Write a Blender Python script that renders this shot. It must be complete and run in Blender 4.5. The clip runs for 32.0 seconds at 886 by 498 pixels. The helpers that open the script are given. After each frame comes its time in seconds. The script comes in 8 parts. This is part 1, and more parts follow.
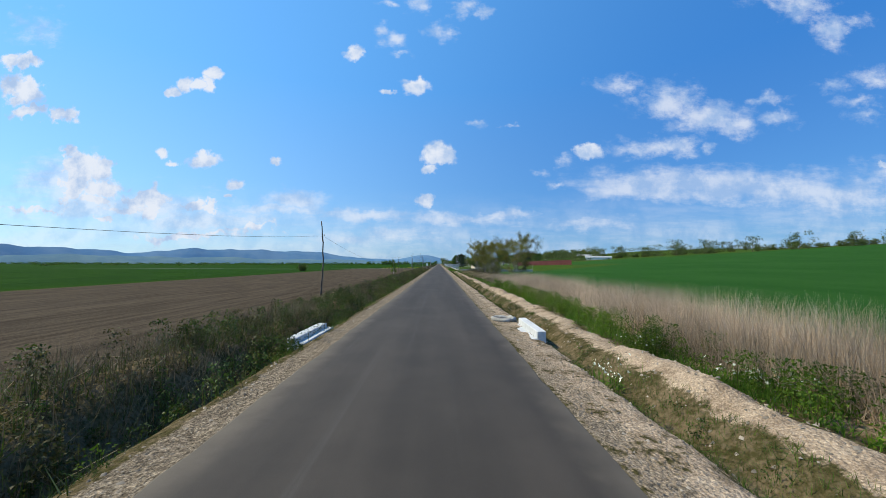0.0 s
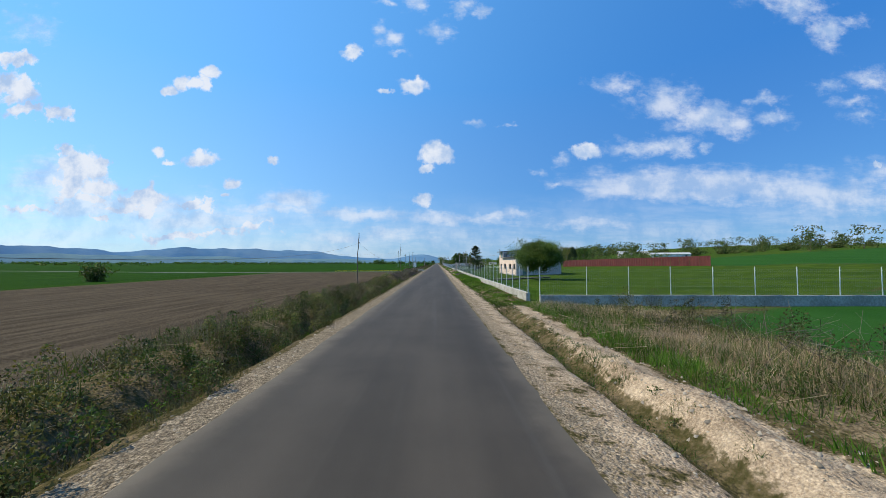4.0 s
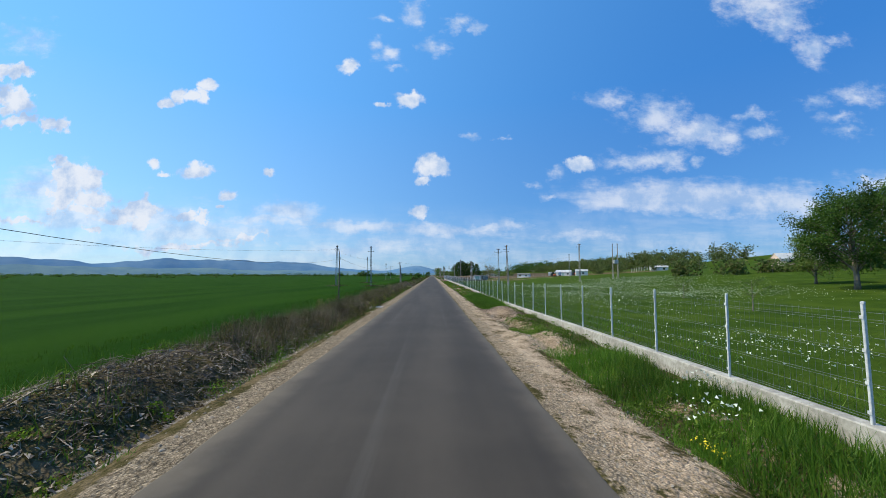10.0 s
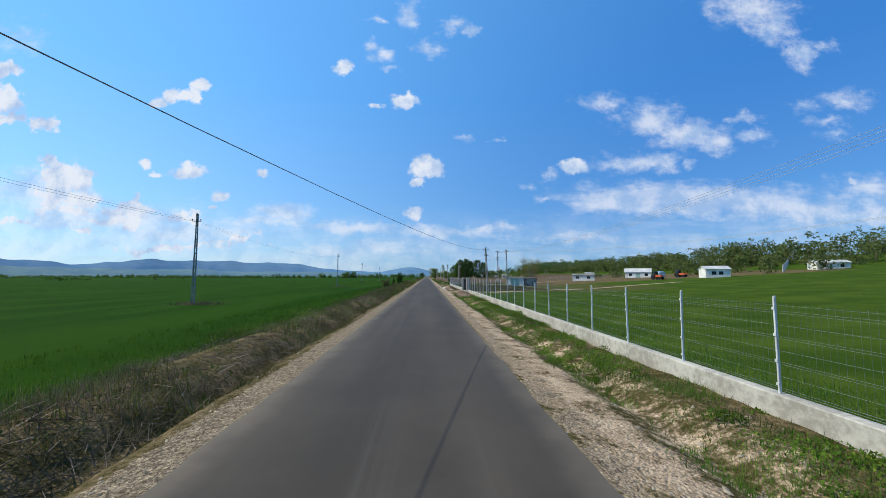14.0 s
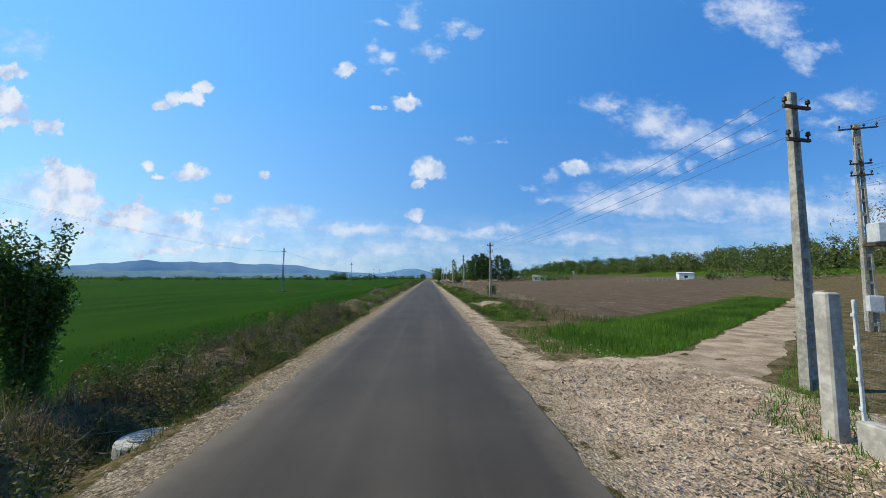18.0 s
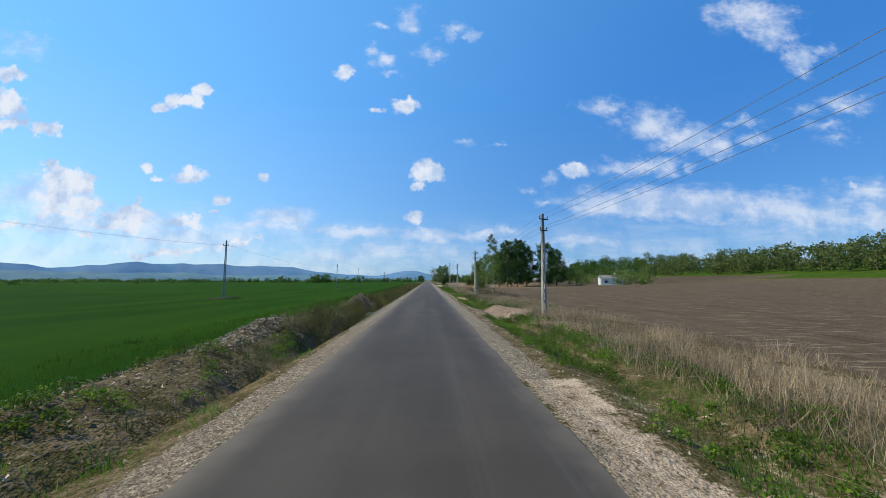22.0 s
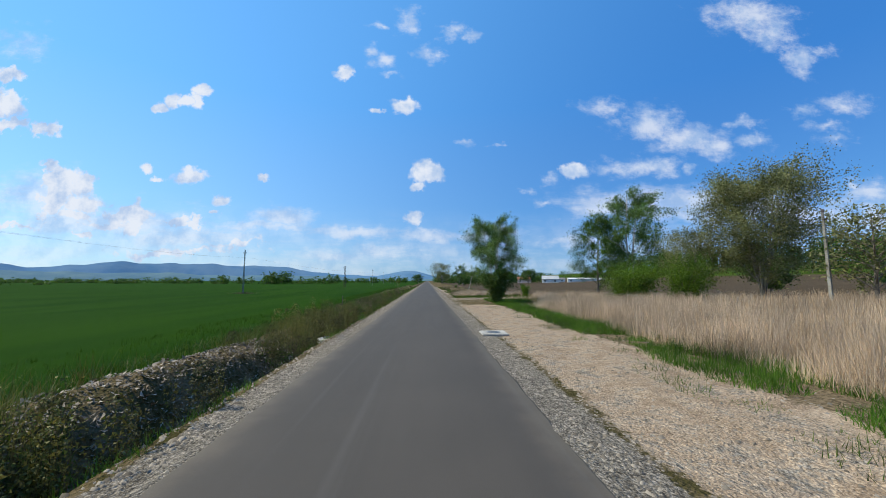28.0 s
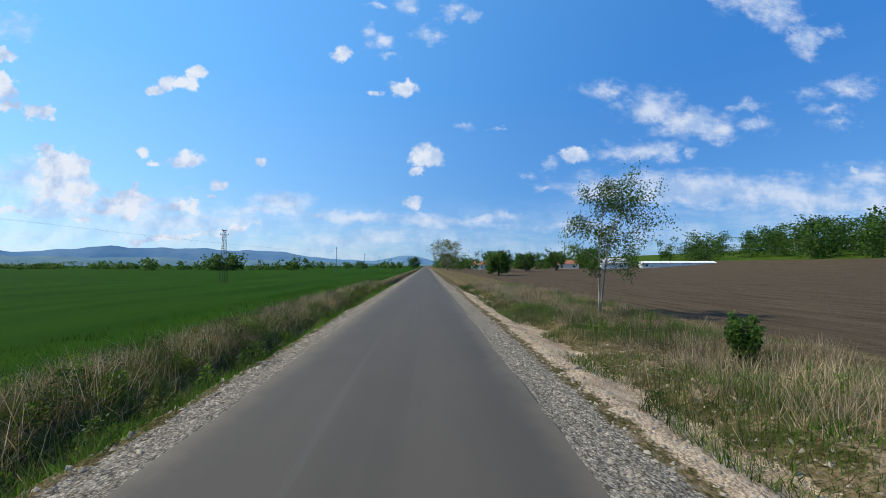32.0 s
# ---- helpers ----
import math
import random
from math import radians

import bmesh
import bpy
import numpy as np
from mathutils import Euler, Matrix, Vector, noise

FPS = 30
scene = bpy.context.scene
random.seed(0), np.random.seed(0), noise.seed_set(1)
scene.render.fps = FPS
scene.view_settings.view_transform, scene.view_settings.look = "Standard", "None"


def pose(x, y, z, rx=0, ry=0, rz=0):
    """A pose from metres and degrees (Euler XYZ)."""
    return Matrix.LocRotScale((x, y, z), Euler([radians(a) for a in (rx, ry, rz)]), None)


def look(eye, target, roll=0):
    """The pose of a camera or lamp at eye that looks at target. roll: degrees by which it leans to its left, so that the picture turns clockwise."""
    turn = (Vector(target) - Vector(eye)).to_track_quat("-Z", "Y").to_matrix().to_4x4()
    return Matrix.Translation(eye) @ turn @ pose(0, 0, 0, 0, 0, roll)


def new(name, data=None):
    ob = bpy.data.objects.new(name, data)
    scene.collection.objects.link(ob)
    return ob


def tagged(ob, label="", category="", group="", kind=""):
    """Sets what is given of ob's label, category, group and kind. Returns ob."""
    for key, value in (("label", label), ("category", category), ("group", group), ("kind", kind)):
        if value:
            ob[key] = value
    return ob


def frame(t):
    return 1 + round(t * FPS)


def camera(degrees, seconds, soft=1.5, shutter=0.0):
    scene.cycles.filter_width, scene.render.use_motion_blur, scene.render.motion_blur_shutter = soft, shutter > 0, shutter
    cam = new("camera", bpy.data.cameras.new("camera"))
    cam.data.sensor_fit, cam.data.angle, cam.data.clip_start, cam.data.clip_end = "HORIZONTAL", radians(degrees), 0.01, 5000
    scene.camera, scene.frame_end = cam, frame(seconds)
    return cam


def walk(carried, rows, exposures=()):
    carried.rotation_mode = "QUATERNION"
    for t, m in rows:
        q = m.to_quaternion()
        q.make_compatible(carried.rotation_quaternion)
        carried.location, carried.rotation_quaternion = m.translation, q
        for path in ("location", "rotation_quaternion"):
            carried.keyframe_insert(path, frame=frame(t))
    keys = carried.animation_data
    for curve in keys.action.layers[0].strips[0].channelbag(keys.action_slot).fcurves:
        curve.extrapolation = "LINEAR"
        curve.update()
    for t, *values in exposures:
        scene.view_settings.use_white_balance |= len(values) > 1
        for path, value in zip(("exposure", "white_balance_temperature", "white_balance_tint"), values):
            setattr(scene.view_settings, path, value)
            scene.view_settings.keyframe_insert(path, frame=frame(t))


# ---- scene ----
# camera and walk -------------------------------------------------------------
cam = camera(99.14, 32.0, soft=0.85)
EYE = 2.45
# seconds, x, y, pitch up, turn to the left
WALK = [
    (0, 0.49, 0.00, 2.18, -0.59), (0.5, 0.50, 12.51, 2.01, -0.49), (1, 0.52, 25.02, 1.94, -0.38), (1.5, 0.54, 37.52, 1.80, -0.81),
    (2, 0.57, 49.99, 1.88, -0.85), (2.5, 0.62, 62.45, 1.99, -0.87), (3, 0.67, 74.89, 1.95, -0.83), (3.5, 0.74, 87.31, 2.01, -0.88),
    (4, 0.80, 99.74, 2.10, -0.92), (4.5, 0.84, 112.18, 2.19, -0.96), (5, 0.86, 124.67, 2.29, -1.00), (5.5, 0.86, 137.21, 2.36, -1.03),
    (6, 0.84, 149.81, 2.85, -1.19), (6.5, 0.81, 162.44, 3.01, -1.28), (7, 0.77, 175.04, 3.16, -1.36), (7.5, 0.74, 187.60, 3.32, -1.42),
    (8, 0.70, 200.11, 3.56, -1.39), (8.5, 0.67, 212.56, 3.65, -1.51), (9, 0.64, 224.94, 3.72, -1.50), (9.5, 0.62, 237.35, 3.81, -1.55),
    (10, 0.60, 249.84, 3.91, -1.59), (10.5, 0.59, 262.41, 3.96, -1.80), (11, 0.57, 275.03, 4.08, -2.12), (11.5, 0.55, 287.66, 4.16, -2.20),
    (12, 0.52, 300.23, 4.31, -2.30), (12.5, 0.51, 312.70, 4.33, -2.22), (13, 0.50, 325.09, 4.22, -2.28), (13.5, 0.50, 337.48, 4.19, -2.44),
    (14, 0.52, 349.93, 4.12, -2.42), (14.5, 0.55, 362.42, 4.06, -2.40), (15, 0.58, 374.95, 3.97, -2.37), (15.5, 0.62, 387.51, 3.81, -2.34),
    (16, 0.64, 400.06, 3.76, -2.32), (16.5, 0.65, 412.58, 4.06, -2.30), (17, 0.66, 425.05, 4.25, -2.20), (17.5, 0.66, 437.49, 4.38, -2.11),
    (18, 0.64, 449.96, 4.37, -2.19), (18.5, 0.62, 462.45, 4.46, -2.09), (19, 0.57, 474.95, 4.51, -2.04), (19.5, 0.53, 487.43, 4.64, -1.89),
    (20, 0.49, 499.93, 4.69, -2.00), (20.5, 0.46, 512.46, 4.66, -2.36), (21, 0.43, 525.04, 4.77, -2.34), (21.5, 0.41, 537.63, 4.54, -2.17),
    (22, 0.40, 550.19, 4.72, -2.33), (22.5, 0.39, 562.67, 4.74, -2.42), (23, 0.40, 575.07, 4.74, -2.28), (23.5, 0.41, 587.45, 4.81, -2.33),
    (24, 0.42, 599.85, 5.02, -2.36), (24.5, 0.44, 612.27, 4.90, -2.52), (25, 0.45, 624.73, 4.84, -2.50), (25.5, 0.47, 637.23, 4.80, -2.49),
    (26, 0.49, 649.78, 4.77, -2.49), (26.5, 0.51, 662.35, 4.72, -2.49), (27, 0.54, 674.96, 4.66, -2.46), (27.5, 0.57, 687.57, 4.78, -2.35),
    (28, 0.60, 700.14, 4.78, -2.37), (28.5, 0.63, 712.65, 4.62, -2.73), (29, 0.66, 725.11, 4.57, -2.79), (29.5, 0.69, 737.57, 4.21, -2.45),
    (30, 0.71, 750.03, 3.76, -2.63), (30.5, 0.72, 762.47, 3.28, -2.51), (31, 0.73, 774.90, 3.12, -2.39), (31.5, 0.73, 787.28, 2.81, -2.52),
    (32, 0.73, 799.63, 2.50, -2.47),
]
walk(cam, [(t, pose(x, y, EYE, 90 + up, 0, turn)) for t, x, y, up, turn in WALK])

# world and sun ---------------------------------------------------------------
SUN_UP, SUN_TURN = 49.0, -83.0          # height, compass turn from +y towards +x
SKY, SUN = 0.115, 5.0
sun = new("sun", bpy.data.lights.new("sun", "SUN"))
sun.data.energy, sun.data.angle, sun.data.color = SUN, radians(0.55), (1.0, 0.925, 0.70)
_a, _e = radians(SUN_TURN), radians(SUN_UP)
sun.matrix_world = look((0, 0, 60), (-math.sin(_a) * math.cos(_e), -math.cos(_a) * math.cos(_e), 60 - math.sin(_e)))


class Nodes:
    """Short hand for a node tree."""

    def __init__(self, tree):
        self.tree = tree
        tree.nodes.clear()

    def add(self, kind, *values):
        n = self.tree.nodes.new(kind)
        for i, v in enumerate(values):
            self.put(n.inputs[i], v)
        return n

    def put(self, socket, v):
        if v is None:
            return
        if isinstance(v, bpy.types.NodeSocket):
            self.tree.links.new(v, socket)
        elif isinstance(v, bpy.types.Node):
            self.tree.links.new(v.outputs[0], socket)
        else:
            socket.default_value = v

    def math(self, op, a, b=None, c=None, clamp=False):
        n = self.add("ShaderNodeMath", a, b, c)
        n.operation, n.use_clamp = op, clamp
        return n.outputs[0]

    def vec(self, op, a, b=None):
        n = self.add("ShaderNodeVectorMath", a, b)
        n.operation = op
        return n.outputs["Value"] if op in ("LENGTH", "DOT_PRODUCT") else n.outputs[0]

    def mix(self, f, a, b):
        n = self.add("ShaderNodeMix")
        n.data_type = "RGBA"
        self.put(n.inputs[0], f), self.put(n.inputs[6], a), self.put(n.inputs[7], b)
        return n.outputs[2]

    def noise(self, vec, scale, detail=4.0, rough=0.55):
        n = self.add("ShaderNodeTexNoise")
        self.put(n.inputs["Vector"], vec), self.put(n.inputs["Scale"], scale)
        n.inputs["Detail"].default_value, n.inputs["Roughness"].default_value = detail, rough
        return n

    def step(self, v, lo, hi, a=0.0, b=1.0):
        n = self.add("ShaderNodeMapRange")
        n.interpolation_type = "SMOOTHSTEP"
        for i, q in enumerate((v, lo, hi, a, b)):
            self.put(n.inputs[i], q)
        return n.outputs[0]


def rgb(r, g, b):
    return (r, g, b, 1.0)


# clouds: centre and half size as tangents of the bearing from the road's axis and of the height over the horizon, and density
CUMULUS_BANK = [
    (-1.111, 0.538, 0.048, 0.021, 1), (-1.109, 0.462, 0.048, 0.046, 1.1), (-1.087, 0.397, 0.056, 0.020, 1), (-0.997, 0.394, 0.037, 0.023, 1.1), (-0.982, 0.290, 0.031, 0.024, 1.1),
    (-0.947, 0.245, 0.051, 0.045, 1.3), (-0.967, 0.204, 0.039, 0.044, 1.2), (-0.891, 0.249, 0.037, 0.027, 1.1), (-0.885, 0.203, 0.062, 0.030, 1), (-0.911, 0.166, 0.098, 0.018, 0.8),
    (-0.773, 0.167, 0.060, 0.030, 1.2), (-0.811, 0.140, 0.113, 0.013, 0.7), (-0.645, 0.156, 0.040, 0.024, 1.2), (-0.602, 0.140, 0.037, 0.018, 1), (-0.893, 0.106, 0.028, 0.010, 0.9),
    (-0.666, 0.072, 0.171, 0.015, 0.7), (-0.495, 0.086, 0.087, 0.013, 0.6), (-1.049, 0.148, 0.125, 0.012, 0.5),
]
CUMULUS_LONE = [
    (-0.718, 0.460, 0.019, 0.017, 1.1), (-0.683, 0.480, 0.026, 0.023, 1.2), (-0.645, 0.474, 0.026, 0.017, 1.1), (-0.617, 0.478, 0.019, 0.022, 1.1), (-0.603, 0.506, 0.025, 0.020, 1.2),
    (-0.737, 0.297, 0.019, 0.014, 1), (-0.707, 0.270, 0.019, 0.008, 0.8), (-0.625, 0.273, 0.052, 0.021, 1.1), (-0.432, 0.272, 0.018, 0.011, 0.9), (-0.543, 0.212, 0.026, 0.014, 0.9),
    (-0.559, 0.181, 0.016, 0.007, 0.8), (-0.068, 0.475, 0.046, 0.025, 1.3), (-0.137, 0.456, 0.021, 0.006, 0.7), (-0.000, 0.291, 0.049, 0.037, 1.4), (-0.023, 0.249, 0.026, 0.012, 1),
    (-0.036, 0.166, 0.023, 0.026, 1.2), (-0.227, 0.570, 0.026, 0.019, 0.9), (0.406, 0.300, 0.043, 0.024, 1.1), (1.200, 0.273, 0.022, 0.010, 0.9),
]
HIGH_WISPS = [
    (-1.084, 0.627, 0.051, 0.040, 0.35), (-0.157, 0.627, 0.018, 0.023, 0.6), (-0.126, 0.598, 0.032, 0.027, 0.8), (-0.104, 0.558, 0.022, 0.010, 0.6), (-0.056, 0.728, 0.033, 0.039, 0.7),
    (-0.134, 0.704, 0.022, 0.011, 0.5), (0.069, 0.690, 0.035, 0.028, 0.8), (0.122, 0.679, 0.032, 0.018, 0.8), (0.006, 0.625, 0.037, 0.028, 0.7), (0.104, 0.373, 0.023, 0.009, 0.7),
    (0.183, 0.373, 0.014, 0.006, 0.5), (0.930, 0.770, 0.136, 0.055, 1), (0.998, 0.718, 0.081, 0.055, 1), (1.074, 0.639, 0.051, 0.058, 1), (1.130, 0.664, 0.055, 0.020, 0.6),
    (1.070, 0.482, 0.050, 0.017, 0.7), (1.203, 0.504, 0.088, 0.030, 0.7), (1.144, 0.437, 0.054, 0.015, 0.5), (1.161, 0.401, 0.044, 0.018, 0.6),
]
BRIGHT_WISPS = [
    (0.478, 0.483, 0.061, 0.028, 0.7), (0.617, 0.438, 0.097, 0.055, 1), (0.729, 0.396, 0.121, 0.052, 1.1), (0.796, 0.373, 0.072, 0.036, 1), (0.881, 0.442, 0.059, 0.016, 0.7),
    (0.915, 0.391, 0.059, 0.021, 0.8), (0.552, 0.313, 0.105, 0.029, 0.9), (0.638, 0.316, 0.061, 0.030, 0.9), (0.728, 0.304, 0.023, 0.010, 0.7), (0.337, 0.271, 0.023, 0.016, 0.5),
    (0.274, 0.241, 0.020, 0.008, 0.5), (0.320, 0.206, 0.023, 0.008, 0.6),
]
LOW_SHEETS = [
    (-0.860, 0.150, 0.300, 0.050, 0.9), (-1.000, 0.215, 0.130, 0.065, 0.7), (-0.640, 0.110, 0.220, 0.035, 0.8),
    (0.545, 0.208, 0.191, 0.041, 1), (0.736, 0.209, 0.210, 0.051, 1.05), (0.929, 0.195, 0.180, 0.054, 0.95), (1.092, 0.175, 0.182, 0.051, 0.85), (1.238, 0.249, 0.107, 0.036, 0.8),
    (1.274, 0.177, 0.117, 0.042, 0.8), (-0.382, 0.167, 0.088, 0.033, 0.9), (-0.425, 0.143, 0.161, 0.016, 0.8), (-0.204, 0.129, 0.164, 0.021, 0.8), (0.020, 0.118, 0.182, 0.020, 0.75),
    (0.186, 0.126, 0.169, 0.014, 0.6), (0.386, 0.109, 0.219, 0.022, 0.5), (-0.144, 0.069, 0.300, 0.024, 0.5),
]
world = bpy.data.worlds.new("world")
scene.world = world
world.use_nodes = True
w = Nodes(world.node_tree)
sky = w.add("ShaderNodeTexSky")
sky.sky_type, sky.sun_disc, sky.sun_elevation, sky.sun_rotation = "NISHITA", False, radians(SUN_UP), radians(SUN_TURN)
sky.air_density, sky.dust_density, sky.ozone_density = 1.1, 0.25, 2.0
way = w.add("ShaderNodeTexCoord").outputs["Generated"]
xyz = w.add("ShaderNodeSeparateXYZ", way)
deep = w.math("MAXIMUM", w.math("ABSOLUTE", xyz.outputs[1]), 0.06)
flat = w.add("ShaderNodeCombineXYZ", w.math("DIVIDE", xyz.outputs[0], deep), w.math("DIVIDE", xyz.outputs[2], deep), 0.0).outputs[0]
n1 = w.noise(flat, 15.0, 7.0, 0.6)
drift = w.vec("SUBTRACT", n1.outputs["Color"], (0.5, 0.5, 0.5))
bent = w.vec("ADD", flat, w.vec("MULTIPLY", drift, (0.075, 0.060, 0.0)))
torn = w.vec("ADD", flat, w.vec("MULTIPLY", drift, (0.17, 0.13, 0.0)))
swept = w.vec("ADD", flat, w.vec("MULTIPLY", drift, (0.13, 0.075, 0.0)))


def masses(rows, at):
    most = None
    for cx, cy, ax, ay, dense in rows:
        d = w.vec("LENGTH", w.vec("MULTIPLY", w.vec("SUBTRACT", at, (cx, cy, 0.0)), (1 / ax, 1 / ay, 0.0)))
        v = w.math("MULTIPLY", w.math("SUBTRACT", 1.0, d), dense)
        most = v if most is None else w.math("MAXIMUM", most, v)
    return most


height = xyz.outputs[2]
puff = w.noise(flat, 34.0, 7.0, 0.62).outputs["Fac"]
heap = w.math("ADD", w.math("MAXIMUM", masses(CUMULUS_BANK, torn), masses(CUMULUS_LONE, bent)), w.math("MULTIPLY", w.math("SUBTRACT", puff, 0.5), 1.3))
wool = w.step(heap, -0.20, 0.42, 0.0, 0.97)
comb = w.noise(w.vec("MULTIPLY", flat, (1.0, 1.7, 1.0)), 19.0, 8.0, 0.66).outputs["Fac"]
thin = w.math("ADD", masses(HIGH_WISPS + BRIGHT_WISPS, swept), w.math("MULTIPLY", w.math("SUBTRACT", comb, 0.52), 2.0))
veil = w.step(thin, -0.30, 0.95, 0.0, 0.74)
layer = w.noise(w.vec("MULTIPLY", flat, (1.0, 3.2, 1.0)), 9.0, 8.0, 0.64).outputs["Fac"]
sheet = w.math("ADD", masses(LOW_SHEETS, swept), w.math("MULTIPLY", w.math("SUBTRACT", layer, 0.5), 1.7))
sheets = w.step(sheet, -0.35, 0.75, 0.0, 0.70)
streak = w.noise(w.vec("MULTIPLY", flat, (1.0, 6.0, 1.0)), 3.2, 6.0, 0.6).outputs["Fac"]
band = w.math("MULTIPLY", w.step(height, 0.20, 0.05), w.step(streak, 0.34, 0.62, 0.10, 0.42))
cover = w.math("MAXIMUM", w.math("MAXIMUM", wool, veil), w.math("MAXIMUM", sheets, band))
shade = w.step(w.noise(w.vec("ADD", flat, (0.012, -0.02, 0.0)), 14.0, 6.0, 0.6).outputs["Fac"], 0.35, 0.62)
white = w.mix(shade, rgb(0.42, 0.57, 0.82), rgb(0.80, 0.85, 0.94))
clear = w.vec("MULTIPLY", w.vec("MULTIPLY", sky.outputs[0], (SKY, SKY, SKY)), (0.47, 0.93, 1.42))
fade = w.add("ShaderNodeValToRGB", height)
for i, (at, c) in enumerate(((0.0, (0.235, 0.41, 0.70)), (0.14, (0.14, 0.365, 0.75)), (0.42, (0.058, 0.30, 0.80)), (1.0, (0.04, 0.23, 0.70)))):
    el = fade.color_ramp.elements[i] if i < 2 else fade.color_ramp.elements.new(at)
    el.position, el.color = at, rgb(*c)
clear = w.mix(0.6, clear, fade.outputs[0])
sunward = w.vec("DOT_PRODUCT", way, (math.sin(_a) * math.cos(_e), math.cos(_a) * math.cos(_e), math.sin(_e)))
glow = w.add("ShaderNodeCombineXYZ", w.step(sunward, -0.15, 1.0, 0.78, 2.5), w.step(sunward, -0.15, 1.0, 0.845, 1.78), w.step(sunward, -0.15, 1.0, 0.905, 1.36))
clear = w.vec("MULTIPLY", clear, glow.outputs[0])
out = w.add("ShaderNodeOutputWorld")
w.put(out.inputs[0], w.add("ShaderNodeBackground", w.mix(cover, clear, white), 1.0))

# materials -------------------------------------------------------------------


def material(name, build, rough=0.9, metal=0.0, bump=None, gloss=0.3, pebbly=0.0):
    """build(nodes, position) gives the colour socket, or colour and roughness."""
    m = bpy.data.materials.new(name)
    m.use_nodes = True
    n = Nodes(m.node_tree)
    pos = n.add("ShaderNodeNewGeometry").outputs["Position"]
    col = build(n, pos)
    if isinstance(col, tuple) and len(col) == 2:
        col, rough = col
    b = n.add("ShaderNodeBsdfPrincipled")
    n.put(b.inputs["Base Color"], col), n.put(b.inputs["Roughness"], rough)
    b.inputs["Metallic"].default_value = metal
    b.inputs["Specular IOR Level"].default_value = gloss
    if bump:
        scale, depth = bump
        h = n.noise(pos, scale, 5.0, 0.6).outputs["Fac"]
        if pebbly:
            c = n.add("ShaderNodeTexVoronoi")
            n.put(c.inputs["Vector"], pos), n.put(c.inputs["Scale"], pebbly)
            h = n.math("SUBTRACT", h, n.math("MULTIPLY", c.outputs["Distance"], 0.55))
        bb = n.add("ShaderNodeBump")
        n.put(b.inputs["Normal"], bb.outputs[0])
        bb.inputs["Strength"].default_value = 0.9 if pebbly else 0.6
        bb.inputs["Distance"].default_value = depth
        n.put(bb.inputs["Height"], h)
    o = n.add("ShaderNodeOutputMaterial")
    n.put(o.inputs[0], b)
    return m


def two_tone(a, b, fine=6.0, coarse=0.7, lo=0.38, hi=0.64):
    """A colour that wanders between a and b at two scales."""
    def build(n, pos):
        f = n.math("ADD", n.math("MULTIPLY", n.noise(pos, fine, 5, 0.65).outputs["Fac"], 0.55), n.math("MULTIPLY", n.noise(pos, coarse, 3, 0.5).outputs["Fac"], 0.45))
        return n.mix(n.step(f, lo, hi), rgb(*a), rgb(*b))
    return build


def leaves(name, *cols, rough=0.6, through_light=0.5, patch=0.35):
    """Thin growth: each blade or leaf has a colour of its own, and light passes through."""
    m = bpy.data.materials.new(name)
    m.use_nodes = True
    n = Nodes(m.node_tree)
    geo = n.add("ShaderNodeNewGeometry")
    r = n.add("ShaderNodeValToRGB", geo.outputs["Random Per Island"])
    el = r.color_ramp.elements
    while len(el) < len(cols):
        el.new(0.5)
    for i, c in enumerate(cols):
        el[i].position, el[i].color = (i / max(1, len(cols) - 1)), rgb(*c)
    patchy = n.step(n.noise(geo.outputs["Position"], patch, 3, 0.5).outputs["Fac"], 0.3, 0.7, 0.58, 1.38)
    col = n.vec("SCALE", r.outputs[0])
    n.put(m.node_tree.nodes[-1].inputs["Scale"], patchy)
    d = n.add("ShaderNodeBsdfPrincipled")
    n.put(d.inputs["Base Color"], col)
    d.inputs["Roughness"].default_value = rough
    d.inputs["Specular IOR Level"].default_value = 0.25
    t = n.add("ShaderNodeBsdfTranslucent", col)
    o = n.add("ShaderNodeOutputMaterial")
    n.put(o.inputs[0], n.add("ShaderNodeMixShader", through_light, d.outputs[0], t.outputs[0]))
    return m


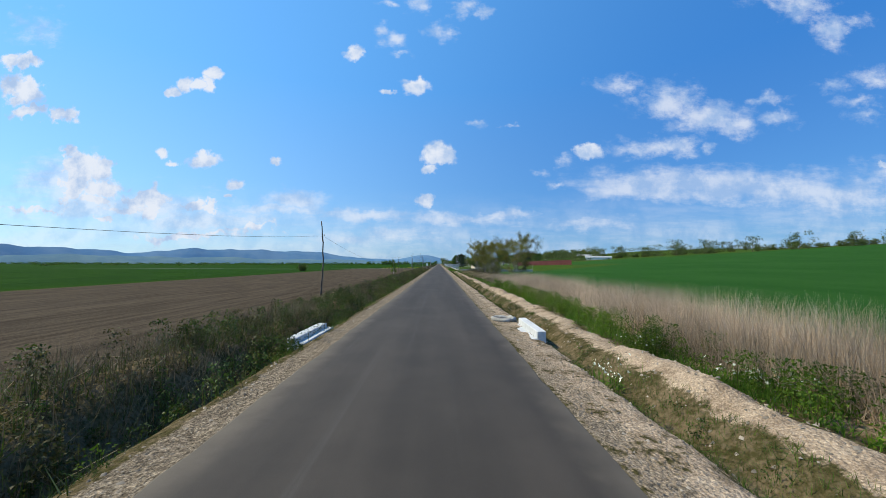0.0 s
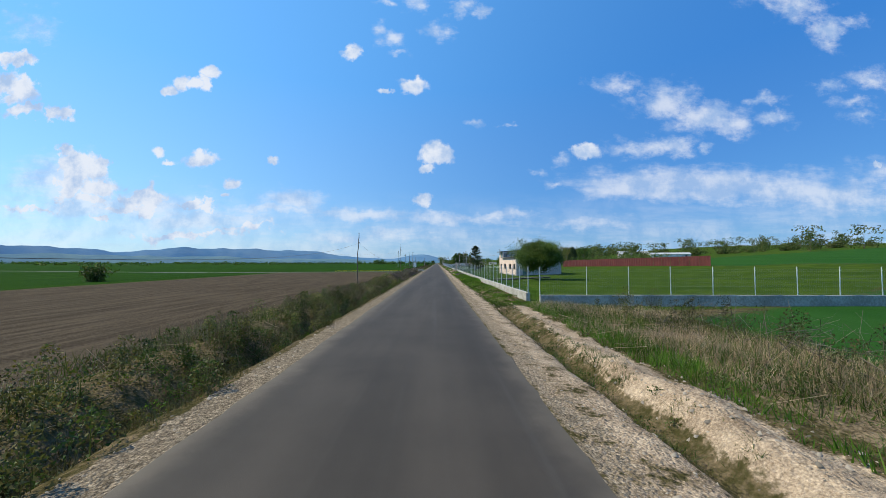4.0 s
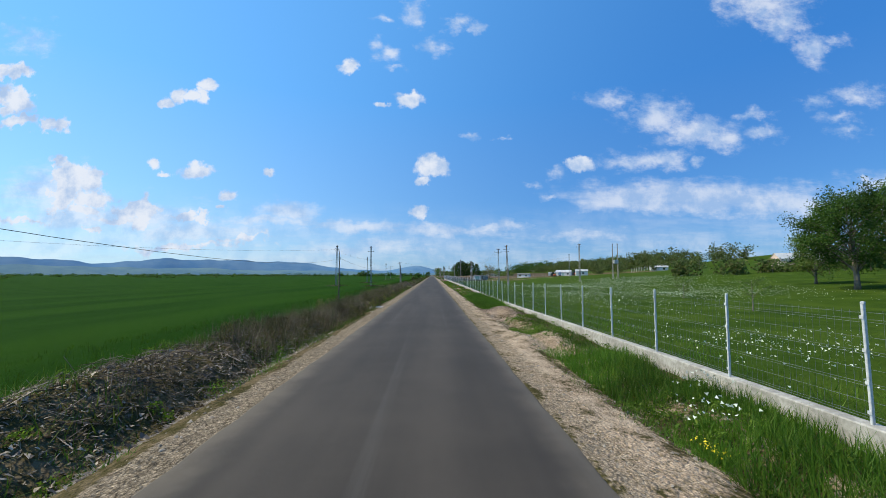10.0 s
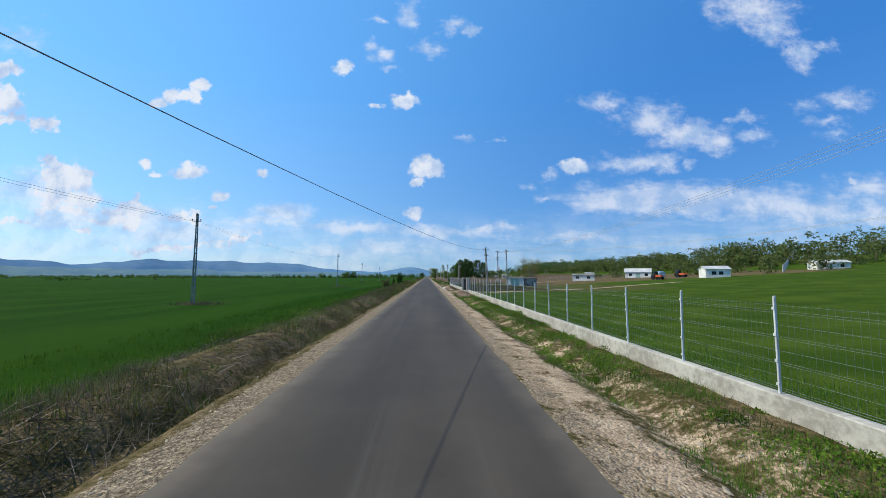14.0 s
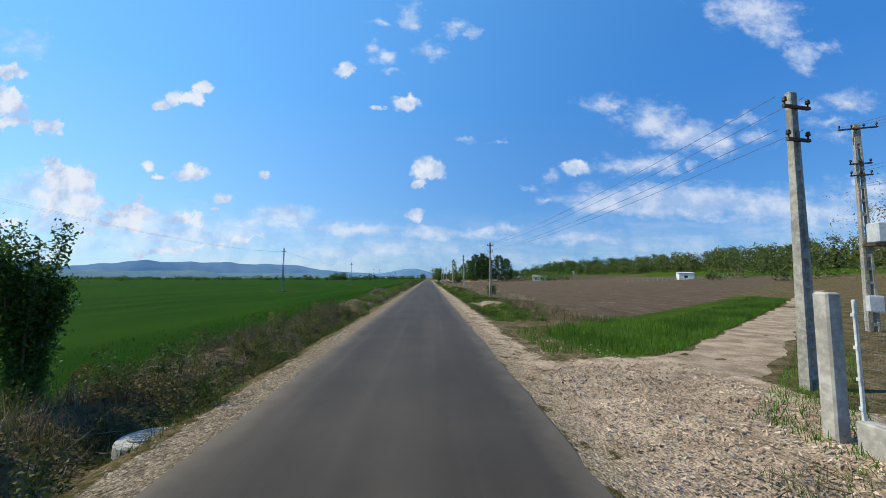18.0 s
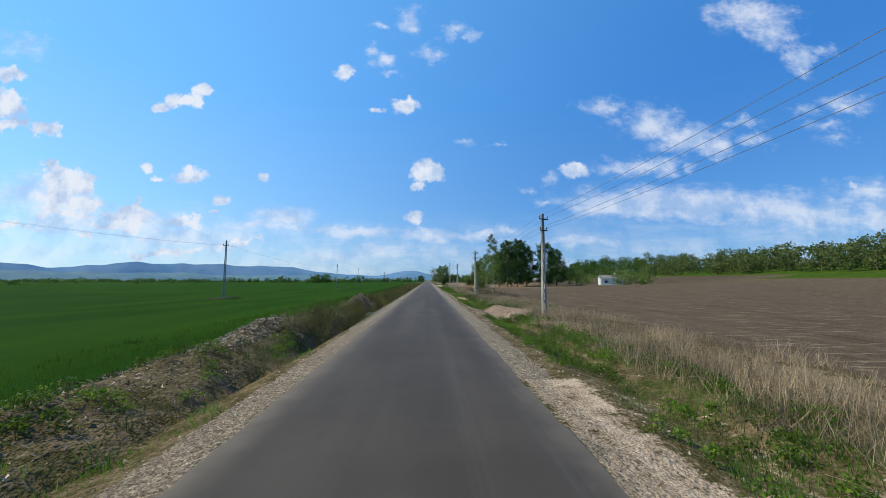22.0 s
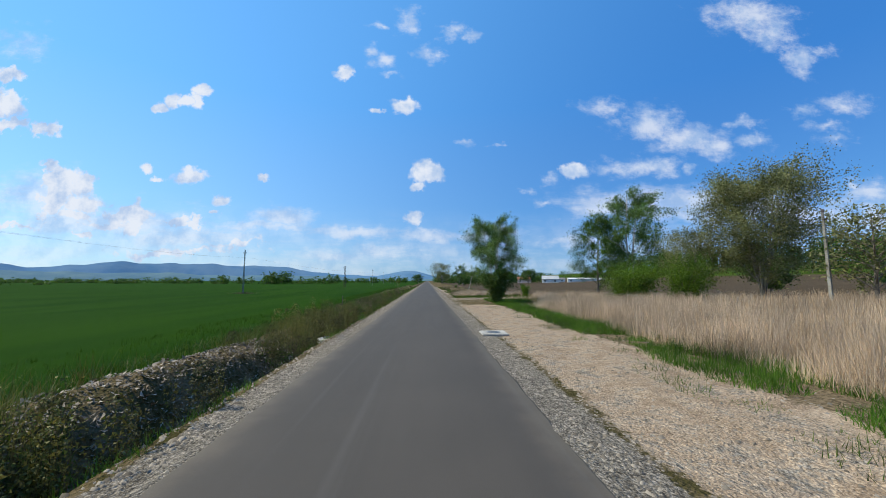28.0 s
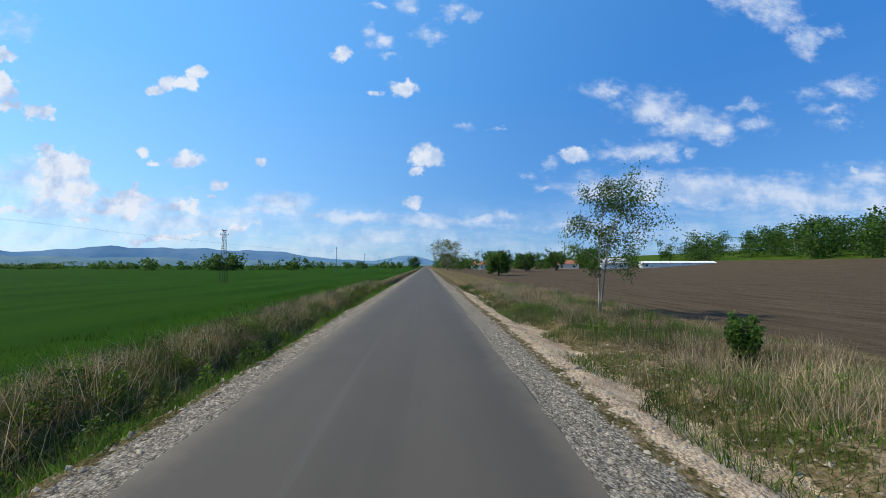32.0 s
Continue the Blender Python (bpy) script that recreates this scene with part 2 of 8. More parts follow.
def asphalt_colour(n, pos):
    fine = n.noise(pos, 55.0, 3, 0.7).outputs["Fac"]
    xy = n.vec("MULTIPLY", pos, (1.0, 0.06, 1.0))
    lane = n.noise(xy, 0.9, 4, 0.5).outputs["Fac"]
    patch = n.noise(pos, 0.45, 4, 0.6).outputs["Fac"]
    f = n.math("ADD", n.math("MULTIPLY", lane, 0.6), n.math("MULTIPLY", patch, 0.4))
    base = n.mix(n.step(f, 0.33, 0.68), rgb(0.034, 0.0275, 0.0215), rgb(0.059, 0.0475, 0.037))
    sx = n.add("ShaderNodeSeparateXYZ", pos).outputs[0]
    dust = n.step(n.math("ADD", n.math("ABSOLUTE", sx), n.math("MULTIPLY", n.noise(pos, 1.1, 4, 0.6).outputs["Fac"], 0.9)), 2.55, 3.3, 0.0, 0.6)
    along = n.add("ShaderNodeSeparateXYZ", pos).outputs[1]
    base = n.mix(n.step(along, 600.0, 720.0, 0.0, 0.5), base, rgb(0.088, 0.077, 0.066))
    base = n.mix(dust, base, rgb(0.15, 0.122, 0.09))
    pale = n.math("MULTIPLY", n.step(n.noise(n.vec("MULTIPLY", pos, (1.0, 0.012, 1.0)), 2.2, 4, 0.6).outputs["Fac"], 0.56, 0.76), 0.16)
    base = n.mix(pale, base, rgb(0.15, 0.14, 0.13))
    grit = n.math("MULTIPLY", n.step(fine, 0.55, 0.8), 0.35)
    return n.mix(grit, base, rgb(0.12, 0.115, 0.11)), n.step(fine, 0.3, 0.7, 0.78, 0.95)


def ground_colour(n, pos):
    c1, c2 = n.add("ShaderNodeAttribute"), n.add("ShaderNodeAttribute")
    c1.attribute_name, c2.attribute_name = "cover_a", "cover_b"
    a = n.add("ShaderNodeSeparateColor", c1.outputs["Color"])
    b = n.add("ShaderNodeSeparateColor", c2.outputs["Color"])
    big, mid, small = (n.noise(pos, s, 5, 0.62).outputs["Fac"] for s in (0.22, 1.3, 9.0))
    grain = n.noise(pos, 34.0, 4, 0.7).outputs["Fac"]
    rag = n.math("MULTIPLY", n.math("SUBTRACT", n.math("ADD", n.math("MULTIPLY", mid, 0.55), n.math("MULTIPLY", small, 0.45)), 0.5), 1.5)

    def mask(v):
        return n.step(n.math("ADD", v, rag), 0.40, 0.60)
    verge = n.mix(n.step(n.math("ADD", n.math("MULTIPLY", mid, 0.5), n.math("MULTIPLY", small, 0.5)), 0.4, 0.62), rgb(0.060, 0.052, 0.019), rgb(0.185, 0.135, 0.078))
    meadow = n.mix(n.step(big, 0.35, 0.66), rgb(0.030, 0.062, 0.005), rgb(0.060, 0.098, 0.010))
    meadow = n.mix(n.step(small, 0.42, 0.66, 0.0, 0.4), meadow, rgb(0.055, 0.08, 0.02))
    rows = n.noise(n.vec("MULTIPLY", pos, (0.13, 0.018, 1.0)), 1.6, 3, 0.5).outputs["Fac"]
    crop = n.mix(n.step(rows, 0.33, 0.66), rgb(0.012, 0.042, 0.0016), rgb(0.022, 0.060, 0.0022))
    east = n.step(n.add("ShaderNodeSeparateXYZ", pos).outputs[0], -1.0, 1.0)
    crop = n.mix(east, crop, n.mix(n.step(rows, 0.33, 0.66), rgb(0.022, 0.078, 0.013), rgb(0.030, 0.094, 0.017)))
    crop = n.mix(n.step(small, 0.35, 0.7, 0.0, 0.35), crop, rgb(0.012, 0.042, 0.003))
    furrow = n.noise(n.vec("MULTIPLY", pos, (1.5, 0.10, 1.0)), 1.4, 4, 0.6).outputs["Fac"]
    soil = n.mix(n.step(n.math("ADD", n.math("MULTIPLY", furrow, 0.5), n.math("MULTIPLY", small, 0.5)), 0.36, 0.66), rgb(0.046, 0.034, 0.022), rgb(0.112, 0.084, 0.056))
    clay = n.mix(n.step(n.math("ADD", n.math("MULTIPLY", furrow, 0.4), n.math("MULTIPLY", small, 0.6)), 0.36, 0.66), rgb(0.062, 0.045, 0.030), rgb(0.145, 0.107, 0.072))
    clay = n.mix(n.step(n.noise(n.vec("MULTIPLY", pos, (0.25, 1.6, 1.0)), 2.2, 4, 0.65).outputs["Fac"], 0.56, 0.68, 0.0, 0.7), clay, rgb(0.30, 0.225, 0.155))
    soil = n.mix(n.math("MULTIPLY", east, n.step(n.add("ShaderNodeSeparateXYZ", pos).outputs[1], 690.0, 730.0, 1.0, 0.15)), soil, clay)
    soil = n.mix(n.step(grain, 0.6, 0.75, 0.0, 0.45), soil, rgb(0.17, 0.14, 0.105))
    earth = n.mix(n.step(n.math("ADD", n.math("MULTIPLY", mid, 0.45), n.math("MULTIPLY", grain, 0.55)), 0.38, 0.64), rgb(0.235, 0.165, 0.108), rgb(0.52, 0.395, 0.275))
    gravel = n.mix(n.step(n.math("ADD", n.math("MULTIPLY", small, 0.35), n.math("MULTIPLY", grain, 0.65)), 0.38, 0.64), rgb(0.090, 0.068, 0.046), rgb(0.33, 0.26, 0.182))
    gravel = n.mix(n.step(n.math("ADD", n.math("MULTIPLY", mid, 0.6), n.math("MULTIPLY", big, 0.4)), 0.46, 0.62, 0.0, 0.5), gravel, rgb(0.16, 0.122, 0.085))
    crushed = n.mix(n.step(n.math("ADD", n.math("MULTIPLY", small, 0.35), n.math("MULTIPLY", grain, 0.65)), 0.38, 0.64), rgb(0.078, 0.068, 0.055), rgb(0.315, 0.275, 0.225))
    along = n.add("ShaderNodeSeparateXYZ", pos).outputs[1]
    gravel = n.mix(n.step(along, 545.0, 600.0, 0.0, 0.85), gravel, crushed)
    cells = [n.add("ShaderNodeTexVoronoi") for _ in range(2)]
    for c, scale in zip(cells, (13.0, 31.0)):
        n.put(c.inputs["Vector"], pos), n.put(c.inputs["Scale"], scale)
    tone = [n.add("ShaderNodeSeparateColor", c.outputs["Color"]).outputs[0] for c in cells]
    peb = n.math("ADD", n.step(tone[0], 0.0, 1.0, 0.40, 0.88), n.step(tone[1], 0.0, 1.0, 0.42, 1.0))
    gap = n.math("MULTIPLY", n.step(cells[0].outputs["Distance"], 0.35, 0.75, 1.0, 0.72), n.step(cells[1].outputs["Distance"], 0.35, 0.75, 1.0, 0.76))
    peb = n.math("MULTIPLY", peb, gap)
    faint = n.math("ADD", n.math("MULTIPLY", peb, 0.5), 0.5)
    earth, gravel = (n.vec("MULTIPLY", c, n.add("ShaderNodeCombineXYZ", f, f, f).outputs[0]) for c, f in ((earth, faint), (gravel, peb)))
    straw = n.mix(n.step(small, 0.35, 0.65), rgb(0.10, 0.075, 0.042), rgb(0.26, 0.19, 0.115))
    col = n.mix(mask(b.outputs[0]), verge, meadow)
    col = n.mix(mask(b.outputs[1]), col, crop)
    col = n.mix(mask(a.outputs[2]), col, soil)
    col = n.mix(mask(b.outputs[2]), col, straw)
    col = n.mix(mask(a.outputs[1]), col, earth)
    return n.mix(mask(a.outputs[0]), col, gravel)


M_ASPHALT = material("asphalt", asphalt_colour, bump=(70.0, 0.006))
M_OLD = material("worn_asphalt", two_tone((0.085, 0.078, 0.070), (0.17, 0.155, 0.135), 14, 0.6), bump=(50.0, 0.008))
M_GROUND = material("ground", ground_colour, 0.95, bump=(14.0, 0.07), gloss=0.02, pebbly=19.0)
M_TAR = material("broken_tar", two_tone((0.035, 0.030, 0.026), (0.16, 0.13, 0.10), 11, 2.4, 0.44, 0.62), 0.85, bump=(30.0, 0.02))
M_TRACK = material("sandy_track", two_tone((0.175, 0.122, 0.076), (0.42, 0.315, 0.21), 18, 1.1), 0.95, bump=(18.0, 0.03))
M_CONCRETE = material("concrete", two_tone((0.27, 0.25, 0.215), (0.47, 0.445, 0.395), 7, 0.6), 0.88, bump=(30.0, 0.006))
M_POLE = material("pole_concrete", two_tone((0.20, 0.185, 0.16), (0.40, 0.375, 0.33), 9, 0.9), 0.9, bump=(40.0, 0.005))
M_SLAB = material("fresh_concrete", two_tone((0.46, 0.46, 0.45), (0.62, 0.61, 0.59), 8, 0.8), 0.8, bump=(40.0, 0.003))
M_ZINC = material("galvanised_steel", two_tone((0.50, 0.51, 0.51), (0.70, 0.71, 0.70), 16, 2), 0.5, 0.2)
M_WIRE = material("wire", two_tone((0.10, 0.115, 0.11), (0.17, 0.185, 0.18), 20, 3), 0.6, 0.1)
M_IRON = material("black_iron", two_tone((0.010, 0.010, 0.011), (0.03, 0.028, 0.027), 20, 3), 0.45, 0.3)
M_RUST = material("rusty_steel", two_tone((0.05, 0.03, 0.022), (0.14, 0.085, 0.06), 20, 3), 0.75, 0.2)
M_LID = material("cast_iron_lid", two_tone((0.16, 0.17, 0.18), (0.30, 0.32, 0.33), 30, 3), 0.55, 0.5, bump=(60.0, 0.004))
M_CREAM = material("cream_render", two_tone((0.60, 0.45, 0.37), (0.74, 0.575, 0.485), 5, 0.35, 0.3, 0.7), 0.92, bump=(45.0, 0.004))
M_WHITEWASH = material("whitewash", two_tone((0.55, 0.54, 0.5), (0.80, 0.79, 0.76), 6, 0.5), 0.92, bump=(30.0, 0.006))
M_STAINED = material("stained_concrete", two_tone((0.09, 0.08, 0.07), (0.48, 0.45, 0.40), 2.2, 0.9, 0.40, 0.60), 0.92)
M_ROOF = material("weathered_sheet_roof", two_tone((0.10, 0.095, 0.09), (0.24, 0.23, 0.215), 4, 0.5), 0.8)
M_TILE = material("red_tile_roof", two_tone((0.20, 0.075, 0.045), (0.36, 0.15, 0.09), 5, 0.8), 0.85)
M_GREYROOF = material("fibre_cement_roof", two_tone((0.34, 0.35, 0.36), (0.52, 0.52, 0.52), 4, 0.4), 0.85)
M_MAROON = material("maroon_sheet", two_tone((0.075, 0.016, 0.014), (0.12, 0.03, 0.024), 3, 0.5), 0.55)
M_GLASS = material("dark_pane", two_tone((0.010, 0.014, 0.016), (0.03, 0.038, 0.042), 3, 0.6), 0.12)
M_GREENPAINT = material("green_paint", two_tone((0.08, 0.17, 0.135), (0.16, 0.27, 0.22), 6, 0.8), 0.6)
M_FRAME = material("dark_window_paint", two_tone((0.022, 0.032, 0.032), (0.05, 0.062, 0.06), 6, 0.8), 0.5)
M_PALEGREEN = material("pale_green_paint", two_tone((0.25, 0.40, 0.34), (0.40, 0.54, 0.47), 6, 0.8), 0.65)
M_SIGN = material("faded_sign_face", two_tone((0.50, 0.56, 0.60), (0.72, 0.76, 0.78), 3.5, 0.8), 0.5)
M_INK = material("faded_ink", two_tone((0.10, 0.10, 0.12), (0.2, 0.2, 0.22), 8, 1), 0.6)
M_WOOD = material("weathered_wood", two_tone((0.075, 0.058, 0.044), (0.20, 0.165, 0.13), 16, 1.2), 0.9, bump=(40.0, 0.01))
M_LOG = material("log_bark", two_tone((0.030, 0.020, 0.013), (0.085, 0.058, 0.038), 14, 1.5), 0.95, bump=(30.0, 0.02))
M_CUT = material("cut_wood", two_tone((0.30, 0.21, 0.12), (0.48, 0.37, 0.24), 18, 2), 0.85)
M_BARK = material("bark", two_tone((0.10, 0.082, 0.062), (0.25, 0.21, 0.165), 14, 1.5), 0.95, bump=(30.0, 0.02))
M_PALEBARK = material("pale_bark", two_tone((0.30, 0.28, 0.245), (0.58, 0.56, 0.51), 9, 1.2), 0.9, bump=(30.0, 0.015))
M_PORCELAIN = material("dark_insulator", two_tone((0.035, 0.022, 0.016), (0.09, 0.06, 0.045), 20, 2), 0.3)
M_BOX = material("grey_cabinet", two_tone((0.38, 0.40, 0.41), (0.52, 0.54, 0.55), 6, 1), 0.6)
M_CABLE = material("cable", two_tone((0.16, 0.17, 0.18), (0.3, 0.31, 0.33), 6, 1), 0.6)
M_STONE = material("stones", lambda n, pos: n.mix(n.add("ShaderNodeNewGeometry").outputs["Random Per Island"], rgb(0.10, 0.082, 0.063), rgb(0.36, 0.305, 0.24)), 0.9)
M_CHIP = leaves("wood_chips", (0.085, 0.064, 0.046), (0.19, 0.145, 0.105), (0.38, 0.31, 0.235), through_light=0.0)
M_PALECHIP = leaves("pale_wood_chips", (0.19, 0.125, 0.082), (0.33, 0.24, 0.165), (0.48, 0.37, 0.27), through_light=0.0)
M_TWIG = leaves("dead_twigs", (0.035, 0.025, 0.019), (0.085, 0.064, 0.049), (0.14, 0.108, 0.084), (0.24, 0.195, 0.15), through_light=0.0)
M_GRASS = leaves("grass", (0.034, 0.066, 0.008), (0.06, 0.11, 0.012), (0.095, 0.135, 0.019), (0.16, 0.14, 0.052), through_light=0.35)
M_LUSH = leaves("lush_grass", (0.042, 0.110, 0.009), (0.078, 0.170, 0.014), (0.13, 0.215, 0.024))
M_WHEAT = leaves("young_wheat", (0.018, 0.052, 0.002), (0.031, 0.074, 0.003), (0.050, 0.10, 0.006))
M_DRY = leaves("dry_grass", (0.16, 0.112, 0.062), (0.36, 0.262, 0.152), (0.56, 0.43, 0.275), through_light=0.35)
M_REED = leaves("dry_reeds", (0.34, 0.24, 0.150), (0.58, 0.43, 0.285), (0.75, 0.59, 0.425), through_light=0.4)
M_HAZE = leaves("dead_brown_stems", (0.06, 0.046, 0.026), (0.13, 0.098, 0.058), (0.22, 0.172, 0.11), (0.075, 0.092, 0.026), through_light=0.3)
M_OLIVE = leaves("olive_weeds", (0.07, 0.066, 0.016), (0.125, 0.115, 0.026), (0.20, 0.17, 0.045), (0.09, 0.125, 0.02), through_light=0.3)
M_WEED = leaves("weeds", (0.022, 0.044, 0.007), (0.044, 0.080, 0.011), (0.075, 0.11, 0.016), (0.115, 0.095, 0.03), through_light=0.3)
M_BRIGHTWEED = leaves("bright_weeds", (0.046, 0.100, 0.008), (0.092, 0.170, 0.013), (0.165, 0.24, 0.022))
M_BROWNWEED = leaves("brown_weeds", (0.038, 0.038, 0.012), (0.075, 0.068, 0.022), (0.115, 0.10, 0.033), (0.05, 0.075, 0.014), through_light=0.3)
M_YELLOW = leaves("yellow_flowers", (0.62, 0.48, 0.02), (0.78, 0.62, 0.03), through_light=0.2)
M_WHITE = leaves("white_flowers", (0.62, 0.65, 0.52), (0.78, 0.8, 0.68), through_light=0.2)
M_LEAF = leaves("tree_leaves", (0.032, 0.075, 0.012), (0.058, 0.12, 0.018), (0.10, 0.17, 0.026))
M_LEAF_NEW = leaves("young_leaves", (0.07, 0.13, 0.022), (0.125, 0.19, 0.036), (0.19, 0.235, 0.06))
M_LEAF_WOOD = leaves("woodland_leaves", (0.058, 0.098, 0.020), (0.105, 0.148, 0.034), (0.18, 0.17, 0.06))
M_LEAF_BRONZE = leaves("bronze_leaves", (0.13, 0.11, 0.026), (0.20, 0.17, 0.042), (0.15, 0.19, 0.035), (0.28, 0.225, 0.08))
M_LEAF_ASPEN = leaves("aspen_leaves", (0.055, 0.12, 0.022), (0.10, 0.185, 0.036), (0.19, 0.28, 0.08), through_light=0.4)
M_LEAF_DARK = leaves("dark_leaves", (0.030, 0.078, 0.014), (0.052, 0.118, 0.022), (0.085, 0.155, 0.032))
M_NEEDLE = leaves("needles", (0.016, 0.035, 0.012), (0.028, 0.052, 0.016), (0.05, 0.07, 0.024), through_light=0.15)
M_WILLOW = leaves("willow_leaves", (0.12, 0.135, 0.042), (0.19, 0.20, 0.07), (0.28, 0.27, 0.12), through_light=0.4)
# hill colours hold the blue of aerial haze over green woods
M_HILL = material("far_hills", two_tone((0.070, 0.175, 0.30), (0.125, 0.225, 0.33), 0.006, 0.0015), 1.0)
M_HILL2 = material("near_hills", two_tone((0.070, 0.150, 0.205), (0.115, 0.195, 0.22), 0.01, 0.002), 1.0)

# shape tools -----------------------------------------------------------------
rng = np.random.default_rng(7)


class Shape:
    """Collects vertices and faces of one mesh."""

    def __init__(self):
        self.v, self.f = [], []

    def add(self, verts, faces):
        k = len(self.v)
        self.v += [tuple(p) for p in verts]
        self.f += [tuple(i + k for i in q) for q in faces]
        return self

    def box(self, x0, y0, z0, x1, y1, z1, bev=0.0):
        b = min(bev, (x1 - x0) / 3, (y1 - y0) / 3, (z1 - z0) / 3)
        if b <= 0:
            p = [(x, y, z) for z in (z0, z1) for x, y in ((x0, y0), (x1, y0), (x1, y1), (x0, y1))]
            return self.add(p, [(3, 2, 1, 0), (4, 5, 6, 7), (0, 1, 5, 4), (1, 2, 6, 5), (2, 3, 7, 6), (3, 0, 4, 7)])
        ring = lambda i, z: [(x0 + i + b, y0 + i, z), (x1 - i - b, y0 + i, z), (x1 - i, y0 + i + b, z), (x1 - i, y1 - i - b, z), (x1 - i - b, y1 - i, z), (x0 + i + b, y1 - i, z), (x0 + i, y1 - i - b, z), (x0 + i, y0 + i + b, z)]
        rings = [ring(b, z0), ring(0, z0 + b), ring(0, z1 - b), ring(b, z1)]
        faces = [tuple(range(7, -1, -1)), tuple(range(24, 32))]
        for r in range(3):
            faces += [(r * 8 + i, r * 8 + (i + 1) % 8, r * 8 + 8 + (i + 1) % 8, r * 8 + 8 + i) for i in range(8)]
        return self.add([p for r in rings for p in r], faces)

    def tube(self, pts, radii, sides=6, cap=True):
        pts = [Vector(p) for p in pts]
        if isinstance(radii, (int, float)):
            radii = [radii] * len(pts)
        vs, fs = [], []
        for i, p in enumerate(pts):
            d = (pts[min(i + 1, len(pts) - 1)] - pts[max(i - 1, 0)]).normalized()
            a = d.cross(Vector((0.31, 0.95, 0.02)) if abs(d.y) < 0.9 else Vector((1, 0, 0))).normalized()
            b = d.cross(a)
            vs += [p + (a * math.cos(k * math.tau / sides) + b * math.sin(k * math.tau / sides)) * radii[i] for k in range(sides)]
        for i in range(len(pts) - 1):
            fs += [(i * sides + k, i * sides + (k + 1) % sides, (i + 1) * sides + (k + 1) % sides, (i + 1) * sides + k) for k in range(sides)]
        if cap:
            fs += [tuple(range(sides - 1, -1, -1)), tuple(range((len(pts) - 1) * sides, len(pts) * sides))]
        return self.add(vs, fs)

    def lathe(self, rows, sides=12, at=(0, 0, 0)):
        vs = [(at[0] + r * math.cos(k * math.tau / sides), at[1] + r * math.sin(k * math.tau / sides), at[2] + z) for r, z in rows for k in range(sides)]
        fs = [(i * sides + k, i * sides + (k + 1) % sides, (i + 1) * sides + (k + 1) % sides, (i + 1) * sides + k) for i in range(len(rows) - 1) for k in range(sides)]
        fs += [tuple(range(sides - 1, -1, -1)), tuple(range((len(rows) - 1) * sides, len(rows) * sides))]
        return self.add(vs, fs)

    def mesh(self, name):
        me = bpy.data.meshes.new(name)
        me.from_pydata(self.v, [], self.f)
        return me


def bulk(name, verts, faces, mat):
    """A mesh from arrays: faces all of one length."""
    me = bpy.data.meshes.new(name)
    k = faces.shape[1]
    me.vertices.add(len(verts)), me.loops.add(faces.size), me.polygons.add(len(faces))
    me.vertices.foreach_set("co", verts.astype(np.float32).ravel())
    me.loops.foreach_set("vertex_index", faces.astype(np.int32).ravel())
    me.polygons.foreach_set("loop_start", np.arange(0, faces.size, k, dtype=np.int32))
    me.update(calc_edges=True)
    me.materials.append(mat)
    return me


def thing(name, at, label, category, group="", kind="", turn=0.0):
    ob = new(name)
    ob.empty_display_size = 0.3
    ob.matrix_world = pose(*at, 0, 0, turn)
    return tagged(ob, label, category, group, kind)


def part(name, shape, mat, parent, label="", smooth=False):
    """Links a shape (or a ready mesh) as one mesh under parent, in the parent's own axes."""
    me = shape.mesh(name) if isinstance(shape, Shape) else shape
    if mat is not None and not me.materials:
        me.materials.append(mat)
    if smooth:
        me.polygons.foreach_set("use_smooth", np.ones(len(me.polygons), dtype=bool))
    ob = new(name, me)
    ob.parent = parent
    return tagged(ob, label) if label else ob


def solid(name, shape, mat, label, category, group="", kind="", at=(0, 0, 0), turn=0.0, smooth=False):
    ob = part(name, shape, mat, None, "", smooth)
    ob.matrix_world = pose(*at, 0, 0, turn)
    return tagged(ob, label, category, group, kind)


# the lie of the land ---------------------------------------------------------
HALF = 2.72           # half the carriageway
FENCE = 6.9


def ease(v, lo, hi):
    t = np.clip((v - lo) / (hi - lo), 0, 1)
    return t * t * (3 - 2 * t)


def bumps(x, y):
    return (np.sin(x * 1.7 + y * 0.9) * np.sin(y * 1.31 - x * 0.6) * 0.5 + np.sin(x * 3.9 - y * 2.3 + 1.0) * np.sin(y * 3.1 + 2.0) * 0.3 + np.sin(y * 0.37 + x * 0.21) * 0.5)


def within(v, lo, hi, soft):
    return ease(v, lo - soft, lo + soft) * (1 - ease(v, hi - soft, hi + soft))


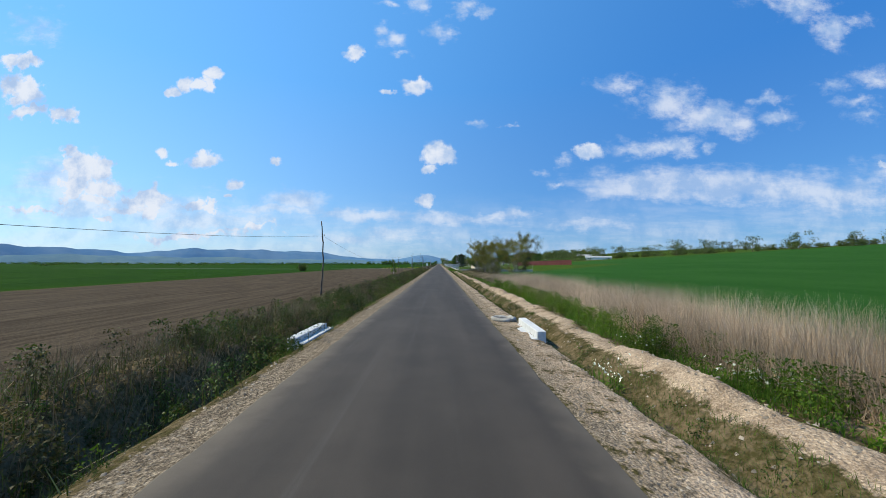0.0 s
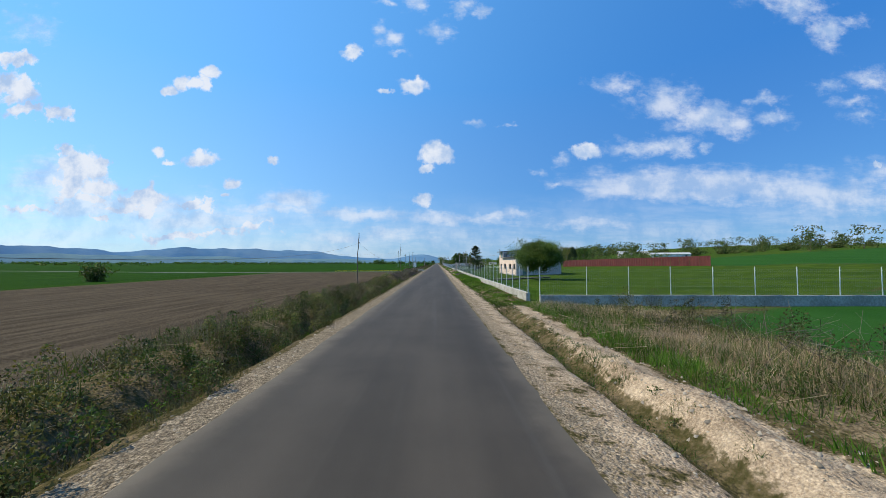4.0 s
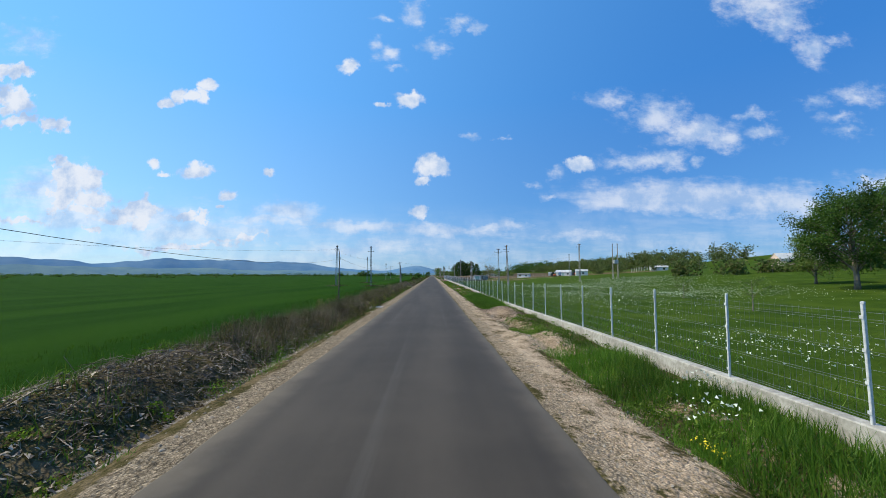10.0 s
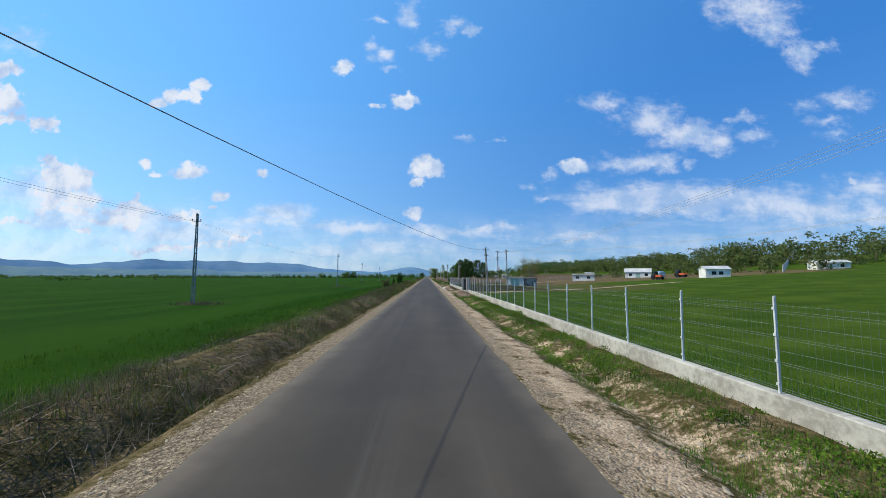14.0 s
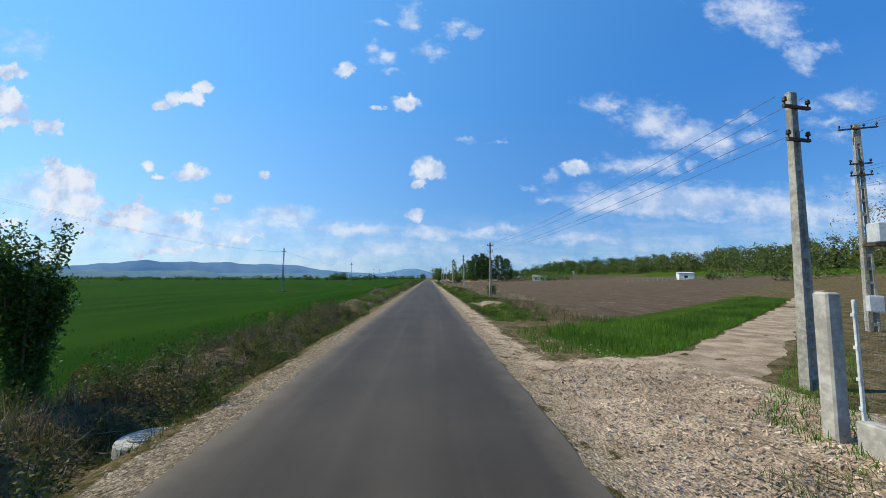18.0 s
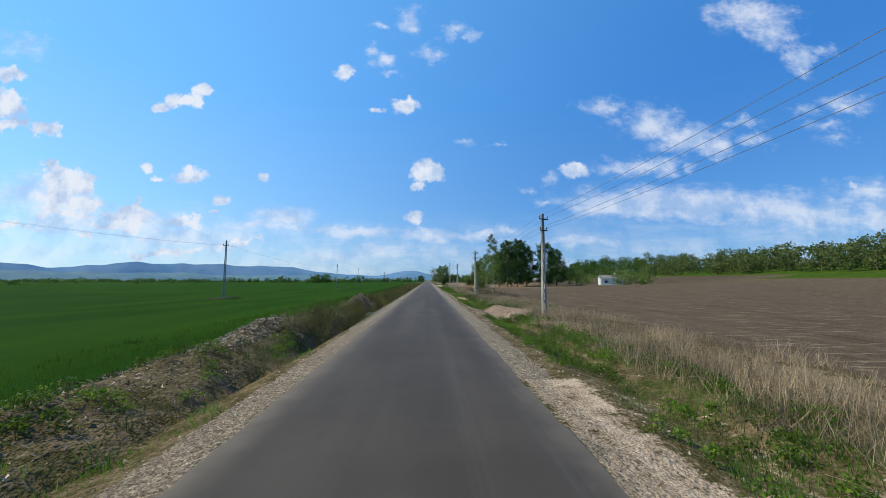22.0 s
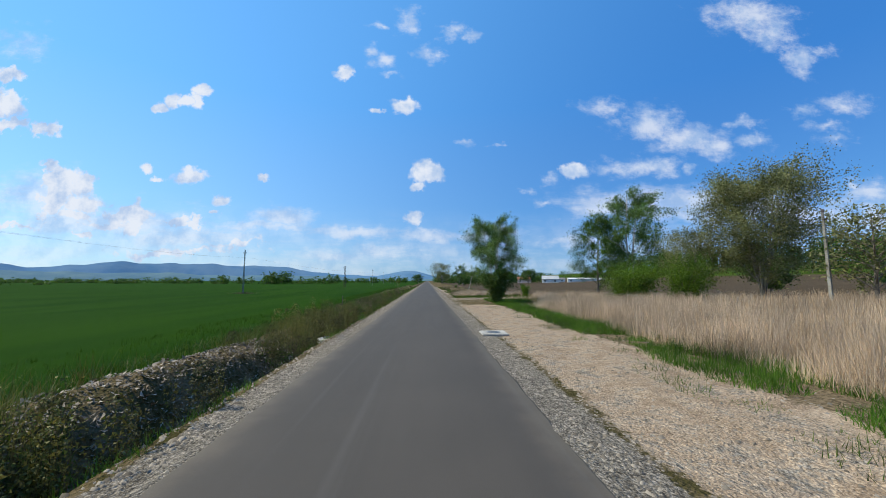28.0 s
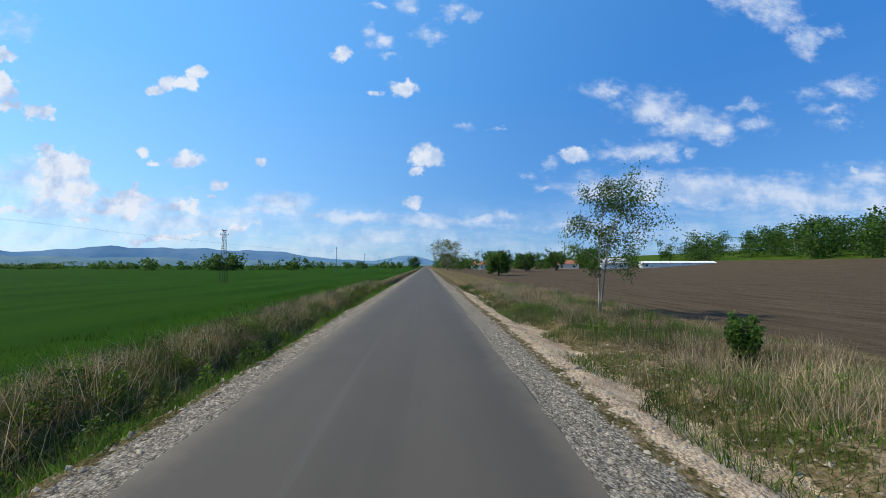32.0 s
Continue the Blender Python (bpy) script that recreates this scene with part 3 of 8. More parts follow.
# heaps of spoil: x, y, half width, half length, height
SPOIL_HEAPS = [
    (5.6, 6.0, 0.5, 9.0, 0.32), (5.7, 28.0, 0.5, 11.0, 0.33), (5.5, 52.0, 0.5, 9.0, 0.28), (5.3, 80.0, 0.5, 10.0, 0.28), (5.2, 104.0, 0.5, 12.0, 0.24),
    (5.2, 160.5, 0.8, 2.6, 0.42), (5.0, 189.0, 0.8, 2.2, 0.42), (5.6, 208.6, 1.2, 2.0, 0.55), (5.4, 232.0, 1.1, 2.2, 0.38), (4.8, 264.5, 1.0, 2.5, 0.38),
    (5.2, 276.0, 1.0, 2.0, 0.36), (5.0, 318.0, 0.8, 2.5, 0.34), (5.3, 405.0, 1.0, 2.2, 0.40), (4.7, 420.0, 0.7, 1.4, 0.4), (5.2, 437.0, 0.9, 2.6, 0.42), (6.0, 487.0, 1.5, 1.8, 0.38),
    (6.2, 526.0, 1.4, 2.0, 0.42), (6.6, 551.0, 1.6, 2.4, 0.24), (6.4, 583.5, 1.2, 2.0, 0.4), (5.6, 797.0, 1.6, 3.0, 0.30), (5.3, 606.0, 0.8, 3.4, 0.14),
]
BANK_HEAPS = [
    (-5.6, 8.0, 0.8, 4.0, 0.3), (-6.4, 158.0, 1.0, 4.5, 0.55), (-6.2, 168.0, 0.9, 4.0, 0.5), (-6.0, 187.0, 1.0, 6.0, 0.8), (-5.6, 206.0, 1.1, 5.0, 0.85), (-5.6, 235.5, 1.0, 2.6, 0.5),
    (-6.4, 259.0, 1.2, 5.0, 0.35), (-6.2, 333.0, 1.1, 5.0, 0.45), (-6.0, 345.0, 0.9, 4.0, 0.4), (-6.2, 430.0, 0.9, 8.0, 0.35), (-7.4, 507.0, 1.1, 3.2, 0.62), (-6.0, 530.0, 1.2, 8.0, 0.12),
    (-7.3, 566.5, 1.2, 3.4, 0.6), (-6.2, 586.8, 1.5, 2.6, 0.75), (-5.4, 620.0, 0.8, 3.0, 0.4), (-5.6, 708.0, 0.9, 5.0, 0.45), (-5.6, 767.0, 0.8, 4.0, 0.4),
]
HEAPS = SPOIL_HEAPS + BANK_HEAPS


def patchy(x, y, scale, seed):
    """Smooth value noise, 0 to 1."""
    u, v = x / scale, y / scale
    i, j = np.floor(u), np.floor(v)
    f, g = u - i, v - j
    f, g = f * f * (3 - 2 * f), g * g * (3 - 2 * g)
    hsh = lambda a, b: np.modf(np.abs(np.sin(a * 127.1 + b * 311.7 + seed * 74.7) * 43758.5453))[0]
    return (hsh(i, j) * (1 - f) + hsh(i + 1, j) * f) * (1 - g) + (hsh(i, j + 1) * (1 - f) + hsh(i + 1, j + 1) * f) * g


def land(x, y):
    """Height of the ground (arrays)."""
    x, y = np.asarray(x, float), np.asarray(y, float)
    a = np.abs(x)
    z = -0.05 * ease(a, HALF, HALF + 0.25) - 0.05 * ease(a, 3.2, 4.0)
    flat_l = within(y, 214.6, 221.6, 0.8)
    left = (x < 0) * (1 - flat_l)
    z = z - left * (0.80 - 0.30 * within(y, 222, 470, 6) - 0.50 * within(y, 474, 562, 6)) * within(a, 4.12, 5.0, 0.45) * (0.8 + 0.2 * np.sin(y * 0.11)) + left * 0.20 * within(a, 5.7, 6.8, 0.45)
    z = z - (x < 0) * (0.22 * ease(a, 6.2, 8.0) + 0.011 * np.clip(a - 7, 0, 75))
    fenced = within(y, 123, 455, 1.5)
    open_r = np.maximum.reduce([within(y, 213.0, 221.5, 0.8), within(y, 408.5, 416.0, 0.8), within(y, 456, 473, 2.5), within(y, 705, 762, 3.0)])
    right = (x > 0) * (1 - open_r)
    z = z - right * (0.26 * within(a, 4.4, 5.2, 0.5) * fenced + 0.34 * within(a, 4.2, 4.7, 0.35) * (y < 121) + 0.30 * within(a, 4.9, 6.2, 0.7) * (y > 473))
    z = z - (x > 0) * (0.12 * ease(a, 7.5, 11.0))
    steep = 0.058 - 0.040 * ease(y, 380, 620)
    z = z + (x > 0) * steep * (np.clip(x - 34, 0, 330) + 12 * (1 - np.exp(-np.clip(x - 34, 0, 400) / 12)) - 12 * (1 - np.exp(-np.clip(x - 34, 0, 400) / 12)))
    z = z + (x > 0) * 0.075 * np.clip(x - 112, 0, 150) * ease(y, 440, 520)
    z = z + left * within(y, 474, 574, 4) * 0.30 * ease(a, 4.45 + 0.15 * np.sin(y * 0.9), 4.7 + 0.15 * np.sin(y * 0.9)) * (1 - ease(a, 6.2, 8.0))
    near = (a > HALF) & (a < 16) & (y > -40) & (y < 870)
    if near.any():
        xn, yn = x[near], y[near]
        an = np.abs(xn)
        clod = 0.045 + 0.10 * (xn > 0) * within(an, 5.0, 6.3, 0.4) * (yn < 121) + 0.07 * (xn > 0) * within(yn, 396, 456, 4) * within(an, 4.3, 6.4, 0.3) + 0.10 * (xn > 0) * within(yn, 596, 640, 4) * within(an, 4.2, 7.4, 0.4) + 0.05 * (xn < 0) * within(yn, 474, 574, 4) * ease(an, 4.4, 4.9)
        clod = clod * ease(an, 2.75, 3.7) * (1 - 0.6 * ease(an, 8, 13))
        z[near] += clod * (1.3 * (patchy(xn, yn, 0.8, 31) - 0.5) + 0.9 * (patchy(xn, yn, 0.37, 32) - 0.5)) + 0.03 * ease(an, 2.7, 3.0) * (patchy(xn, yn, 0.25, 33) - 0.5)
    rough = ease(a, 3.0, 4.5) * (1 - 0.6 * ease(a, 9, 14))
    z = z + 0.055 * rough * bumps(x, y)
    for hx, hy, wx, wy, h in HEAPS:
        near = (np.abs(y - hy) < wy * 2.2) & (np.abs(x - hx) < wx * 2.5)
        if near.any():
            q = ((x - hx) / wx) ** 2 + ((y - hy) / wy) ** 2
            z = z + near * h * np.exp(-q * 1.1) * (1 + 0.35 * bumps(x * 1.9, y * 1.9))
    return z


SIDE = lambda x: 217.6 - 0.245 * (x + 2.7)          # middle of the side road


def cover(x, y):
    """How far each kind of cover reaches: gravel, earth, plough / meadow, crop, straw."""
    a = np.abs(x)
    left, right = x < 0, x > 0
    gravel = 1 - ease(a, np.where(x < 0, 3.25, 3.2), np.where(x < 0, 3.7, np.where(y > 560, 4.3, 3.95)))
    plough = left * ease(a, 7.0, 8.2) * (1 - ease(a, 44, 52)) * (1 - ease(y, SIDE(x) - 5.2, SIDE(x) - 4.2))
    plough = np.maximum(plough, right * ease(x, 11.5, 13.5) * ease(y - 0.88 * (x - 8), 468, 472) * (1 - ease(y, 672 + 0.35 * np.clip(x - 12, 0, 40), 678 + 0.35 * np.clip(x - 12, 0, 40))) * (1 - ease(x, 130, 139)))
    plough = np.maximum(plough, right * ease(x, 13, 15) * ease(y, 772, 780) * (1 - ease(x, 150, 160)))
    plough = np.maximum(plough, right * ease(x, 40, 46) * ease(y, 690, 700) * (1 - ease(x, 150, 160)) * 0.9)
    crop = left * np.maximum(ease(a, 6.8, 7.8) * (y > SIDE(x) - 4), ease(a, 46, 52))
    crop = np.maximum(crop, right * ease(x, 11.5, 13) * (1 - ease(y - 0.55 * np.clip(x - 12, 0, 90), 112, 122)) * (1 - ease(x, 330, 360)))
    crop = np.maximum(crop, right * ease(x - 0.229 * (255 - y), 54.5, 56.0) * (1 - ease(y, 252, 262)) * (1 - ease(x, 330, 360)))
    meadow = right * ease(x, 6.7, 7.1) * within(y, 121, 458, 2) * (1 - 0.5 * within(y, 412, 470, 6) * (x < 48))
    meadow = np.maximum(meadow, right * (x > 6) * within(y - 0.88 * (x - 8), 462.4, 470, 1.2) * (x < 42))
    meadow = np.maximum(meadow, right * ease(x, 128, 140) * (y > 458)) * (1 - right * crop)
    lawn = left * within(a, 6.6, 13.0, 1.5) * within(y, 193, 212, 3)
    meadow, plough = np.maximum(meadow, 0.9 * lawn), plough * (1 - lawn)
    earth = right * np.maximum.reduce([within(x, 3.4, 6.2, 0.4) * within(y, 213.5, 221.0, 1.0), within(x, 3.4, 6.6, 0.5) * within(y, 401, 418, 1.5),
                                       within(x, 3.2, 9.0, 1.2) * within(y - 0.25 * np.clip(x - 5, 0, 9), 450, 461.6, 1.0)])
    earth = np.maximum(earth, 0.85 * right * within(x, 3.9, 8.6, 0.6) * within(y, 703, 741, 3.0))
    earth = np.maximum(earth, 0.6 * right * within(y - 0.85 * np.clip(x - 6.6, 0, 99), 750, 756.4, 0.7) * (x > 4) * (x < 40))
    gravel = np.maximum(gravel, 0.5 * right * within(y - 0.85 * np.clip(x - 6.6, 0, 99), 750, 756.4, 0.7) * (x > 3) * (x < 40))
    gravel = np.maximum(gravel, 0.42 * right * within(x, 3, 8.4, 0.7) * within(y, 703, 741, 3.0))
    earth = np.maximum(earth, 0.62 * right * within(x, 5.0, 6.1, 0.4) * (y < 121))
    earth = np.maximum(earth, 0.45 * right * within(x, 3.6, 6.2, 0.6) * (y > 121) * (y < 456))
    gravel = gravel * np.where((x > 0) & (y < 560), 0.50, 1.0)
    earth = np.maximum(earth, 0.60 * right * within(a, 2.6, 4.3, 0.3) * (y < 560))
    earth = np.maximum(earth, 0.78 * right * within(x, 4.0, 5.8, 0.4) * (y > 766) * (y < 835))
    earth = np.maximum(earth, (0.34 + 0.30 * within(y, 598, 636, 3)) * right * within(x, 4.0, 6.4, 0.5) * within(y, 474, 702, 4))
    earth = np.maximum(earth, 0.7 * right * within(x, 4.2, 8.8, 0.5) * np.maximum.reduce([within(y, 577, 585.5, 0.8), within(y, 227.8, 234.2, 0.6) * (x < 6.6), within(y, 548, 555, 0.8)]))
    for hx, hy, wx, wy, h in HEAPS:
        if hx > 0:
            earth = np.maximum(earth, 1.1 * np.exp(-(((x - hx) / wx) ** 2 + ((y - hy) / wy) ** 2) * 0.9))
    straw = right * within(x, 6.8, 11.5, 0.8) * (y < 121) * 0.9
    straw = np.maximum(straw, right * np.maximum.reduce([within(x, 8.5, 12.5, 1.2) * within(y, 505, 690, 6) * 0.62, within(x, 7.5, 46, 1.5) * within(y, 678, 735, 3), within(x, 6, 13, 1.5) * within(y, 762, 812, 4) * 0.7]))
    return gravel, earth, plough, meadow, crop, straw


def spread(lo, hi, fine, rate=1.16):
    """Steps that grow from lo to hi."""
    out, p, s = [], lo, fine
    while p < hi:
        p += s
        s *= rate
        out.append(p)
    return out


xs = [*np.arange(-12.0, -8.0, 0.5), *np.arange(-8.0, -2.5, 0.19), -2.5, *np.arange(-1.6, 2.4, 0.8), *np.arange(2.5, 8.0, 0.19), *np.arange(8.0, 15.01, 0.5)]
xs = [-v for v in spread(12, 4600, 0.8)][::-1] + xs + spread(15, 4600, 0.8)
ys = [-v for v in spread(30, 3000, 1.5)][::-1] + list(np.arange(-30, 0, 0.85)) + list(np.arange(0, 850.1, 0.42)) + spread(850, 4900, 1.2)
xs, ys = np.array(xs), np.array(ys)
GX, GY = np.meshgrid(xs, ys)
GZ = land(GX, GY)
GZ = np.where(np.abs(GX) < HALF - 0.2, -0.06, GZ)
i0 = (np.arange(len(ys) - 1)[:, None] * len(xs) + np.arange(len(xs) - 1)[None, :]).ravel()
quads = np.stack([i0, i0 + 1, i0 + 1 + len(xs), i0 + len(xs)], 1)
gm = bulk("ground", np.stack([GX.ravel(), GY.ravel(), GZ.ravel()], 1), quads, M_GROUND)
cov = cover(GX.ravel(), GY.ravel())
one = np.ones(GX.size)
for nm, trio in (("cover_a", cov[:3]), ("cover_b", cov[3:])):
    at = gm.color_attributes.new(nm, "FLOAT_COLOR", "POINT")
    at.data.foreach_set("color", np.stack([*trio, one], 1).astype(np.float32).ravel())
gm.polygons.foreach_set("use_smooth", np.ones(len(gm.polygons), dtype=bool))
tagged(new("ground", gm), "grassy verges, green crops and bare ploughed fields", "ground", kind="structure")

# carriageway: a slightly crowned sheet with ragged edges and a real edge drop
ry = np.concatenate([np.arange(-60, 900, 0.5), np.array(spread(900, 4800, 1.0))])
edge = lambda s, y: HALF + 0.018 * np.sin(y * 0.9 + s) + 0.015 * np.sin(y * 2.7 + 2 * s) + 0.012 * np.sin(y * 5.3 + s * 3) + 0.04 * np.sin(y * 0.05 + s)
cols = [-1.0, -1.0, -0.985, -0.6, 0.0, 0.6, 0.985, 1.0, 1.0]
hz = [-0.09, -0.012, 0.002, 0.022, 0.035, 0.022, 0.002, -0.012, -0.09]
rv = []
for c, h in zip(cols, hz):
    rv.append(np.stack([c * edge(1.0 if c < 0 else 4.0, ry), ry, np.full(len(ry), h)], 1))
rv = np.stack(rv, 1)
k = len(cols)
i0 = (np.arange(len(ry) - 1)[:, None] * k + np.arange(k - 1)[None, :]).ravel()
rm = bulk("road", rv.reshape(-1, 3), np.stack([i0, i0 + 1, i0 + 1 + k, i0 + k], 1), M_ASPHALT)
rm.polygons.foreach_set("use_smooth", np.ones(len(rm.polygons), dtype=bool))
tagged(new("road", rm), "straight narrow road of dark grey new asphalt", "road", kind="structure")


def ribbon(name, pts, widths, mat, label, lift=0.02, n=60, wob=0.15):
    """A worn way draped on the ground along a line."""
    pts = np.array(pts, float)
    d = np.r_[0, np.cumsum(np.hypot(*np.diff(pts, axis=0).T))]
    s = np.linspace(0, d[-1], n)
    px, py, wd = np.interp(s, d, pts[:, 0]), np.interp(s, d, pts[:, 1]), np.interp(s, d, widths)
    tx, ty = np.gradient(px), np.gradient(py)
    ln = np.hypot(tx, ty)
    nx, ny = ty / ln, -tx / ln
    vs = []
    for c in np.linspace(-0.5, 0.5, 9):
        w_ = wd + wob * np.sin(s * 1.3 + c * 9) + wob * 0.6 * np.sin(s * 3.1 + c * 4)
        x, y = px + nx * w_ * c, py + ny * w_ * c
        vs.append(np.stack([x, y, land(x, y) + lift - (0.06 if abs(c) == 0.5 else 0)], 1))
    vs = np.stack(vs, 1)
    i0 = (np.arange(n - 1)[:, None] * 9 + np.arange(8)[None, :]).ravel()
    me = bulk(name, vs.reshape(-1, 3), np.stack([i0, i0 + 1, i0 + 10, i0 + 9], 1), mat)
    me.polygons.foreach_set("use_smooth", np.ones(len(me.polygons), dtype=bool))
    return tagged(new(name, me), label, "road", kind="structure")


ribbon("side_road", [(-2.3, 217.7), (-6, 218.6), (-14, 221.5), (-40, 227.6), (-90, 240), (-300, 300)], [9.5, 6.5, 5.0, 4.6, 4.6, 5], M_OLD, "worn grey asphalt side road between fields", 0.03, 160)
ribbon("driveway", [(7.0, 217.2), (12, 219.5), (22, 229), (38, 246), (76, 287)], [6.0, 5.0, 4.2, 4.0, 4], M_OLD, "worn asphalt driveway behind the iron gate", 0.03, 90)

# hills on the skyline, the haze of distance painted into their colour
for name, dist, top, mat, seed, label in (("far_hills", 4450, 236, M_HILL, 3.0, "wooded hills painted blue with haze along the skyline"), ("near_hills", 4150, 112, M_HILL2, 8.0, "low foothills with haze in their colour below the blue hills")):
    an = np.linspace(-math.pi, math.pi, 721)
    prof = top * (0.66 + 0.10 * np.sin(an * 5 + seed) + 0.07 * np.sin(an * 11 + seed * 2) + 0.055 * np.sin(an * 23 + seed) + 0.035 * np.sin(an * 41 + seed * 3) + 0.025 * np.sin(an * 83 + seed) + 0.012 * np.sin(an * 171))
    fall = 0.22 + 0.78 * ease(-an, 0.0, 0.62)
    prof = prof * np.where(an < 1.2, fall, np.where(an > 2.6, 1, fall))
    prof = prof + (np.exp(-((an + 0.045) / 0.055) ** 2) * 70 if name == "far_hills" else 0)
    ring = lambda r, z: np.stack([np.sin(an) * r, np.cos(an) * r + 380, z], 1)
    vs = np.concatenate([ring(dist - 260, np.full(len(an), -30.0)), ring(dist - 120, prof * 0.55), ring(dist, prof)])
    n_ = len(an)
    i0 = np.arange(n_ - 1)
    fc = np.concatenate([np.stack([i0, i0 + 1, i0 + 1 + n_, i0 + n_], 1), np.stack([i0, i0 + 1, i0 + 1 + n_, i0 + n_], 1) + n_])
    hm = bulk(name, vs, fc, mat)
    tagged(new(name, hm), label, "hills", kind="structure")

ribbon("asphalt_patch", [(4.1, 755.0), (5.0, 755.3), (6.2, 755.7), (7.4, 756.3)], [0.3, 0.9, 0.9, 0.3], M_TAR, "broken dark asphalt patch in the stony track", 0.008, 40, 0.3)
ribbon("dirt_track", [(6.2, 459.4), (7.5, 460.2), (10.0, 462.0), (16, 467.3), (30, 479.6), (56, 502.5)], [0.8, 2.6, 3.2, 3.0, 2.8, 2.6], M_TRACK, "pale sandy dirt track leading off between field and yard", 0.015, 120, 0.35)
ribbon("yard_path", [(7.2, 412.2), (12, 413.5), (20, 419), (34, 428), (60, 436)], [5.0, 4.0, 2.6, 2.4, 2.0], M_TRACK, "pale worn path across the rough yard behind the gate", 0.025, 90, 0.6)

# poles and cables ------------------------------------------------------------


def G(x, y):
    return float(land(np.array([x]), np.array([y]))[0])


def insulator(parent, x, y, z, tall=0.2):
    part("insulator", Shape().lathe([(0.018, 0), (0.02, tall * 0.35), (0.05, tall * 0.4), (0.055, tall * 0.6), (0.035, tall * 0.66), (0.05, tall * 0.72), (0.042, tall * 0.92), (0.015, tall)], 8, (x, y, z)), M_PORCELAIN, parent, smooth=True)


def ladder_pole(h, wide=0.34, arms=(), label="", group="", at=(0, 0), turn=0.0, lean=(0.0, 0.0), face=0.0):
    """Concrete pole cast as two tapering rails with rungs between, its head solid. arms: height below the head, half length, insulators."""
    ob = thing("utility_pole", (at[0], at[1], G(*at) - 0.12), label, "utility pole", group)
    ob.matrix_world = pose(at[0], at[1], G(*at) - 0.12, lean[1], lean[0], turn)
    h += 0.12
    w0, w1, d0, d1 = wide / 2, wide * 0.30, wide * 0.32, wide * 0.2
    for s in (-1, 1):
        a = Shape()
        r = [((s * w0), d0, 0), ((s * w1), d1, h - 1.0)]
        t = wide * 0.22
        (xa, da, za), (xb, db, zb) = r
        p = []
        for x, d, z, tt in ((xa, da, za, t), (xb, db, zb, t * 0.8)):
            p += [(x, -d, z), (x - s * tt, -d, z), (x - s * tt, d, z), (x, d, z)]
        q = [(0, 1, 5, 4), (1, 2, 6, 5), (2, 3, 7, 6), (3, 0, 4, 7), (3, 2, 1, 0), (4, 5, 6, 7)]
        part("rail", a.add(p, q if s < 0 else [f[::-1] for f in q]), M_POLE, ob)
    n = max(5, int((h - 1.6) / 0.62))
    for i in range(n):
        z = 0.45 + (h - 1.7) * i / (n - 1)
        f = z / (h - 1.0)
        ww, dd = w0 + (w1 - w0) * f - 0.03, (d0 + (d1 - d0) * f) * 0.86
        part("rung", Shape().box(-ww, -dd, z - 0.07, ww, dd, z + 0.07), M_POLE, ob)
    part("pole_head", Shape().box(-w1 - 0.004, -d1, h - 1.05, w1 + 0.004, d1, h, 0.02), M_POLE, ob)
    for drop, half, n_ins in arms:
        z = h - drop
        part("crossarm", Shape().box(-half, -d1 - 0.07, z - 0.04, half, -d1 - 0.004, z + 0.03), M_RUST, ob)
        for k in range(n_ins):
            u = -half + 0.05 + (2 * half - 0.1) * (k / max(1, n_ins - 1))
            insulator(ob, u, -d1 - 0.037, z + 0.03)
    return ob


def rough_pole(h, at, bend, group, label, r=0.07, lean=(0.0, 0.0)):
    """A crooked wooden pole with a small bracket and insulator."""
    ob = thing("wooden_pole", (at[0], at[1], G(*at) - 0.15), label, "utility pole", group)
    ob.matrix_world = pose(at[0], at[1], G(*at) - 0.15, lean[1], lean[0], 0)
    n = 14
    pts = [(bend * math.sin(i / n * 3.6) + 0.03 * math.sin(i * 2.1), 0.05 * math.sin(i * 1.3), (h + 0.15) * i / n) for i in range(n + 1)]
    part("shaft", Shape().tube(pts, [r * (1.15 - 0.5 * i / n + 0.06 * math.sin(i * 1.9)) for i in range(n + 1)], 7), M_WOOD, ob, smooth=True)
    k = n - 3
    part("bracket", Shape().tube([(pts[k][0], 0, pts[k][2]), (pts[k][0] + 0.16, 0, pts[k][2] + 0.02), (pts[k][0] + 0.17, 0, pts[k][2] + 0.16)], 0.012, 5), M_RUST, ob)
    insulator(ob, pts[k][0] + 0.17, 0, pts[k][2] + 0.12, 0.14)
    return ob


ROUGH = [(-10.2, 34.2, 6.6, 0.16, 1), (-9.2, 91.6, 4.4, 0.02, -3), (-10.2, 152.4, 7.0, -0.09, 1), (-9.9, 213.8, 8.4, -0.24, -2), (-9.6, 241.5, 6.9, 0.09, 0), (-10.3, 294.2, 5.8, 0.05, 0)]
for x, y, h, bend, tip in ROUGH:
    rough_pole(h, (x, y), bend, "wooden poles along the verge", "crooked dark weathered wooden pole carrying one thin wire", lean=(tip, 0))

# braced pole: two posts meeting under a small crossarm
ob = thing("braced_pole", (-7.2, 342.0, G(-7.2, 342) - 0.1), "dark concrete pole with a leaning brace and small crossarm", "utility pole")
part("post", Shape().tube([(0, 0, 0), (-0.16, 0, 5.9)], [0.12, 0.085], 6), M_POLE, ob)
part("brace", Shape().tube([(0.22, 0.3, 0), (-0.02, 0.05, 5.1)], [0.11, 0.075], 6), M_POLE, ob)
part("crossarm", Shape().box(-0.45, -0.04, 5.55, 0.15, 0.03, 5.62), M_RUST, ob)
insulator(ob, -0.4, 0, 5.6), insulator(ob, 0.08, 0, 5.6)

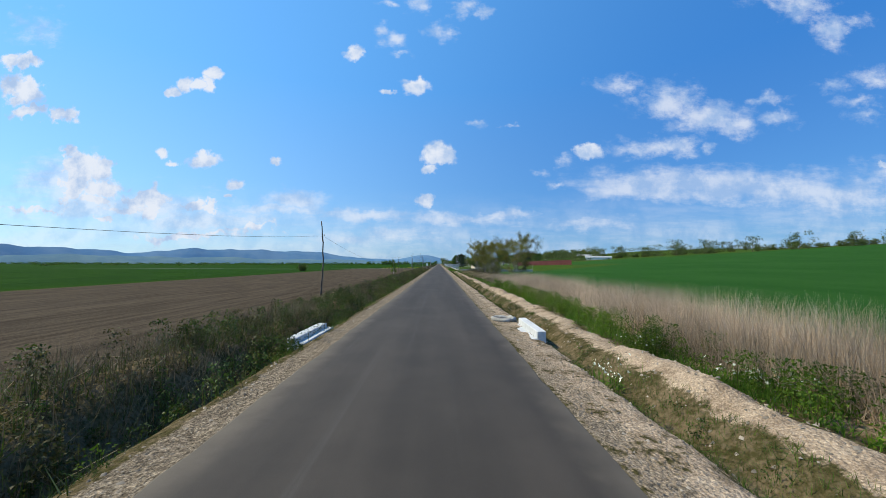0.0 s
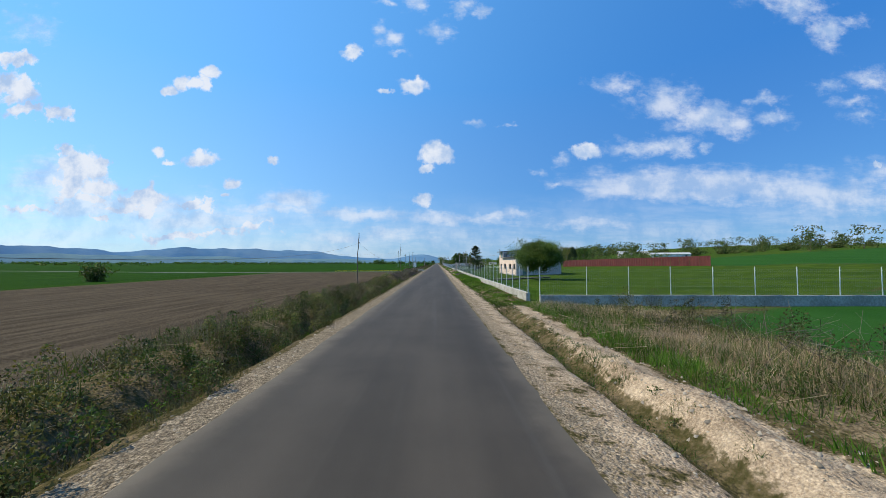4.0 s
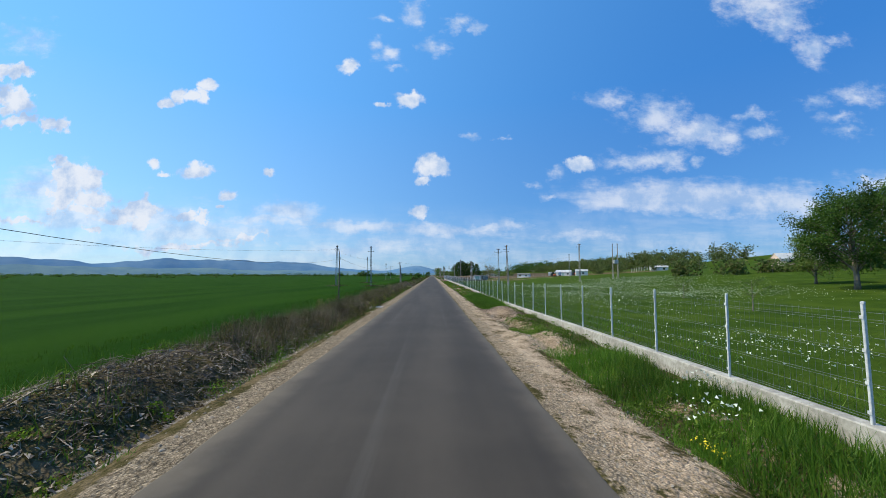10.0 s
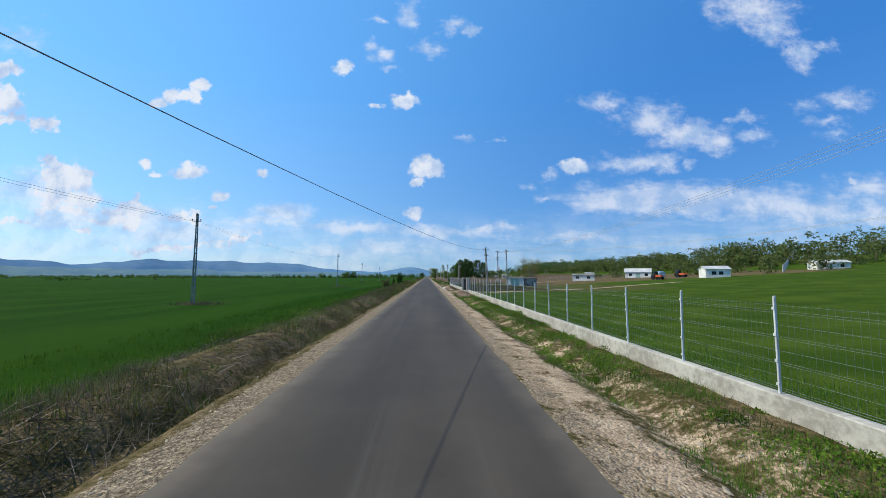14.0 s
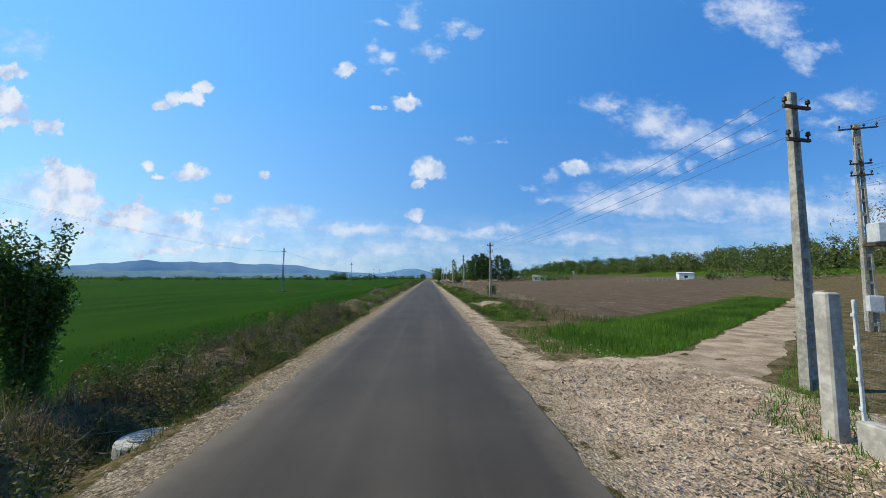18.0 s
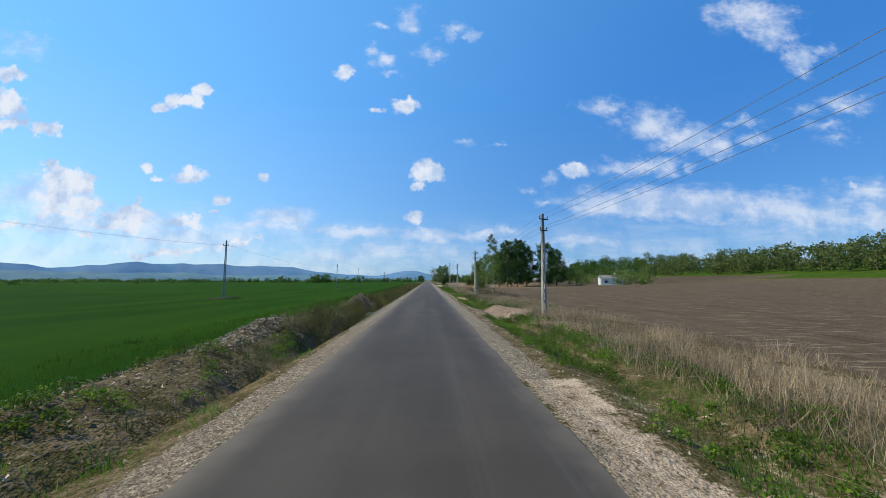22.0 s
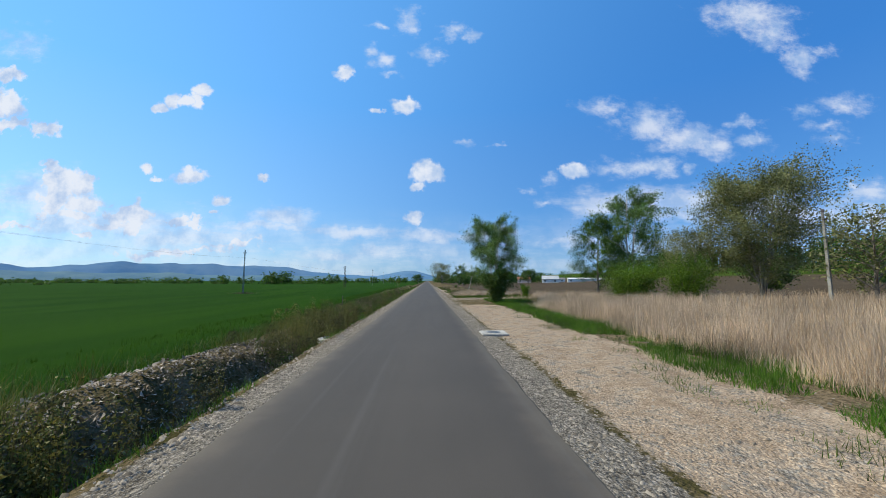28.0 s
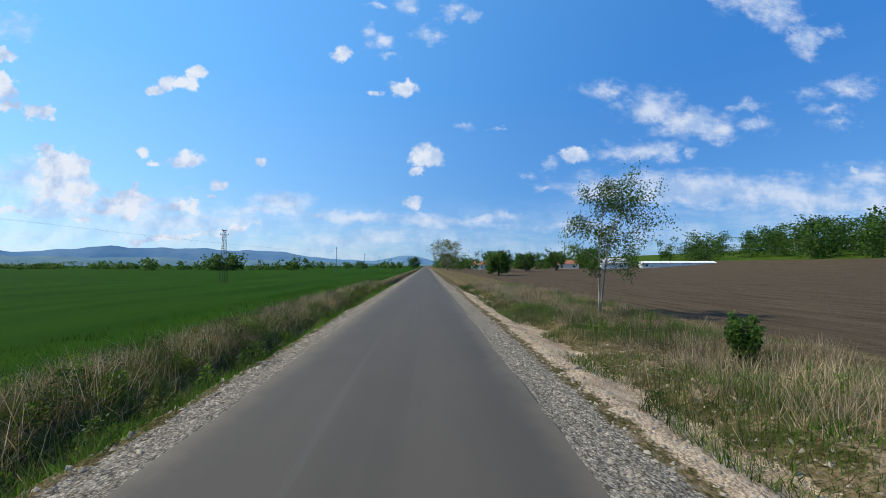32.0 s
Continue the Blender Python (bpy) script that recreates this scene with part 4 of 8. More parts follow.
ladder_pole(10.0, 0.5, ((0.35, 0.28, 3), (1.35, 0.75, 2)), "tall dark concrete ladder pole with a drooping iron crossarm", "tall concrete ladder poles", (-14.7, 344.7), 8, (-0.6, 0))
ladder_pole(10.8, 0.5, ((0.3, 0.3, 3), (0.95, 0.5, 2), (1.5, 0.5, 2)), "tall concrete ladder pole with stacked crossarms in the wheat", "tall concrete ladder poles", (-25.0, 351.2), 8, (0.6, 0))
ladder_pole(10.4, 0.5, ((0.35, 0.4, 2), (1.1, 0.85, 2), (1.75, 0.75, 2)), "tall grey concrete ladder pole with three crossarms in the meadow", "tall concrete ladder poles", (20.2, 347.3), -35, (-2.4, 0))
ladder_pole(10.0, 0.46, ((0.3, 0.45, 4), (1.0, 1.1, 2)), "tall grey concrete ladder pole with a wide crossarm in the meadow", "tall concrete ladder poles", (19.1, 355.0), -20, (-0.6, 0))
ladder_pole(11.4, 0.5, ((0.3, 0.6, 3), (1.0, 0.8, 3)), "tall grey concrete pole with two crossarms on the slope", "tall concrete ladder poles", (44.5, 361.5), -45)
ladder_pole(9.2, 0.42, ((0.3, 0.3, 2),), "grey concrete pole standing on the grassy slope", "tall concrete ladder poles", (50, 385), -20)
for i, (x, y) in enumerate(((58.0, 368.6), (60.4, 370.2))):
    ladder_pole(11.2, 0.44, ((0.3, 0.5, 3),), "grey concrete pole of the transformer stand on the slope", "transformer stand poles", (x, y), 50)
ob = thing("transformer", (59.2, 369.4, G(59.2, 369.4) + 4.8), "dark grey power transformer hung between two concrete poles", "transformer")
part("platform", Shape().box(-1.7, -0.9, -0.1, 1.7, -0.1, 0.0), M_RUST, ob)
part("tank", Shape().box(-0.6, -1.0, 0.0, 0.6, 0.0, 1.15, 0.05), M_BOX, ob)
for i in range(3):
    insulator(ob, -0.35 + 0.35 * i, -0.5, 1.15, 0.35)
for i in range(6):
    part("cooling_fin", Shape().box(-0.55 + i * 0.19, -1.08, 0.12, -0.5 + i * 0.19, -1.0, 1.0), M_BOX, ob)
ladder_pole(9.6, 0.46, ((0.25, 0.25, 3), (0.55, 0.95, 4)), "tall grey concrete ladder pole with a wide crossarm behind the fence", "tall concrete ladder poles", (21.4, 447.9), 10, (-1.2, 0))
ob = ladder_pole(10.6, 0.46, ((0.25, 0.8, 4), (2.1, 0.45, 3), (2.7, 0.45, 3)), "tall concrete ladder pole carrying a grey transformer", "tall concrete ladder poles", (22.8, 468.2), -20)
part("transformer_tank", Shape().box(-0.05, -0.95, 4.5, 0.8, -0.15, 5.5, 0.05), M_BOX, ob, "grey steel transformer tank")
part("transformer_shelf", Shape().box(-0.2, -1.0, 4.35, 1.0, -0.1, 4.48), M_RUST, ob)
part("switch_box", Shape().box(-0.3, -0.42, 1.1, 0.3, -0.16, 1.9, 0.03), M_BOX, ob)

# line of field poles beside the crop
ladder_pole(9.8, 0.42, ((0.3, 0.75, 3), (1.1, 0.5, 2)), "leaning concrete ladder pole standing in the reed bed", "tall concrete ladder poles", (41.0, 736.5), 25, lean=(-3, 0))
FIELD_POLES = [(-23.5, 390.0), (-25.2, 459.8), (-30.6, 532.4), (-32.3, 612.5), (-35.6, 702.0), (-44.0, 794.0), (-36.0, 955.0), (-38.5, 1040.0), (-40, 1125.0)]
for x, y in FIELD_POLES:
    ladder_pole(9.4 if y < 780 else 10.6, 0.36, ((0.75, 0.45, 3), (0.1, 0.06, 1)), "slim dark concrete pole with a small crossarm in the wheat", "field power poles", (x, y), 4, (0.5, 0))
# lattice pylon farther along the same line
ob = thing("lattice_pylon", (-35.9, 869.5, G(-35.9, 869.5) - 0.1), "slim dark steel lattice pylon standing in the wheat", "pylon", "field power poles")
for sx in (-1, 1):
    for sy in (-1, 1):
        part("leg", Shape().tube([(sx * 0.5, sy * 0.5, 0), (sx * 0.16, sy * 0.16, 9.6)], 0.04, 4), M_RUST, ob)
for i in range(12):
    z0, z1 = i * 0.8, i * 0.8 + 0.8
    u0, u1 = 0.5 - 0.034 * z0 * 1.04, 0.5 - 0.034 * z1 * 1.04
    s = 1 if i % 2 else -1
    for q in (-1, 1):
        part("brace", Shape().tube([(s * u0, q * u0, z0), (-s * u1, q * u1, z1)], 0.022, 4), M_RUST, ob)
        part("brace", Shape().tube([(q * u0, s * u0, z0), (q * u1, -s * u1, z1)], 0.022, 4), M_RUST, ob)
for z, half in ((8.7, 0.75), (9.5, 0.45)):
    part("crossarm", Shape().box(-half, -0.05, z, half, 0.05, z + 0.08), M_RUST, ob)
    insulator(ob, -half + 0.05, 0, z + 0.08), insulator(ob, half - 0.05, 0, z + 0.08)

# roadside line on the other verge
VERGE_POLES = [(8.3, 353.6, 6.7, 0), (10.1, 409.4, 7.2, -3.5), (9.7, 458.8, 7.3, 0.5), (8.6, 498.5, 7.2, 0), (9.0, 539.5, 8.0, -1), (8.8, 577.3, 7.4, 0), (8.2, 611.4, 7.3, -1), (8.7, 656.0, 7.2, 0), (9.1, 696.2, 9.3, -1)]
for x, y, h, tip in VERGE_POLES:
    ladder_pole(h, 0.36, ((0.42, 0.42, 2), (1.25, 0.36, 2)), "weathered grey concrete ladder pole with two short crossarms", "roadside power poles", (x, y), 28 if y > 530 else 10, (tip * 0.7, 0))
ladder_pole(8.6, 0.36, ((0.45, 0.4, 2), (1.2, 0.4, 2)), "grey concrete ladder pole beside the reed bed", "roadside power poles", (33, 724), 20)
ladder_pole(8.4, 0.36, ((0.45, 0.4, 2),), "grey concrete ladder pole beyond the reed bed", "roadside power poles", (58, 752), 20)


def cable(a, b, sag, r=0.011, group="overhead cables", label="thin dark overhead cable hanging between poles"):
    a, b = Vector(a), Vector(b)
    pts = [a.lerp(b, i / 14) - Vector((0, 0, sag * 4 * (i / 14) * (1 - i / 14))) for i in range(15)]
    c = (a + b) / 2
    solid("overhead_cable", Shape().tube([p - c for p in pts], r, 3, False), M_CABLE, label, "cable", group, at=tuple(c))


tops = [(-16, -30, 5.0)] + [(x + 0.17 + bend * 0.1, y, G(x, y) + h * 11 / 14 + 0.1) for x, y, h, bend, tip in ROUGH] + [(-7.5, 342, 5.5)]
for a, b in zip(tops, tops[1:]):
    cable(a, b, 2.6 if 150 < a[1] < 160 else 1.5)
cable((-7.1, 342, 5.5), (9.7, 409.4, 6.7), 1.1)
for a, b in zip(VERGE_POLES[2:], VERGE_POLES[3:]):
    for off, drop in ((-0.38, 0.22), (0.38, 0.22), (-0.32, 1.05), (0.32, 1.05)):
        cable((a[0] + off, a[1], a[2] - drop - 0.1), (b[0] + off, b[1], b[2] - drop - 0.1), 0.5, 0.009)
for off, drop in ((-0.38, 0.22), (0.38, 0.22), (-0.32, 1.05), (0.32, 1.05)):
    cable((8.9 + off, 696.2, 8.2 - drop), (33 + off, 724, 8.4 - drop), 0.5, 0.009)
    cable((9.9 + off, 409.4, 6.8 - drop), (22.8 + off, 468.2, 8.2 - drop), 0.6, 0.009)
    cable((33 + off, 724, 8.4 - drop), (58 + off, 752, 8.2 - drop), 0.5, 0.009)
for off in (-0.8, -0.3, 0.3, 0.8):
    cable((21.4 + off, 447.9, 8.9), (19.1 + off, 355.0, 8.9), 1.6, 0.011)
    cable((21.4 + off, 447.9, 8.9), (22.8 + off, 468.2, 10.2), 0.3, 0.011)
    cable((21.4 + off, 447.9, 8.9), (50 + off, 385, 8.8), 1.2, 0.011)
for a, b in zip(FIELD_POLES, FIELD_POLES[1:]):
    for off in (-0.38, 0.0, 0.38):
        cable((a[0] + off, a[1], 8.2), (b[0] + off, b[1], 8.1), 1.3, 0.004)
for off in (-0.4, 0.4):
    cable((-25.0 + off, 351.2, 9.2), (-23.5 + off, 390, 8.2), 0.6, 0.009)
    cable((-25.0 + off, 351.2, 9.2), (-60 + off, 290, 7.0), 1.0, 0.009)

# fences and gates ------------------------------------------------------------

def panel_mesh(n, step=2.5, h=1.62):
    s = Shape()
    r = 0.0016
    for i in range(1, int(step / 0.11)):
        y = i * 0.11
        s.add([(-r, y, 0.04), (r, y, 0.04), (0, y + 2 * r, 0.04), (-r, y, h), (r, y, h), (0, y + 2 * r, h)], [(0, 1, 4, 3), (1, 2, 5, 4), (2, 0, 3, 5)])
    for z in [0.06, 0.10, 0.30, 0.52, 0.56, 0.76, 0.98, 1.02, 1.22, 1.44, 1.48, 1.58]:
        s.add([(-r - 0.004, 0, z), (r, 0, z), (0, 0, z + 2 * r), (-r - 0.004, step, z), (r, step, z), (0, step, z + 2 * r)], [(0, 1, 4, 3), (1, 2, 5, 4), (2, 0, 3, 5)])
    return s.mesh("wire_panel")


PANEL = panel_mesh(0)
PANEL.materials.append(M_WIRE)
POST = Shape().box(-0.026, -0.018, -0.1, 0.026, 0.018, 1.72, 0.006).lathe([(0.030, 1.72), (0.027, 1.745), (0.005, 1.75)], 6)
for z in (0.14, 0.56, 1.02, 1.5):
    POST.box(-0.04, -0.026, z, -0.029, 0.026, z + 0.05)
POST = POST.mesh("post")
POST.materials.append(M_ZINC)


def wall_top(y):
    """Height of the plinth wall along the road."""
    return float(np.interp(y, (125, 170, 210, 230, 262, 280, 300, 322, 345, 455), (0.45, 0.41, 0.43, 0.42, 0.30, 0.12, 0.12, 0.30, 0.34, 0.37))) + 0.015 * math.sin(y * 0.07)


def fence(a, b, first, pitch, label):
    """Low concrete wall from a to b carrying wire panels on steel posts."""
    a, b = Vector((*a, 0)), Vector((*b, 0))
    d = (b - a)
    ln = d.length
    ob = thing("mesh_fence", (a.x, a.y, 0), label, "fence", "mesh fences", turn=math.degrees(math.atan2(-d.x, d.y)))
    m = max(2, int(ln / 1.25))
    vs, fs = [], []
    for i in range(m + 1):
        y = ln * i / m
        p = a + d * (i / m)
        wob = 0.012 * math.sin(i * 0.7)
        tz = wall_top(p.y)
        vs += [(-0.13 + wob, y, -0.7), (-0.13 + wob, y, tz - 0.02), (-0.11 + wob, y, tz), (0.11 + wob, y, tz), (0.13 + wob, y, tz - 0.02), (0.13 + wob, y, -0.7)]
        if i:
            k0, k1 = (i - 1) * 6, i * 6
            fs += [(k0 + j, k1 + j, k1 + j + 1, k0 + j + 1) for j in range(5)]
    fs += [tuple(range(6)), tuple(range(m * 6 + 5, m * 6 - 1, -1))]
    part("plinth_wall", Shape().add(vs, [f[::-1] for f in fs]), M_CONCRETE, ob, "pale cast concrete plinth wall with stains")
    at = [0.0, *np.arange(first, ln - 0.4, pitch), ln]
    for i, u in enumerate(at):
        p = a + d * (u / ln)
        tz = wall_top(p.y)
        q = new("post", POST)
        q.parent = ob
        q.location, q.rotation_euler = (0, u, tz), (0, 0.012 * math.sin(i * 2.3), 0.05 * math.sin(i))
        if i + 1 < len(at):
            q = new("wire_panel", PANEL)
            q.parent = ob
            q.location, q.scale = (0.035, u, tz), (1, (at[i + 1] - u) / 2.5, 1)
    return ob


fence((FENCE, 124.97), (FENCE, 212.6), 2.62, 2.583, "galvanised wire mesh fence on a low concrete wall")
fence((FENCE, 221.3), (FENCE, 307.4), 2.6, 2.61, "galvanised wire mesh fence on a low concrete wall")
fence((FENCE, 307.42), (FENCE, 408.2), 2.7, 2.585, "galvanised wire mesh fence on a low concrete wall")
fence((FENCE, 416.2), (FENCE + 0.1, 455.4), 1.6, 2.62, "galvanised wire mesh fence on a low concrete wall before rough ground")
fence((FENCE + 24, 122.6), (FENCE + 0.3, 123.2), 2.6, 2.6, "galvanised wire mesh fence turning away from the road")


def pillar(x, y, top, half=0.27, label="rough cast concrete gate pillar"):
    ob = thing("gate_pillar", (x, y, -0.3), label, "pillar", "concrete pillars")
    part("shaft", Shape().box(-half, -half, 0, half, half, top + 0.3, 0.03), M_CONCRETE, ob)
    return ob


pillar(FENCE, 212.9, 2.5), pillar(FENCE, 221.0, 2.5)
pillar(FENCE, 408.6, 2.2), pillar(FENCE, 415.8, 2.2)
pillar(FENCE + 0.15, 455.85, 2.22, 0.125, "slim rough concrete end post of the fence")


def iron_gate(y0, y1, top, rise, label, ornate):
    """Two leaves of black bars on a concrete sill; the upper edge arches to the middle."""
    mid, ln = (y0 + y1) / 2, (y1 - y0) / 2
    ob = thing("iron_gate", (FENCE, y0, 0), label, "gate")
    part("sill", Shape().box(-0.2, -0.1, -0.4, 0.2, y1 - y0 + 0.1, 0.02), M_CONCRETE, ob, "concrete threshold")
    for leaf, s0 in (("first", 0.04), ("second", ln + 0.02)):
        lf = part("gate_leaf", Shape().box(-0.02, s0, 0.1, 0.02, s0 + 0.05, top - 0.1).box(-0.02, s0 + ln - 0.11, 0.1, 0.02, s0 + ln - 0.06, top - 0.1)
                  .box(-0.02, s0, 0.10, 0.02, s0 + ln - 0.06, 0.15).box(-0.02, s0, 0.62, 0.02, s0 + ln - 0.06, 0.66).box(-0.02, s0, 1.15, 0.02, s0 + ln - 0.06, 1.19), M_IRON, ob)
        n = 22
        u = lambda y: 1 - abs(y - (y1 - y0) / 2) / ln
        hh = lambda y: top - 0.25 + rise * math.sin(max(0.0, u(y)) * math.pi / 2)
        arch = [(0, s0 + (ln - 0.06) * i / 10, hh(s0 + (ln - 0.06) * i / 10)) for i in range(11)]
        part("arched_rail", Shape().tube(arch, 0.02, 4), M_IRON, lf)
        part("arched_rail", Shape().tube([(p[0], p[1], p[2] - 0.16) for p in arch], 0.016, 4), M_IRON, lf)
        for i in range(1, n):
            y = s0 + (ln - 0.06) * i / n
            s = Shape().tube([(0, y, 0.64), (0, y, hh(y) + 0.12)], 0.0085, 4)
            s.lathe([(0.009, 0), (0.022, 0.04), (0.001, 0.16)], 5, (0, y, hh(y) + 0.10))
            if i % 2:
                s.lathe([(0.01, 0), (0.024, 0.03), (0.024, 0.06), (0.01, 0.09)], 6, (0, y, 1.6))
            part("bar", s, M_IRON, lf)
        for i in range(-1, 22):
            y = s0 + (ln - 0.06) * i / 21
            for q in (0.47, -0.47):
                ya, yb = (y, y + 0.47) if q > 0 else (y + 0.47, y)
                if min(ya, yb) < s0 or max(ya, yb) > s0 + ln - 0.05:
                    continue
                part("lattice_bar", Shape().tube([(0.004 if q > 0 else -0.004, ya, 0.14), (0.004 if q > 0 else -0.004, yb, 0.63)], 0.007, 4), M_IRON, lf)
    part("lock_plate", Shape().box(-0.04, ln - 0.16, 1.0, 0.04, ln + 0.18, 1.24, 0.02), M_IRON, ob)
    return ob


iron_gate(213.2, 220.7, 2.3, 0.55, "black wrought iron double gate with spiked arched top", True)
iron_gate(408.95, 415.45, 2.25, -0.35, "black wrought iron double gate with dipped top and lattice base", True)

# concrete pieces by the road -------------------------------------------------


def beam(name, a, b, w, h, label, mat=M_SLAB, apron=0.0, lift=0.0):
    a, b = Vector(a), Vector(b)
    d = b - a
    ob = thing(name, ((a.x + b.x) / 2, (a.y + b.y) / 2, lift - 0.38), label, "culvert headwall", "culvert headwalls", turn=math.degrees(math.atan2(-d.x, d.y)))
    L = d.length / 2
    part("beam", Shape().box(-w / 2, -L, 0, w / 2, L, h + 0.3, 0.025), mat, ob)
    if apron:
        x0, x1 = (w / 2 + 0.004, w / 2 + abs(apron)) if apron > 0 else (-w / 2 - abs(apron), -w / 2 - 0.004)
        part("footing", Shape().box(x0, -L - 0.05, 0.05, x1, L + 0.05, 0.30, 0.02), mat, ob)
    return ob


beam("culvert_headwall", (-4.2, 12.2), (-4.15, 15.2), 0.34, 0.16, "pale new concrete culvert headwall in the ditch", apron=0.25)
beam("culvert_headwall", (3.95, 12.8), (4.0, 16.0), 0.32, 0.24, "pale new concrete culvert headwall beside the road", apron=-0.3)
beam("culvert_headwall", (-4.1, 428.6), (-4.1, 431.3), 0.34, 0.16, "pale new concrete culvert headwall over the ditch", apron=0.35)
beam("culvert_headwall", (4.15, 427.8), (4.15, 431.0), 0.34, 0.22, "pale new concrete culvert headwall in dug earth", apron=-0.5)
beam("culvert_headwall", (-4.9, 214.0), (-3.5, 214.2), 0.32, 0.42, "old worn concrete culvert headwall at the junction", M_CONCRETE)
beam("culvert_headwall", (-5.4, 222.6), (-3.6, 223.3), 0.34, 0.36, "old worn concrete culvert headwall beyond the junction", M_CONCRETE)
loop = [((0.46 + 0.05 * math.sin(i * 1.9)) * math.cos(i * math.tau / 22), (0.50 + 0.06 * math.sin(i * 1.3)) * math.sin(i * math.tau / 22), 0.09 + 0.02 * math.sin(i * 2.3)) for i in range(22)]
solid("concrete_ring", Shape().tube(loop + loop[:1], [0.085 + 0.02 * math.sin(i * 1.7) for i in range(22)] + [0.085], 8, False), M_CONCRETE, "broken pale concrete manhole ring lying on gravel", "concrete ring", at=(3.3, 16.7, G(3.3, 16.7) - 0.01), turn=20, smooth=True)
for i, (x, y) in enumerate(((3.55, 430.4), (3.7, 430.15), (3.62, 430.0), (3.1, 452.0), (3.9, 449.6), (-3.9, 345.6))):
    solid("boulder", Shape().lathe([(0.10, 0), (0.15, 0.05), (0.13, 0.11), (0.05, 0.15)], 7), M_STONE, "rounded pale river stone lying by the road", "stone", "loose boulders", at=(x, y, G(x, y) - 0.02), turn=i * 50, smooth=True)


def manhole(x, y, r=0.54, label="round grey iron manhole cover in a pale concrete ring", square=False):
    z = G(x, y)
    ob = thing("manhole", (x, y, z - 0.14), label, "manhole cover", "manholes along the road")
    if square:
        part("concrete_collar", Shape().box(-0.62, -0.62, 0, 0.62, 0.62, 0.22, 0.03), M_CONCRETE, ob)
    else:
        part("concrete_collar", Shape().lathe([(r * 1.05, 0), (r * 1.03, 0.17), (r * 0.98, 0.20), (r * 0.6, 0.205), (r * 0.56, 0.2)], 28), M_CONCRETE, ob)
    part("rim", Shape().lathe([(r * 0.62, 0.2), (r * 0.62, 0.232), (r * 0.56, 0.234), (r * 0.55, 0.21)], 28), M_LID, ob)
    s = Shape().lathe([(r * 0.54, 0.2), (r * 0.54, 0.226), (r * 0.5, 0.228), (0.01, 0.228)], 28)
    for i in range(6):
        for j in range(6):
            u, v = (i - 2.5) * r * 0.15, (j - 2.5) * r * 0.15
            if u * u + v * v < (r * 0.44) ** 2:
                s.box(u - r * 0.045, v - r * 0.045, 0.226, u + r * 0.045, v + r * 0.045, 0.238)
    part("lid", s, M_LID, ob)


for x, y in ((-3.65, 231.8), (-3.75, 279.6), (-3.9, 336.0), (-3.75, 517.4), (-3.8, 580.0), (-4.0, 718.5)):
    manhole(x, y)
manhole(-4.0, 456.6, 0.42, "round grey iron manhole cover sunk among stones and weeds")
manhole(3.75, 718.2, square=True, label="iron manhole cover in a square concrete collar on gravel")
manhole(3.9, 793.6, label="round manhole cover in a rough concrete collar on rubble")

# notice board on two legs
ob = thing("notice_board", (-6.8, 231.35, G(-6.8, 231.35) - 0.1), "faded white notice board on dark steel legs", "sign", turn=-14)
part("leg", Shape().box(-0.43, -0.03, 0, -0.38, 0.03, 1.3), M_IRON, ob)
part("leg", Shape().box(0.38, -0.03, 0, 0.43, 0.03, 2.5), M_IRON, ob)
part("panel", Shape().box(-0.55, -0.06, 1.05, 0.5, -0.03, 2.75, 0.008), M_SIGN, ob, "faded bluish white printed panel")
part("panel_back", Shape().box(-0.56, -0.028, 1.04, 0.56, 0.02, 2.76), M_IRON, ob)
for i, (a, b, z) in enumerate(((-0.40, -0.24, 1.33), (-0.2, -0.1, 1.33), (-0.42, 0.1, 1.18), (0.3, 0.46, 2.5))):
    part("printed_bar", Shape().box(a, -0.066, z, b, -0.0605, z + 0.07), M_INK, ob, "dark faded printed bar")
solid("steel_post", Shape().tube([(0, 0, 0), (0, 0, 1.45)], 0.045, 8), M_IRON, "short black steel post beside the side road", "post", at=(-7.1, 224.6, G(-7.1, 224.6) - 0.05))
solid("steel_post", Shape().tube([(0, 0, 0), (0.02, 0, 1.0)], 0.04, 8), M_WOOD, "short grey wooden post in the grass", "post", at=(-8.9, 208.8, G(-8.9, 208.8) - 0.05))
ob = thing("fence_stake", (-7.0, 734.6, G(-7, 734.6) - 0.1), "weathered wooden stake with tangled wire in the grass", "post")
part("stake", Shape().tube([(0, 0, 0), (0.02, 0, 1.35)], [0.05, 0.04], 6), M_WOOD, ob)
part("wire_tangle", Shape().tube([(0.3 * math.sin(i * 1.7) - 0.3, 0.3 * math.cos(i * 2.3), 0.45 + 0.2 * math.sin(i * 2.9)) for i in range(40)], 0.008, 3), M_RUST, ob)
solid("wooden_stake", Shape().tube([(0, 0, 0), (0.12, 0, 1.15)], [0.03, 0.022], 5), M_CUT, "thin pale wooden stake leaning in weeds", "post", at=(6.3, 531.5, G(6.3, 531.5) - 0.05))
ob = thing("tree_stump", (-7.0, 409.0, G(-7.0, 409.0) - 0.05), "sawn brown tree stump and log lying in grass", "tree stump")
part("trunk", Shape().tube([(0.16, 0.1, 0.0), (0.15, 0.1, 0.2), (0.14, 0.08, 0.50)], [0.36, 0.29, 0.27], 16), M_LOG, ob, smooth=False)
part("cut_face", Shape().tube([(0.14, 0.08, 0.503), (0.14, 0.08, 0.512)], [0.25, 0.245], 16), M_CUT, ob, "pale sawn wood face")
part("log", Shape().tube([(-0.42, 0.55, 0.42), (-0.40, -0.15, 0.26)], [0.25, 0.26], 14), M_LOG, ob)
